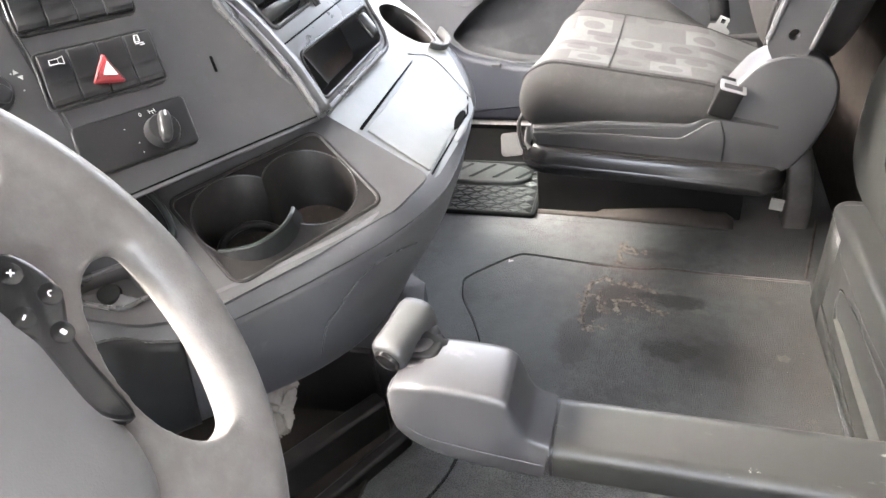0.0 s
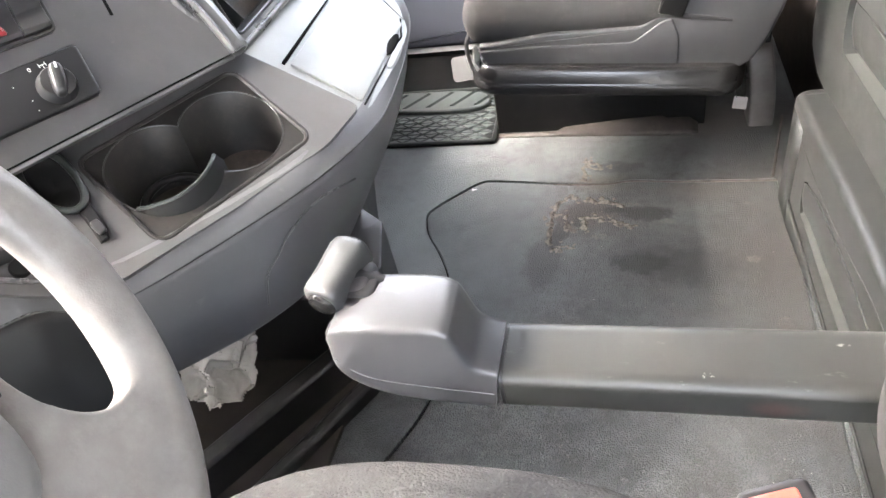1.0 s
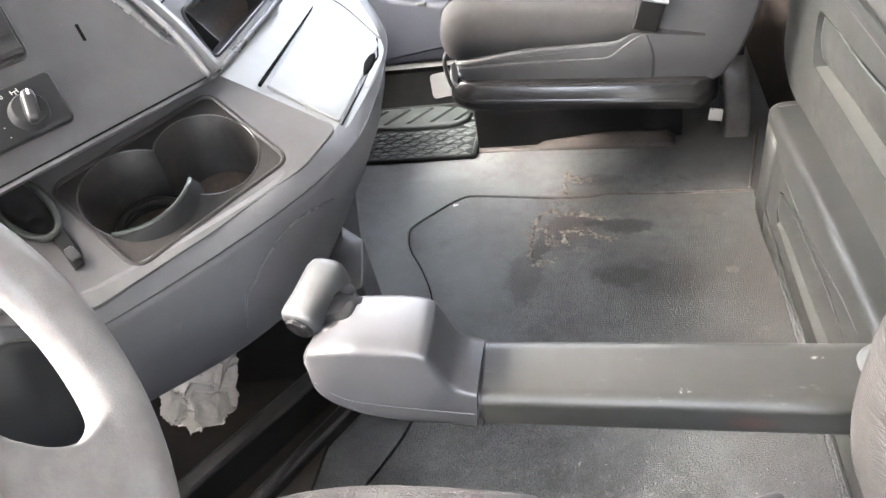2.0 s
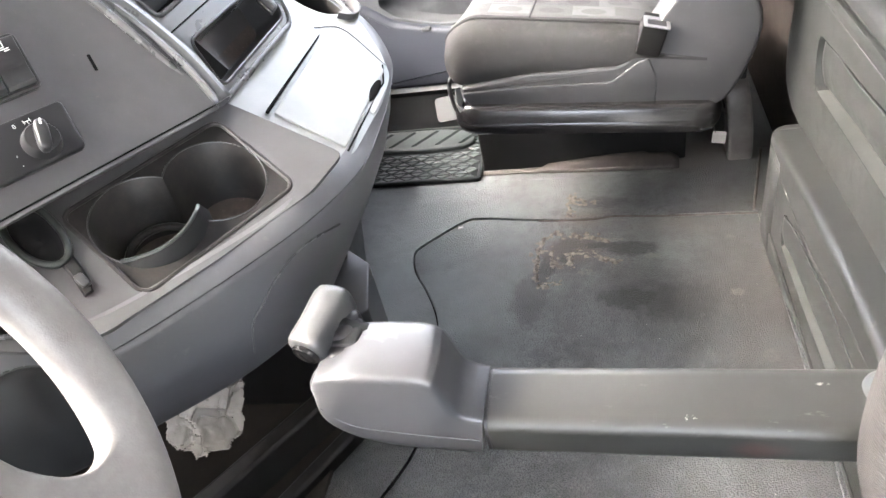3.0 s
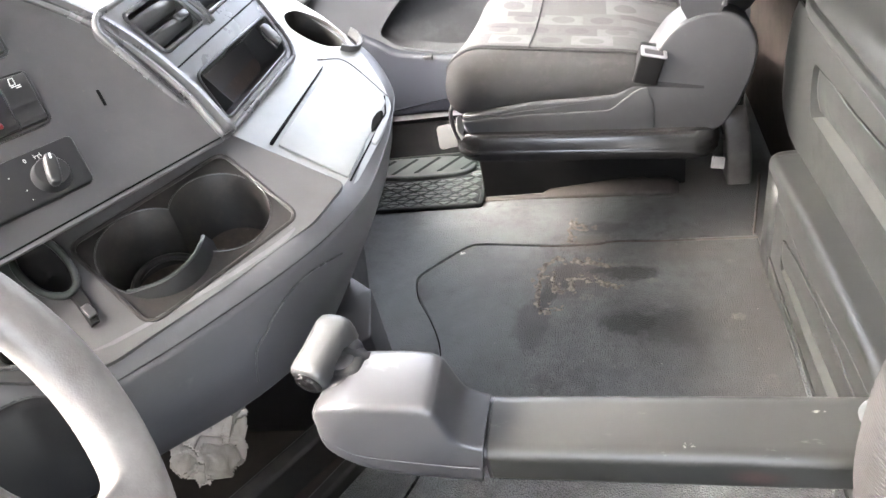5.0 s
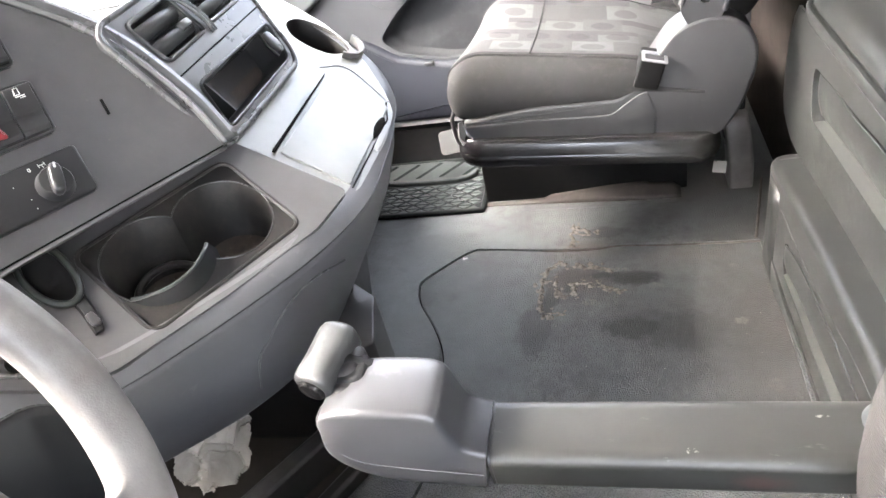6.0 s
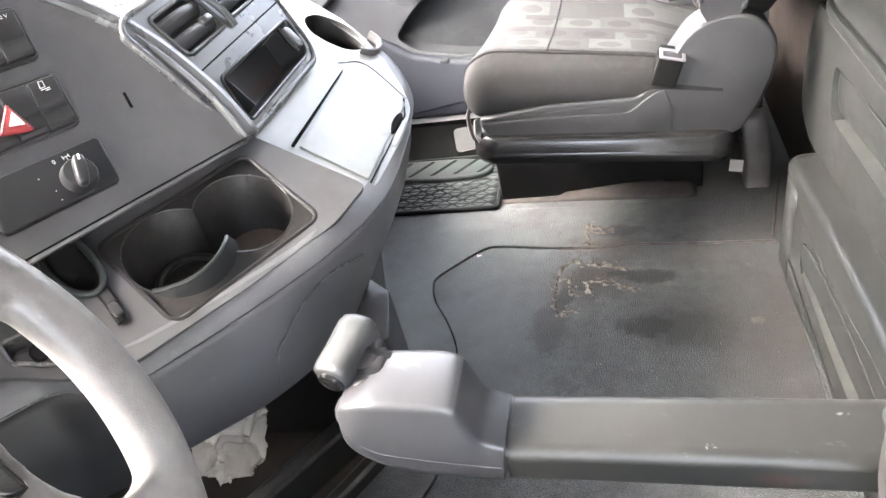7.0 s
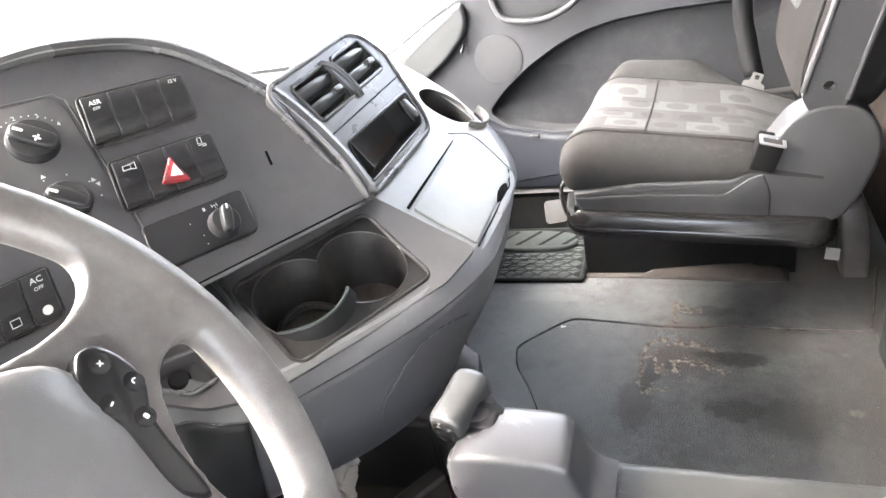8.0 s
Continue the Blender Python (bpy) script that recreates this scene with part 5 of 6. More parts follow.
def switch_bank(cx, cy, w, h, turn, keys, label):
    t = thing("switch_bank", label, "switch bank", "switch banks on the dashboard")
    base = DP @ at(cx, cy, 0, turn) @ SHEAR
    part("surround", moved(prism(rrect(0, 0, w + 0.006, h, 0.007), -0.001, 0.004, 0.0025), base), SWITCH, t)
    part("rim", moved(tube([(x, y, 0.0035) for x, y in rrect(0, 0, w + 0.004, h - 0.002, 0.006)], 0.0017, 8, True), base), KNOB, t)
    out = []
    for k in range(keys):
        out.append(rocker(base @ at(-w / 2 + w * (k + 0.5) / keys, 0, 0.003), w / keys - 0.0013, h * 0.88, t))
    return t, out


def icon_bar(pts, m, parent, r=0.0005):
    return part("icon", moved(tube([(x, y, 0) for x, y in pts], r, 5), m), WHITE, parent)


def local(cx, cy, lx, ly, z, turn, extra=0.0):
    return DP @ at(cx, cy, 0, turn) @ SHEAR @ at(lx, ly, z, extra)


b1, k1 = switch_bank(-0.0425, 0.1365, 0.115, 0.0615, -7, 4, "black bank of four rocker switches with white lettering")
writing("ASR", 0.0075, local(-0.0425, 0.1365, -0.044, 0.016, 0.0108, -7), k1[0])
writing("OFF", 0.0045, local(-0.0425, 0.1365, -0.044, 0.009, 0.0107, -7), k1[0])
writing("12 V", 0.0058, local(-0.0425, 0.1365, 0.044, 0.018, 0.0108, -7), k1[3])
b2, k2 = switch_bank(-0.0605, 0.058, 0.113, 0.06, -7, 4, "black bank of rocker switches with a red hazard button")
for pts in ([(-0.006, -0.002), (0.002, -0.002), (0.002, 0.003), (-0.006, 0.003), (-0.006, -0.002)], [(0.002, -0.002), (0.007, -0.0035), (0.007, 0.0045), (0.002, 0.003)]):
    icon_bar(pts, local(-0.0605, 0.058, -0.041, 0.014, 0.0107, -7), k2[0])
for pts in ([(-0.003, -0.001), (-0.002, 0.006), (0.002, 0.006), (0.002, -0.001), (-0.003, -0.001)], [(-0.003, -0.003), (0.006, -0.003)], [(0.001, -0.005), (0.006, -0.005)]):
    icon_bar(pts, local(-0.0605, 0.058, 0.041, 0.016, 0.0107, -7), k2[3])
hz = part("hazard_button", moved(prism(rounded([(-0.0805, 0.045), (-0.051, 0.0345), (-0.0545, 0.07)], 0.004), 0.004, 0.0135, 0.003), DP), RED, b2, "red triangular hazard button")
part("triangle_mark", moved(prism(rounded([(-0.0685, 0.0475), (-0.0555, 0.0425), (-0.0565, 0.0595)], 0.0008), 0.0134, 0.0139), DP), WHITE, hz)


def rotary_switch():
    t = thing("rotary_switch", "black switch plate with a round lock selector knob", "rotary switch")
    part("plate", moved(prism(rrect(0, 0, 0.118, 0.053, 0.006), -0.001, 0.0055, 0.003), DP @ at(-0.074, -0.016, 0, -7) @ SHEAR), SWITCH, t)
    kx, ky = -0.052, -0.024
    m = DP @ at(kx, ky, 0.004, -5.5)
    kn = part("knob", moved(lathe([(0.0175, 0), (0.0175, 0.003), (0.0162, 0.005), (0.0155, 0.012), (0.0145, 0.0135), (0.001, 0.0137)]), m), KNOB, t)
    part("grip_bar", moved(pillow(0, 0, 0.014, 0.0062, 0.0158, 0.009, 0.5, 0.6, 28, 14), m @ at(0, 0, 0, -23)), KNOB, kn)
    part("pointer", moved(prism(rrect(0, 0, 0.0022, 0.0062, 0.0008, 2), 0, 0.0006), m @ at(0.0043, 0.0103, 0.0222, -23)), WHITE, kn)
    writing("0", 0.006, DP @ at(kx - 0.008, ky + 0.0245, 0.0058, -5.5), t)
    for pts in ([(-0.003, 0), (0.003, 0)], [(-0.003, -0.002), (-0.003, 0.002)], [(0.003, -0.002), (0.003, 0.002)], [(0, 0), (0, -0.0035)]):
        icon_bar(pts, DP @ at(kx + 0.0045, ky + 0.0235, 0.0058, -5.5), t, 0.0004)
    for x, y in ((-0.026, 0.006), (-0.03, 0.024), (-0.028, -0.004)):
        part("dot", moved(prism(circle(0, 0, 0.0006, 8), 0, 0.0002), DP @ at(kx + x, ky + y - 0.006, 0.0056)), WHITE, t)
    return t


rotary_switch()


def climate():
    t = thing("climate_control", "black climate control panel with round fan and temperature knobs", "climate control")
    part("panel", moved(prism(rounded([(-0.13, -0.03), (-0.105, 0.172), (-0.112, 0.186), (-0.26, 0.2), (-0.29, -0.02)], 0.008), -0.001, 0.0018, 0.0012), DP), PANEL, t)
    for kx, ky, r in ((-0.154, 0.146, 0.0245), (-0.164, 0.074, 0.022)):
        m = DP @ at(kx, ky, 0.002, 10)
        kn = part("knob", moved(lathe([(r, 0), (r, 0.004), (r * 0.95, 0.005), (r * 0.92, 0.008), (r * 0.86, 0.0095), (0.001, 0.01)]), m), KNOB, t)
        part("grip_bar", moved(pillow(0, 0, 0.0105, r * 0.4, r * 0.92, 0.006, 0.5, 0.6, 28, 14), m @ at(0, 0, 0, 32)), KNOB, kn)
        part("pointer", moved(prism(rrect(0, 0, 0.003, 0.009, 0.0008, 2), 0, 0.0006), m @ at(-0.0072, 0.0115, 0.0163, 32)), WHITE, kn)
    for q in range(4):
        part("fan_mark", moved(prism([(0.0004, 0), (0.0016, 0.0012), (0.0016, 0.0034), (0.0, 0.0042), (-0.0006, 0.002)], 0, 0.0005), DP @ at(-0.1535, 0.1405, 0.0187, 45 + 90 * q)), WHITE, t)
    for i, ch in enumerate("01234"):
        a = radians(168 - 38 * i)
        writing(ch, 0.0068, DP @ at(-0.154 + 0.033 * math.cos(a), 0.146 + 0.031 * math.sin(a), 0.002, -5), t)
        if i < 4:
            for s in (0.35, 0.65):
                a2 = radians(168 - 38 * (i + s))
                part("dot", moved(prism(circle(0, 0, 0.0007, 8), 0, 0.0002), DP @ at(-0.154 + 0.033 * math.cos(a2), 0.146 + 0.031 * math.sin(a2), 0.0018)), WHITE, t)
    for a in (100, 60, 20, -15):
        part("dot", moved(prism(circle(0, 0, 0.0008, 8), 0, 0.0002), DP @ at(-0.164 + 0.031 * math.cos(radians(a)), 0.074 + 0.031 * math.sin(radians(a)), 0.0018)), WHITE, t)
    for x, y, up in ((-0.168, 0.109, 1), (-0.131, 0.085, 1), (-0.129, 0.078, -1)):
        part("arrow_mark", moved(prism([(-0.0026, -0.002 * up), (0.0026, -0.002 * up), (0, 0.0026 * up)][::up], 0, 0.0003), DP @ at(x, y, 0.0018)), WHITE, t)
    return t


climate()
b3, k3 = switch_bank(-0.262, 0.004, 0.076, 0.052, -4, 3, "black bank of climate switches behind the wheel")
writing("AC", 0.0085, local(-0.262, 0.004, 0.026, 0.014, 0.0108, -4), k3[2])
writing("OFF", 0.005, local(-0.262, 0.004, 0.026, 0.006, 0.0107, -4), k3[2])
part("icon", moved(lathe([(0.0045, 0), (0.0045, 0.0004), (0.001, 0.0005)], 20), local(-0.262, 0.004, 0.026, -0.016, 0.0098, -4)), WHITE, k3[2])
icon_bar([(-0.005, -0.003), (0.003, -0.003), (0.003, 0.004), (-0.005, 0.004), (-0.005, -0.003)], local(-0.262, 0.004, 0.0, -0.015, 0.0098, -4), k3[1])


# ---- steering wheel ----
def steering_wheel():
    t = thing("steering_wheel", "worn brown grey leather steering wheel with a black button pod", "steering wheel")
    a = radians(55.8)
    W = Matrix(((0, -math.cos(a), math.sin(a), 0.007), (1, 0, 0, 0.338), (0, math.sin(a), math.cos(a), 0.675), (0, 0, 0, 1)))
    R, rx, rz = 0.2155, 0.0175, 0.016
    rows = []
    for k in range(97):
        th = 2 * math.pi * k / 96
        rows.append([((R + rx * math.cos(2 * math.pi * j / 16)) * math.cos(th), (R + rx * math.cos(2 * math.pi * j / 16)) * math.sin(th), rz * math.sin(2 * math.pi * j / 16)) for j in range(16)])
    bm = loft(rows, True)
    bmesh.ops.remove_doubles(bm, verts=bm.verts, dist=1e-6)
    # four flat arms between rim and hub
    right = [(0.157, -0.012), (0.178, -0.001), (0.203, -0.008), (0.2075, -0.037), (0.194, -0.078), (0.173, -0.112), (0.152, -0.119), (0.138, -0.108), (0.131, -0.08), (0.138, -0.045)]
    side = [(v.x, v.y) for v in spline([(*p, 0) for p in right], 40, True)]
    topo = [(v.x, v.y) for v in spline([(*p, 0) for p in [(0.0, 0.085), (0.06, 0.07), (0.11, 0.053), (0.15, 0.05), (0.18, 0.064), (0.182, 0.1), (0.143, 0.151), (0.077, 0.193), (0.0, 0.208), (-0.077, 0.193), (-0.143, 0.151), (-0.182, 0.1), (-0.18, 0.064), (-0.15, 0.05), (-0.11, 0.053), (-0.06, 0.07)]], 70, True)]
    low = [(v.x, v.y) for v in spline([(*p, 0) for p in [(0.0, -0.13), (0.06, -0.135), (0.105, -0.16), (0.097, -0.184), (0.054, -0.2), (0.0, -0.208), (-0.054, -0.2), (-0.097, -0.184), (-0.105, -0.16), (-0.06, -0.135)]], 50, True)]
    plate(circle(0, 0, 0.2155, 90), [side, [(-x, y) for x, y in reversed(side)], topo, low], -0.011, 0.0115, bm)
    rm = part("rim", moved(bm, W), LEATHER, t, "moulded leather rim running smoothly into four spokes")
    vox = rm.modifiers.new("blend", "REMESH")
    vox.mode, vox.voxel_size, vox.use_smooth_shade = "VOXEL", 0.0026, True
    sm = rm.modifiers.new("soften", "SMOOTH")
    sm.factor, sm.iterations = 0.5, 14
    hub = spline([(0.0, 0.074, 0), (0.07, 0.062, 0), (0.118, 0.04, 0), (0.126, 0.005, 0), (0.118, -0.04, 0), (0.112, -0.085, 0), (0.085, -0.115, 0), (0.0, -0.122, 0), (-0.085, -0.115, 0), (-0.112, -0.085, 0), (-0.118, -0.04, 0), (-0.126, 0.005, 0), (-0.118, 0.04, 0), (-0.07, 0.062, 0)], 70, True)
    rows = [[(v.x * s, v.y * s, z) for v in hub] for s, z in ((1.0, 0.002), (1.0, 0.012), (0.985, 0.019), (0.94, 0.0245), (0.8, 0.031), (0.5, 0.037), (0.1, 0.039))]
    part("hub_pad", moved(loft(rows, True, True), W), HUB, t, "grey textured hub pad")
    col = lathe([(0.055, -0.02), (0.06, -0.12), (0.065, -0.25), (0.001, -0.251)])
    part("column_shroud", moved(col, W @ at(0, -0.02, 0)), PANEL, t, "charcoal column shroud")
    for sx in (1, -1):
        pod = [(0.132, 0.032), (0.143, 0.026), (0.147, 0.007), (0.143, -0.005), (0.133, -0.017), (0.128, -0.032), (0.12, -0.07), (0.106, -0.056), (0.111, -0.028), (0.114, -0.011), (0.1105, -0.001), (0.113, 0.013), (0.122, 0.025)]
        pp = [(sx * v.x, v.y) for v in spline([(*p, 0) for p in pod], 60, True)]
        pd = part("button_pod", moved(prism(pp if sx < 0 else pp[::-1], 0.004, 0.0255, 0.004), W), GLOSSBLACK, t, "black button pod")
        for bx_, by_, ch in ((0.133, 0.02, "x"), (0.1385, 0.001, "c"), (0.1205, 0.001, "i"), (0.1275, -0.016, "d")):
            part("button", moved(lathe([(0.0058, 0), (0.0058, 0.0003), (0.005, 0.0006), (0.0005, 0.0007)], 20), W @ at(sx * bx_, by_, 0.0255)), GLOSSBLACK, pd)
            mk = W @ at(sx * bx_, by_, 0.0263) @ Matrix.Diagonal((0.8, 0.8, 1, 1))
            if ch == "x":
                for e in (45, -45):
                    part("icon", moved(prism(rrect(0, 0, 0.0046, 0.0009, 0.0004, 2, e), 0, 0.0003), mk), WHITE, pd)
            elif ch == "c":
                part("icon", moved(tube([(0.0019 * math.cos(q), 0.0019 * math.sin(q), 0) for q in (0.6, 1.4, 2.2, 3.0, 3.8)], 0.0005, 5), mk), WHITE, pd)
            elif ch == "i":
                part("icon", moved(prism(rrect(0, 0, 0.0034, 0.0013, 0.0004, 2, 20), 0, 0.0003), mk), WHITE, pd)
            else:
                part("icon", moved(prism(rrect(0, 0, 0.003, 0.0042, 0.001, 3, 10), 0, 0.0003), mk), WHITE, pd)
    return t


steering_wheel()

# ---- gear selector arm beside the driver's seat ----
def gear_arm():
    t = thing("gear_selector", "grey fold-down gear selector arm with a stubby lever", "gear selector")
    y0, y1 = 0.642, 0.712
    # armrest bar
    sec = rounded([(0.648, 0.363, 0.006), (0.706, 0.363, 0.006), (0.709, 0.401, 0.006), (0.700, 0.406, 0.005), (0.652, 0.406, 0.009), (0.6445, 0.399, 0.007)], 0.006, 6)
    rows = [[(x, y, z) for y, z in sec] for x in (0.2445, 0.3, 0.4, 0.5, 0.62)]
    part("armrest", loft(rows, True, True), ARMTOP, t, "worn olive grey armrest bar", bevel=0.0012)
    # housing with a raised nose
    top = spline([(0.101, 0.44, 0), (0.112, 0.456, 0), (0.14, 0.4645, 0), (0.18, 0.4648, 0), (0.2, 0.463, 0), (0.2085, 0.4588, 0), (0.2125, 0.4525, 0), (0.2215, 0.4255, 0), (0.229, 0.4155, 0), (0.243, 0.41, 0)], 44)
    low = spline([(0.101, 0.428, 0), (0.105, 0.408, 0), (0.118, 0.39, 0), (0.145, 0.376, 0), (0.19, 0.368, 0), (0.236, 0.3625, 0)], 44)
    rows = []
    for a, b in zip(top, low):
        zt, zb = a.y, b.y
        xt, xb = a.x, b.x
        h = max(zt - zb, 0.012)
        k = min(1, h / 0.06)
        e = 0.0075 * k
        w0, w1 = y0 + 0.012 * (1 - k), y1 - 0.012 * (1 - k)
        def at_z(z, y):
            f = min(1, max(0, (z - zb) / h))
            return (xb + (xt - xb) * f, y, z)
        rows.append([at_z(zb, w0 + 0.009), at_z(zb + 0.001 * k, w0 + 0.003), at_z(zb + 0.004 * k, w0 + 0.0006), at_z(zb + 0.009 * k, w0), at_z(zt - 0.0075 * k, w0), at_z(zt - 0.004 * k, w0 + 0.0005), at_z(zt - 0.0016 * k, w0 + 0.0018), at_z(zt - 0.0004, w0 + 0.0042), at_z(zt, w0 + 0.0075), at_z(zt + 0.0002, w0 + 0.02),
                     at_z(zt - 0.002, w1 - 0.02), at_z(zt - 0.0035, w1 - 0.009), at_z(zt - 0.006 * k, w1 - 0.003), at_z(zt - 0.012 * k, w1), at_z(zb + 0.008 * k, w1), at_z(zb + 0.002 * k, w1 - 0.002), at_z(zb, w1 - 0.009)])
    part("housing", loft(rows, True, True), ARM, t, "smooth grey lever housing", angle=50)
    seam = [(0.107, 0.644, 0.423), (0.13, 0.6412, 0.405), (0.17, 0.6412, 0.396), (0.238, 0.6412, 0.3885)]
    part("housing_seam", tube(spline(seam, 20), 0.0004, 6), ARM, t)
    part("joint_gap", loft([[(x, y, z) for y, z in sec] for x in (0.2425, 0.245)], True, True), BLACK, t)
    # lever: rubber boot, grip and end button
    part("boot", pillow(0.128, 0.694, 0.457, 0.015, 0.017, 0.009, 0.5, 0.5, 28, 14), BLACKMATT, t, "black rubber boot")
    part("boot_base", pillow(0.121, 0.701, 0.456, 0.016, 0.022, 0.014, 0.7, 0.7, 28, 14), BLACK, t, "dark gusset under the grip")
    part("boot_fold", pillow(0.127, 0.678, 0.4545, 0.012, 0.012, 0.008, 0.6, 0.6, 24, 12), BLACK, t, "scuffed fold of the boot")
    part("stem", tube([(0.142, 0.70, 0.454), (0.115, 0.70, 0.466)], 0.0095, 12), BLACKMATT, t)
    ax, bx = Vector((0.0985, 0.671, 0.462)), Vector((0.115, 0.731, 0.474))
    d = (bx - ax).normalized()
    s = d.cross(Vector((0, 0, 1))).normalized()
    u = s.cross(d)
    rows = []
    for k, f in ((0.0, 0.72), (0.015, 0.86), (0.06, 0.97), (0.15, 1.0), (0.4, 0.98), (0.65, 1.02), (0.82, 1.04), (0.92, 0.95), (0.98, 0.72), (1.0, 0.4)):
        c = ax + (bx - ax) * k
        row = []
        for j in range(28):
            q = 2 * math.pi * j / 28
            cc, ss = math.cos(q), math.sin(q)
            px, pz = math.copysign(abs(cc) ** 0.62, cc) * 0.0178 * f, math.copysign(abs(ss) ** 0.62, ss) * 0.0172 * f
            row.append(c + s * px + u * pz)
        rows.append(row)
    gr = part("grip", loft(rows, True, True), GRIP, t, "grey lever grip", angle=60)
    M = Matrix(((s.x, u.x, -d.x, ax.x), (s.y, u.y, -d.y, ax.y), (s.z, u.z, -d.z, ax.z), (0, 0, 0, 1)))
    part("button", moved(lathe([(0.0125, -0.002), (0.0125, 0.0015), (0.0105, 0.0035), (0.0095, 0.003), (0.005, 0.0042), (0.0005, 0.0045)], 28), M), GLOSSBLACK, gr, "round black push button")
    part("foot", pillow(0.113, 0.66, 0.442, 0.012, 0.012, 0.006, 0.6, 0.6, 20, 10), ARM, t)
    part("bracket", pillow(0.592, 0.682, 0.3985, 0.07, 0.03, 0.0225, 1.0, 0.8, 40, 20), BRACKET, t, "pale grey rounded pivot bracket", angle=80)
    return t

gear_arm()


# ---- passenger seat ----
def passenger_seat():
    t = thing("passenger_seat", "grey fabric truck seat with printed centre panel and plastic shell", "seat")
    T5 = Matrix.Translation((0.3, 1.43, 0.3)) @ Matrix.Rotation(radians(4.6), 4, "Y") @ Matrix.Translation((-0.3, -1.43, -0.3))
    # cushion: cross sections from the rounded front to the back, falling towards the back
    def section(x):
        d = x - 0.066
        def ease(r):
            return r * (1 - math.sqrt(max(0.0, 1 - ((r - d) / r) ** 2))) if d < r else 0.0
        drop, rise, ins = ease(0.085), ease(0.028), ease(0.05) * 0.75
        zp = 0.4285 - 0.16 * max(0.0, x - 0.12) - 0.25 * max(0.0, x - 0.4) - drop * 0.8
        zb = 0.31 + rise
        h = zp - zb
        q = min(1, max(0, (x - 0.32) / 0.08))
        up_ = min(1.0, d / 0.2) * 1.5 - 0.5
        prof = [(1.47 + ins, zb - 0.004), (1.443 + ins, zb), (1.4315 + ins, zb + 0.2 * h), (1.4275 + ins, zb + 0.5 * h), (1.434 + ins, zb + 0.78 * h), (1.449 + ins, zp - 0.006), (1.46 + ins, zp), (1.474 + ins, zp + 0.001), (1.5 + ins * 0.6, zp - 0.003), (1.56, zp - 0.01), (1.64, zp - 0.014),
                (1.71, zp - 0.011), (1.755, zp - 0.004), (1.785, zp + 0.01 * up_ - 0.02 * q), (1.82 - ins - 0.02 * q, zp + 0.019 * up_ - 0.034 * q), (1.865 - ins - 0.05 * q, zp + 0.014 * up_ - 0.034 * q), (1.905 - ins - 0.07 * q, zp - 0.012 - 0.025 * q), (1.922 - ins - 0.08 * q, zb + 0.4 * h), (1.905 - ins - 0.08 * q, zb)]
        return [(x + 0.06 * max(0.0, (y - 1.47) / 0.45) ** 1.4 * max(0.0, 1 - d / 0.25), y, z) for y, z in prof]
    xs = [0.0665 + 0.445 * (k / 35) ** 2.2 for k in range(36)]
    rows = [[tuple(v) for v in spline(section(x), 73)] for x in xs]
    part("cushion", loft(rows, True, True), FABRIC, t, "grey fabric seat cushion", angle=70)
    first, last = 27, 50
    part("centre_panel", loft([[(x, y, z + 0.0014) for x, y, z in r[first:last]] for r in rows]), PATTERN, t, "patterned cloth centre panel", angle=70)
    for c in (24, 49):
        part("piping", tube([Vector(r[c]) + Vector((0, 0, 0.0012)) for r in rows], 0.0021, 6), FABRIC, t)
    part("cross_seam", tube([Vector(r) + Vector((0, 0, 0.0018)) for r in rows[22][26:50]], 0.0011, 6), FABRIC, t)
    # one moulded side shell that sweeps up into the round recliner cover
    side = Matrix.Translation((0, 1.434, 0)) @ XZ
    shell = [(0.119, 0.262), (0.328, 0.243), (0.514, 0.229), (0.546, 0.246), (0.569, 0.284), (0.587, 0.335), (0.593, 0.37), (0.590, 0.398), (0.578, 0.422), (0.556, 0.441), (0.532, 0.449), (0.505, 0.449), (0.48, 0.442), (0.458, 0.428), (0.443, 0.408), (0.405, 0.352), (0.372, 0.326), (0.221, 0.328), (0.092, 0.314), (0.098, 0.295)]
    part("side_shell", moved(prism(rounded(shell, 0.01, 3), -0.06, 0.006, 0.007, 4), side), SEATSHELL, t, "dark grey plastic side shell", angle=50)
    band = [(0.119, 0.262), (0.328, 0.243), (0.43, 0.2365), (0.432, 0.3), (0.42, 0.334), (0.412, 0.334), (0.399, 0.329), (0.358, 0.2985), (0.22, 0.305), (0.094, 0.305), (0.1, 0.29)]
    part("shell_band", moved(prism(rounded(band, 0.01, 4), 0.0, 0.0078, 0.0018, 3), side), SEATSHELL, t, angle=50)
    part("far_shell", moved(prism([(0.118, 0.262), (0.51, 0.234), (0.55, 0.26), (0.53, 0.3), (0.365, 0.291), (0.094, 0.3)], 0, 0.03, 0.006), Matrix.Translation((0, 1.96, 0)) @ XZ), SEATSHELL, t)
    # glossy base skirt, frame and pedestal
    skirt = rrect(0.313, 1.665, 0.475, 0.52, 0.05, 8)
    rows = [[(0.313 + (x - 0.313) * s, 1.665 + (y - 1.665) * q, z) for x, y in skirt] for s, q, z in ((0.9, 0.9, 0.266), (0.955, 0.95, 0.265), (0.972, 0.966, 0.262), (0.985, 0.98, 0.254), (0.997, 0.995, 0.241), (0.998, 0.997, 0.2385), (0.992, 0.991, 0.2375), (0.994, 0.993, 0.235), (1.0, 0.999, 0.233), (0.998, 0.997, 0.222), (0.985, 0.984, 0.213), (0.95, 0.95, 0.209), (0.9, 0.9, 0.208))]
    part("base_skirt", moved(loft(rows, True, True), T5), GLOSSBLACK, t, "glossy black base skirt", angle=50)
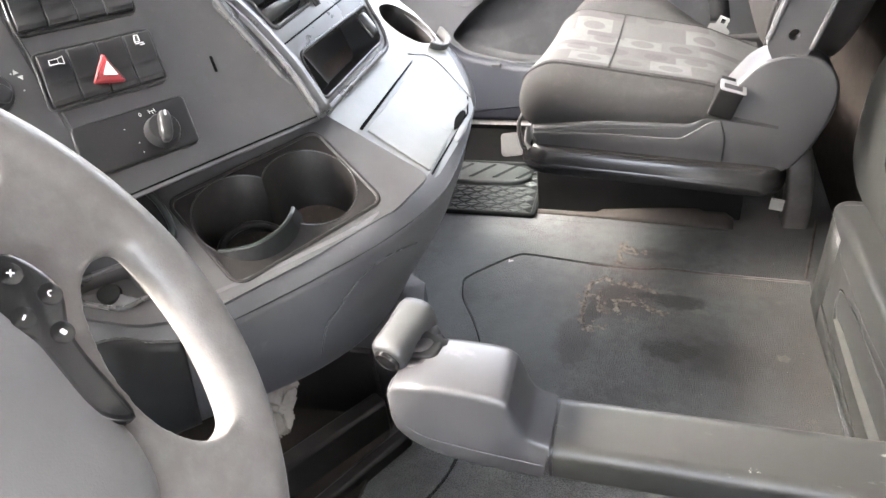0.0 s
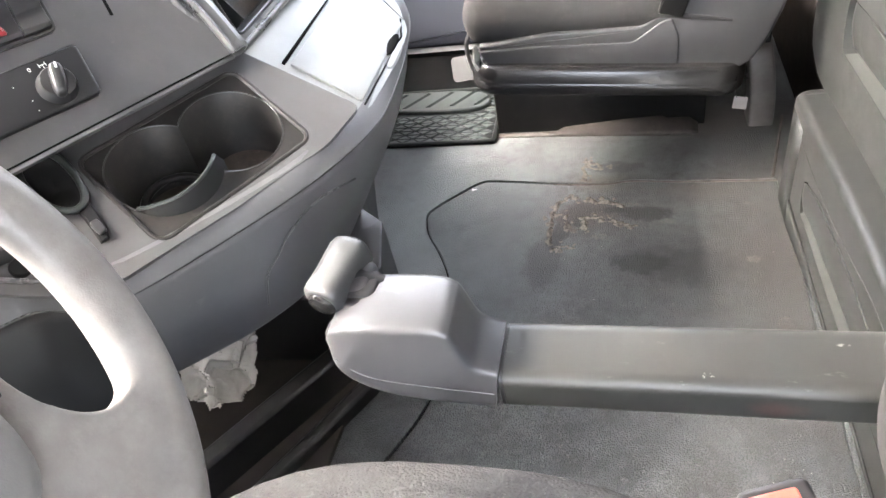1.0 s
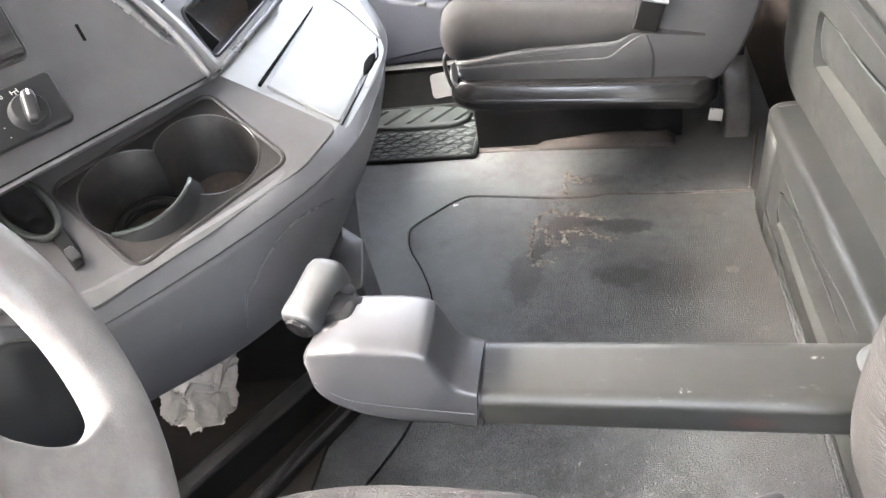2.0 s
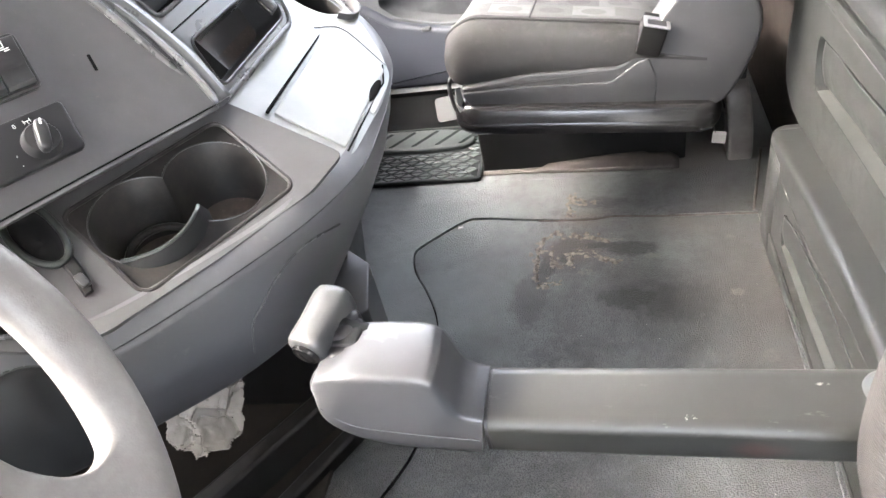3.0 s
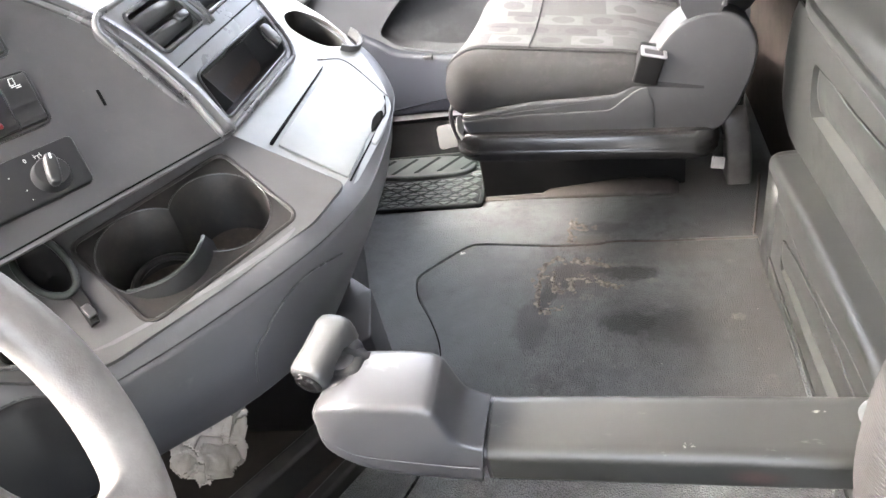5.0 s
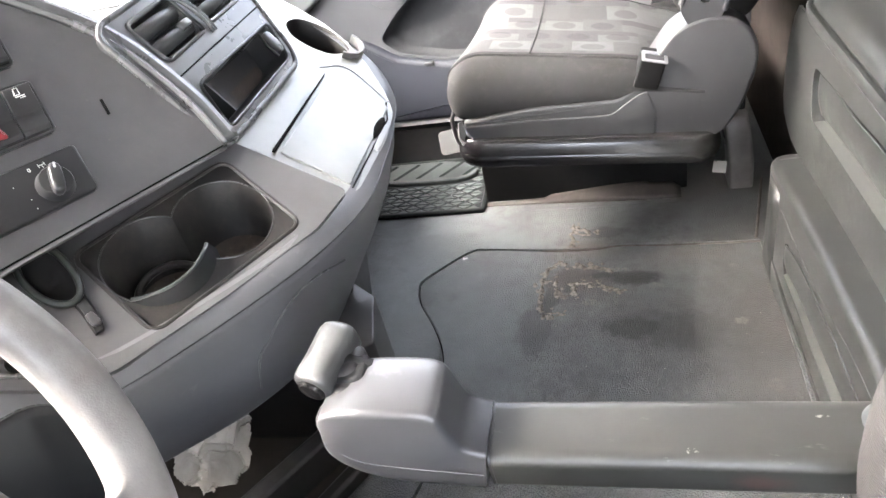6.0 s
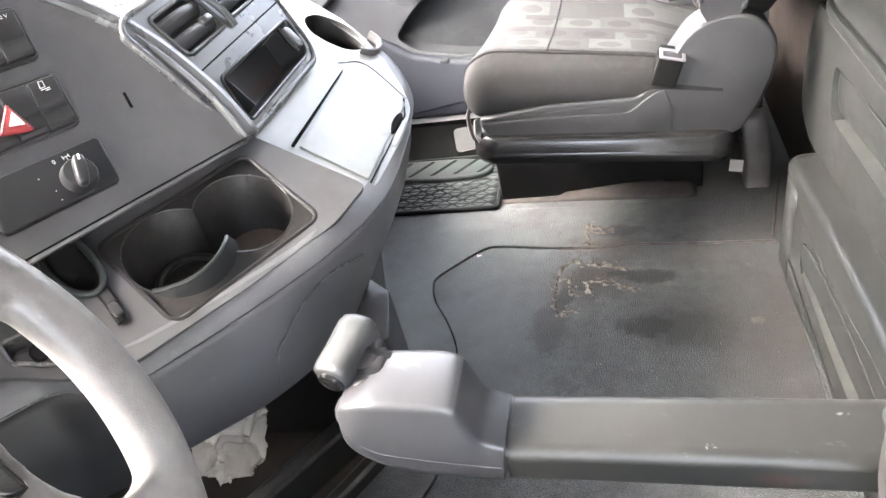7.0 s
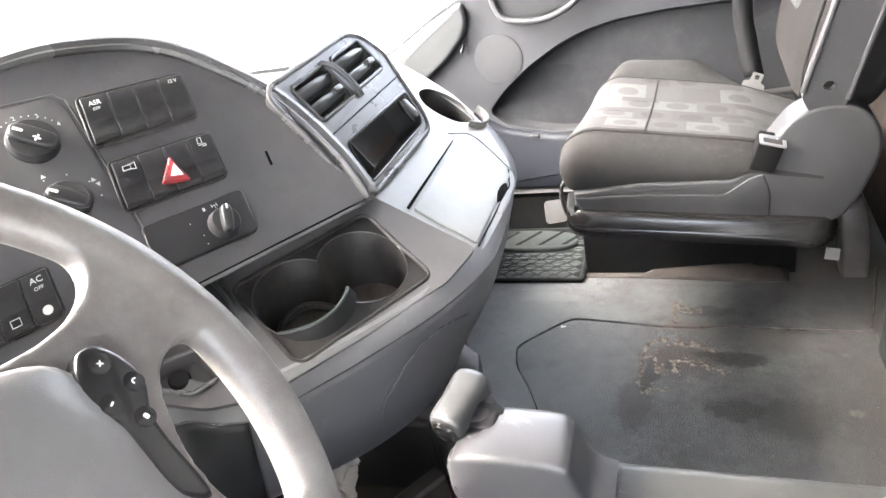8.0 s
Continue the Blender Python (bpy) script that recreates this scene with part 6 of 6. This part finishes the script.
    part("pedestal", plate([(0.066, 1.627), (0.508, 1.627), (0.508, 1.93), (0.066, 1.93)], (), -0.003, 0.215), PEDESTAL, t, "black seat pedestal", bevel=0.004)
    # pale corner moulding, bent release bar and its plate
    fr = [[(0.09, 1.452, 0.312), (0.092, 1.448, 0.312), (0.098, 1.46, 0.312)], [(0.085, 1.45, 0.284), (0.091, 1.444, 0.284), (0.1, 1.462, 0.284)], [(0.094, 1.446, 0.261), (0.108, 1.442, 0.264), (0.112, 1.462, 0.262)], [(0.12, 1.444, 0.246), (0.134, 1.441, 0.254), (0.136, 1.462, 0.25)], [(0.15, 1.444, 0.244), (0.152, 1.441, 0.248), (0.152, 1.462, 0.246)]]
    part("front_frame", moved(loft(fr, True, True), Matrix.Translation((-0.008, -0.019, 0))), FRAME, t, "pale plastic frame corner", bevel=0.0015)
    bar = spline([(0.08, 1.52, 0.325), (0.066, 1.503, 0.307), (0.056, 1.5, 0.285), (0.058, 1.5, 0.247), (0.068, 1.5, 0.224), (0.09, 1.51, 0.21)], 24)
    part("adjuster_bar", tube(bar, 0.0042, 10), KNOB, t, "bent black steel adjuster bar")
    pm = look((0.022, 1.58, 0.196), (0.05, 2.3, -0.3)) @ pose(0, 0, 0, 0, 180, 8)
    tab = part("release_plate", moved(prism(rrect(0, 0, 0.047, 0.05, 0.008), -0.002, 0.003, 0.0015), pm), LABEL, t, "milky grey release plate")
    part("plate_window", moved(prism(rrect(-0.002, 0.006, 0.034, 0.03, 0.003), 0.0026, 0.0034, 0.0003), pm), SEATSHELL, tab)
    part("release_hole", moved(prism(circle(-0.004, 0.002, 0.005, 18), 0.003, 0.004), pm), BLACKMATT, tab)
    part("label_bar", moved(prism(rrect(-0.004, 0.014, 0.02, 0.0022, 0.0006, 2), 0.003, 0.004), pm), BLACKMATT, tab)
    # backrest with its hinge plate
    lean = Matrix.Translation((0.528, 0, 0.42)) @ Matrix.Rotation(radians(15), 4, "Y")
    part("backrest", moved(pillow(0.0, 1.685, 0.36, 0.075, 0.235, 0.37, 0.3, 0.35, 48, 28), lean), BACKCLOTH, t, "dark grey fabric backrest")
    part("back_panel", moved(pillow(-0.022, 1.72, 0.37, 0.056, 0.11, 0.3, 0.3, 0.3, 40, 24), lean), PATTERN, t)
    part("back_piping", moved(tube(spline([(-0.062, 1.462, 0.02), (-0.074, 1.457, 0.08), (-0.078, 1.455, 0.2), (-0.078, 1.455, 0.5), (-0.07, 1.46, 0.68)], 24), 0.003, 8), lean), FABRIC, t)
    hp = [(-0.032, 0.01), (-0.012, -0.012), (0.028, -0.006), (0.036, 0.03), (0.036, 0.3), (-0.034, 0.3), (-0.036, 0.05)]
    m = Matrix.Translation((0.5, 1.437, 0.445)) @ Matrix.Rotation(radians(15), 4, "Y") @ XZ
    part("hinge_plate", moved(plate(rounded(hp, 0.008), [circle(0.0, 0.036, 0.0085, 20)], -0.012, 0.006), m), SEATSHELL, t, "grey hinge plate with a round hole", bevel=0.002)
    for xx in (-0.033, 0.033):
        part("plate_flange", moved(tube([(xx, 0.02, 0.004), (xx, 0.3, 0.004)], 0.005, 8), m), SEATSHELL, t)
    # belt socket
    bm_ = Matrix.Translation((0.4225, 1.432, 0.366)) @ Matrix.Rotation(radians(16), 4, "Y") @ Matrix.Rotation(radians(8), 4, "X") @ XZ
    so = part("belt_socket", moved(prism(rrect(0, 0.004, 0.041, 0.058, 0.004), -0.024, 0.012, 0.003), bm_), PEDESTAL, t, "black belt socket")
    part("button_frame", moved(plate(rrect(0, -0.006, 0.042, 0.032, 0.004), [rrect(0, -0.007, 0.031, 0.017, 0.002)], 0.0, 0.0022), bm_ @ Matrix.Translation((0, 0.033, 0)) @ Matrix.Rotation(radians(-90), 4, "X")), METAL, so, "bright metal slot frame", bevel=0.0006)
    part("release_button", moved(prism(rrect(0, -0.007, 0.03, 0.016, 0.002), -0.001, 0.001, 0.0006), bm_ @ Matrix.Translation((0, 0.033, 0)) @ Matrix.Rotation(radians(-90), 4, "X")), BLACK, so)
    return t

passenger_seat()


def belt():
    t = thing("seat_belt", "black webbing seat belt with a steel tongue", "seat belt")
    pts = [(0.44, 1.93, 0.34), (0.425, 1.95, 0.42), (0.415, 1.97, 0.52), (0.42, 2.0, 0.9), (0.45, 2.03, 1.3)]
    rows = []
    for p in spline(pts, 24):
        rows.append([p + Vector((-0.021, 0, 0)), p + Vector((0.021, 0, 0))])
    part("webbing", loft(rows), STRAP, t, solid=0.0015)
    m = look((0.434, 1.905, 0.322), (0.25, 0.9, 1.0)) @ pose(0, 0, 0, 0, 180, 20)
    part("tongue", moved(plate(rounded([(-0.024, -0.012), (0.024, -0.012), (0.024, 0.012), (0.012, 0.016), (0.012, 0.036), (-0.012, 0.036), (-0.012, 0.016), (-0.024, 0.012)], 0.003), [rrect(0, 0.026, 0.010, 0.010, 0.002)], -0.001, 0.0015), m), TONGUE, t, "steel belt tongue")
    return t

belt()


def floor_post():
    t = thing("seat_post", "curved black plastic post behind the seat", "post")
    rows = []
    for x, y, z in ((0.590, 1.606, -0.003), (0.590, 1.606, 0.02), (0.5885, 1.607, 0.06), (0.584, 1.611, 0.105), (0.579, 1.617, 0.138), (0.5755, 1.624, 0.156), (0.575, 1.632, 0.164), (0.575, 1.642, 0.167)):
        w = 0.048
        rows.append([(x, y + 0.006, z), (x + 0.002, y + 0.002, z), (x + 0.007, y, z), (x + w - 0.007, y, z), (x + w - 0.002, y + 0.002, z), (x + w, y + 0.006, z), (x + w, 1.665, z), (x, 1.665, z)])
    part("post", loft(rows, True, True), POST, t, "scuffed curved plastic cover", angle=50)
    part("upper_strut", plate([(0.582, 1.648), (0.62, 1.648), (0.62, 1.69), (0.582, 1.69)], (), 0.1, 0.27), BLACKMATT, t, "black strut above the cover", bevel=0.004)
    return t

floor_post()
tg = thing("paper_tag", "small white paper tag on a thin wire", "tag")
part("tag", moved(prism(rrect(0, 0, 0.026, 0.024, 0.001, 2), 0, 0.0006), look((0.567, 1.592, 0.07), (0.5, 0.8, 0.5), 6) @ pose(0, 0, 0, 0, 180, 0)), PAPER, tg)
part("wire", tube(spline([(0.56, 1.592, 0.082), (0.556, 1.6, 0.10), (0.566, 1.61, 0.118), (0.58, 1.612, 0.112)], 14), 0.0008, 6), BLACK, tg)


# ---- flap of floor covering in front of the pedestal ----
def floor_flap():
    front = [(0.062, 1.606, 0.0042), (0.2, 1.603, 0.0045), (0.215, 1.6, 0.005), (0.35, 1.59, 0.006), (0.42, 1.585, 0.006), (0.432, 1.585, 0.006), (0.475, 1.585, 0.006), (0.492, 1.588, 0.005)]
    back = [(0.062, 1.623, 0.0045), (0.2, 1.623, 0.006), (0.216, 1.623, 0.015), (0.35, 1.624, 0.027), (0.42, 1.624, 0.03), (0.432, 1.624, 0.024), (0.475, 1.624, 0.024), (0.494, 1.624, 0.01)]
    rows = [[Vector(a).lerp(Vector(b), k / 4) + Vector((0, 0, 0.0025 * math.sin(math.pi * k / 4))) for k in range(5)] for a, b in zip(front, back)]
    ob = part("floor_flap", loft(rows), FLAPRUBBER, solid=0.003)
    tagged(ob, "brown dusty rubber floor covering turned up against the seat pedestal", "flap", kind="structure")


floor_flap()


rg = part("floor_ridge", tube(spline([(0.09, 1.585, 0.0012), (0.25, 1.578, 0.0012), (0.46, 1.572, 0.0012), (0.482, 1.58, 0.0012), (0.487, 1.64, 0.0012)], 30), 0.003, 8), RUBBER)
tagged(rg, "moulded ridge in the rubber floor covering", "ridge", kind="structure")


# ---- driver's seat: cushion edge, bolster, buckle ----
def driver_seat():
    t = thing("driver_seat", "grey fabric driver seat with a rounded side bolster", "seat")
    part("cushion", pillow(0.226, 0.33, 0.346, 0.25, 0.245, 0.085, 0.4, 0.75, 56, 28), RIBCLOTH, t, "grey fabric cushion")
    part("base", plate(rrect(0.25, 0.33, 0.4, 0.36, 0.03), (), -0.003, 0.3), BLACK, t, bevel=0.006)
    lean = Matrix.Translation((0.62, 0, 0.3)) @ Matrix.Rotation(radians(12), 4, "Y")
    part("backrest", moved(pillow(0.02, 0.33, 0.36, 0.075, 0.235, 0.4, 0.3, 0.35, 48, 28), lean), FABRIC, t)
    part("side_bolster", pillow(0.573, 0.597, 0.49, 0.08, 0.05, 0.16, 0.9, 0.85, 48, 32), BOLSTER, t, "grey ribbed side bolster")
    m = Matrix.Translation((0.438, 0.563, 0.392)) @ Matrix.Rotation(radians(14), 4, "Z") @ Matrix.Rotation(radians(-14), 4, "Y") @ Matrix.Rotation(radians(10), 4, "X")
    bk = part("belt_buckle", moved(prism(rrect(0, 0, 0.047, 0.026, 0.006), -0.07, 0.006, 0.004), m), BLACK, t, "black belt buckle")
    part("release_button", moved(prism(rrect(-0.002, -0.0015, 0.034, 0.017, 0.003), 0.004, 0.0085, 0.002), m), BUCKLERED, bk, "faded red release button")
    return t

driver_seat()


# ---- under the dash: centre pillar, open bins, crumpled tissue ----
def bins():
    t = thing("storage_bin", "open black plastic storage bins under the dashboard", "storage bin", kind="structure")
    def rib(a, b, w, h, mat_=BLACK):
        a, b = Vector(a), Vector(b)
        d = (b - a).normalized()
        s = Vector((d.y, -d.x, 0)).normalized() * w
        pts = [a + s, a - s, b - s, b + s]
        bm = bmesh.new()
        lo = [bm.verts.new((p.x, p.y, -0.003)) for p in pts]
        hi = [bm.verts.new((p.x, p.y, h)) for p in pts]
        bm.faces.new(hi); bm.faces.new(lo[::-1])
        for i in range(4):
            bm.faces.new((lo[i], lo[(i + 1) % 4], hi[(i + 1) % 4], hi[i]))
        return bm
    part("front_rib", rib((-0.34, 0.56, 0), (-0.075, 0.95, 0), 0.016, 0.075), BLACK, t, bevel=0.006)
    part("front_rib", rib((-0.22, 0.60, 0), (-0.03, 0.93, 0), 0.012, 0.03), BLACK, t, bevel=0.006)
    part("bin_floor", plate([(-0.6, 0.5), (-0.08, 0.5), (-0.06, 1.1), (-0.6, 1.1)], (), -0.002, 0.012), BINFLOOR, t, "dusty brown bin floor")
    part("divider", rib((-0.35, 0.955, 0), (-0.08, 0.965, 0), 0.006, 0.16), BLACK, t, bevel=0.003)
    return t

bins()

def pillar():
    t = thing("engine_tunnel", "dark plastic tunnel end under the dashboard", "tunnel", kind="structure")
    body = [(-0.16, 0.985), (-0.1, 1.1), (-0.068, 1.11), (-0.088, 1.16), (-0.155, 1.355), (-0.215, 1.53), (-0.24, 1.7), (-0.6, 1.7), (-0.6, 0.985)]
    part("side", prism(rounded(body, 0.01), -0.003, 0.25, 0.006), BLACK, t)
    step = [(-0.22, 0.96), (-0.02, 0.98), (-0.004, 0.995), (-0.03, 1.1), (-0.075, 1.135), (-0.22, 1.14)]
    part("step", prism(rounded(step, 0.004), -0.003, 0.19, 0.003), ARM, t, "grey plastic step of the tunnel")
    return t

pillar()

def front_closure():
    ob = part("firewall", plate([(-0.62, -0.1), (-0.58, -0.1), (-0.58, 2.1), (-0.62, 2.1)], (), -0.003, 0.45), CARPET)
    tagged(ob, "dark carpeted firewall under the dashboard", "wall", kind="structure")

front_closure()

def tissue():
    """A crumpled sheet: folded facets and a torn outline."""
    rnd = random.Random(4)
    cells = [(Vector((rnd.uniform(-0.6, 0.6), rnd.uniform(-0.6, 0.6), 0)), Vector((rnd.uniform(-1, 1), rnd.uniform(-1, 1), 0)), rnd.uniform(-1, 1)) for k in range(34)]
    bm = bmesh.new()
    nu, nv = 60, 60
    grid = {}
    for j in range(nv + 1):
        for i in range(nu + 1):
            u, v = i / nu - 0.5, j / nv - 0.5
            p = Vector((u, v, 0))
            edge = 0.46 + 0.07 * noise.noise(Vector((math.atan2(v, u) * 2.2, 5, 1))) + 0.05 * noise.noise(Vector((math.atan2(v, u) * 6, 1, 1)))
            if max(abs(u), abs(v)) ** 2 * 0.6 + (u * u + v * v) * 0.5 > edge * edge:
                continue
            near = sorted(cells, key=lambda c: (c[0] - p).length)[:2]
            tilt = [c[2] * 0.006 + (p - c[0]).dot(c[1]) * 0.055 for c in near]
            fold = max(tilt) if near[0][2] > 0 else min(tilt)
            w = 0.105 * u + 0.006 * noise.noise(p * 6)
            hgt = 0.125 * v + 0.006 * noise.noise(p * 6 + Vector((4, 4, 4)))
            grid[i, j] = bm.verts.new((w, hgt, fold + 0.012 * math.cos(3 * u) + 0.003 * noise.noise(p * 9) + 0.001 * noise.noise(p * 30)))
    for (i, j), v in grid.items():
        q = [grid.get(k) for k in ((i + 1, j), (i + 1, j + 1), (i, j + 1))]
        if all(q):
            bm.faces.new((v, *q))
    m = look((-0.165, 0.79, 0.215), (0.355, 0.32, 0.86), 0)
    t = part("tissue", moved(bm, m @ pose(0, 0, 0, 0, 180, 38)), PAPER, None, solid=0.0006, angle=30)
    tagged(t, "crumpled white tissue paper stuffed under the dash", "tissue")


tissue()


# ---- crumbs and clay on the floor ----
def crumbs():
    rnd = random.Random(11)
    bm = bmesh.new()
    def lump(x, y, z, s, flat):
        m = Matrix.Translation((x, y, z)) @ Euler((rnd.random() * 6, rnd.random() * 6, rnd.random() * 6)).to_matrix().to_4x4() @ Matrix.Diagonal((s, s * rnd.uniform(0.5, 1), s * flat, 1))
        bmesh.ops.create_icosphere(bm, subdivisions=1, radius=1, matrix=m)
    # torn, curled edges with dried clay along them
    ridges = [[(0.243, 1.389), (0.22, 1.37), (0.21, 1.35), (0.206, 1.303), (0.208, 1.266), (0.213, 1.235)], [(0.247, 1.389), (0.258, 1.383), (0.297, 1.373), (0.335, 1.36)],
              [(0.233, 1.334), (0.239, 1.291), (0.271, 1.296), (0.271, 1.324), (0.302, 1.326), (0.351, 1.296)], [(0.213, 1.238), (0.25, 1.243)], [(0.265, 1.511), (0.266, 1.437)], [(0.275, 1.5), (0.3, 1.478), (0.315, 1.484)]]
    # crusted torn surface: a low relief that swells along the tears
    import numpy as np
    segs = [(p, q) for path in ridges for p, q in zip(path, path[1:])]
    step = 0.0014
    gx, gy = np.meshgrid(np.arange(0.185, 0.375, step), np.arange(1.215, 1.52, step), indexing="ij")
    near = np.full(gx.shape, 9.0)
    for (x0, y0), (x1, y1) in segs:
        ll = (x1 - x0) ** 2 + (y1 - y0) ** 2
        f = np.clip(((gx - x0) * (x1 - x0) + (gy - y0) * (y1 - y0)) / ll, 0, 1)
        near = np.minimum(near, np.hypot(gx - x0 - f * (x1 - x0), gy - y0 - f * (y1 - y0)))
    grid = {}
    for i in range(gx.shape[0]):
        for j in range(gx.shape[1]):
            if near[i, j] > 0.02:
                continue
            p = Vector((gx[i, j], gy[i, j], 0))
            wide = 0.0058 + 0.006 * noise.noise(p * 60)
            hgt = 0.0034 * math.exp(-(near[i, j] / wide) ** 2) * (0.85 + 1.7 * noise.noise(p * 80) + 0.8 * noise.noise(p * 190)) + 0.0009 * noise.noise(p * 420) + max(0.0, 0.0046 * noise.noise(p * 85) - 0.0005) * (near[i, j] < 0.018) - 0.0012
            if hgt > -0.0004:
                grid[i, j] = bm.verts.new((p.x, p.y, (0.0012 if p.y < 1.432 else 0.0035) + hgt))
    for (i, j), v in grid.items():
        q = [grid.get(k) for k in ((i + 1, j), (i + 1, j + 1), (i, j + 1))]
        if all(q):
            bm.faces.new((v, *q))
    for path in ridges:
        for p in spline([(*q, 0) for q in path], 14 * len(path)):
            if rnd.random() < 0.06:
                lump(p.x + rnd.gauss(0, 0.0018), p.y + rnd.gauss(0, 0.0018), 0.0014 if p.y < 1.43 else 0.0036, rnd.uniform(0.0012, 0.0042), 0.32)
    for k in range(180):
        a, r = rnd.uniform(0, 6.3), rnd.random() ** 0.7
        lump(0.27 + 0.13 * r * math.cos(a), 1.33 + 0.08 * r * math.sin(a), 0.0012, rnd.uniform(0.0004, 0.0012), 0.5)
    for k in range(60):
        lump(rnd.uniform(0.0, 0.6), rnd.uniform(0.7, 1.42), 0.0014, rnd.uniform(0.0004, 0.0011), 0.6)
    tagged(part("dirt_crumbs", bm, DUST), "dried clay crumbs scattered over the rubber floor", "dirt", kind="stuff")
    lint = bmesh.new()
    for k in range(46):
        x, y = rnd.uniform(-0.02, 0.6), rnd.uniform(0.75, 1.6)
        m = Matrix.Translation((x, y, 0.002 if y < 1.43 else 0.0042)) @ Euler((rnd.random() * 6, rnd.random() * 6, rnd.random() * 6)).to_matrix().to_4x4() @ Matrix.Diagonal((rnd.uniform(0.0005, 0.0016), 0.0005, 0.0004, 1))
        bmesh.ops.create_icosphere(lint, subdivisions=1, radius=1, matrix=m)
    tagged(part("lint_specks", lint, PAPER), "pale lint specks lying on the rubber floor", "lint", kind="stuff")
    chip = part("paper_chip", prism([(-0.006, -0.004), (0.006, -0.003), (0.004, 0.001), (-0.001, 0.0), (-0.003, 0.006)], 0, 0.0014), WHITE)
    chip.matrix_world = at(0.041, 1.421, 0.0014, 20)
    tagged(chip, "tiny white paper chip lying on the floor seam", "scrap")

crumbs()
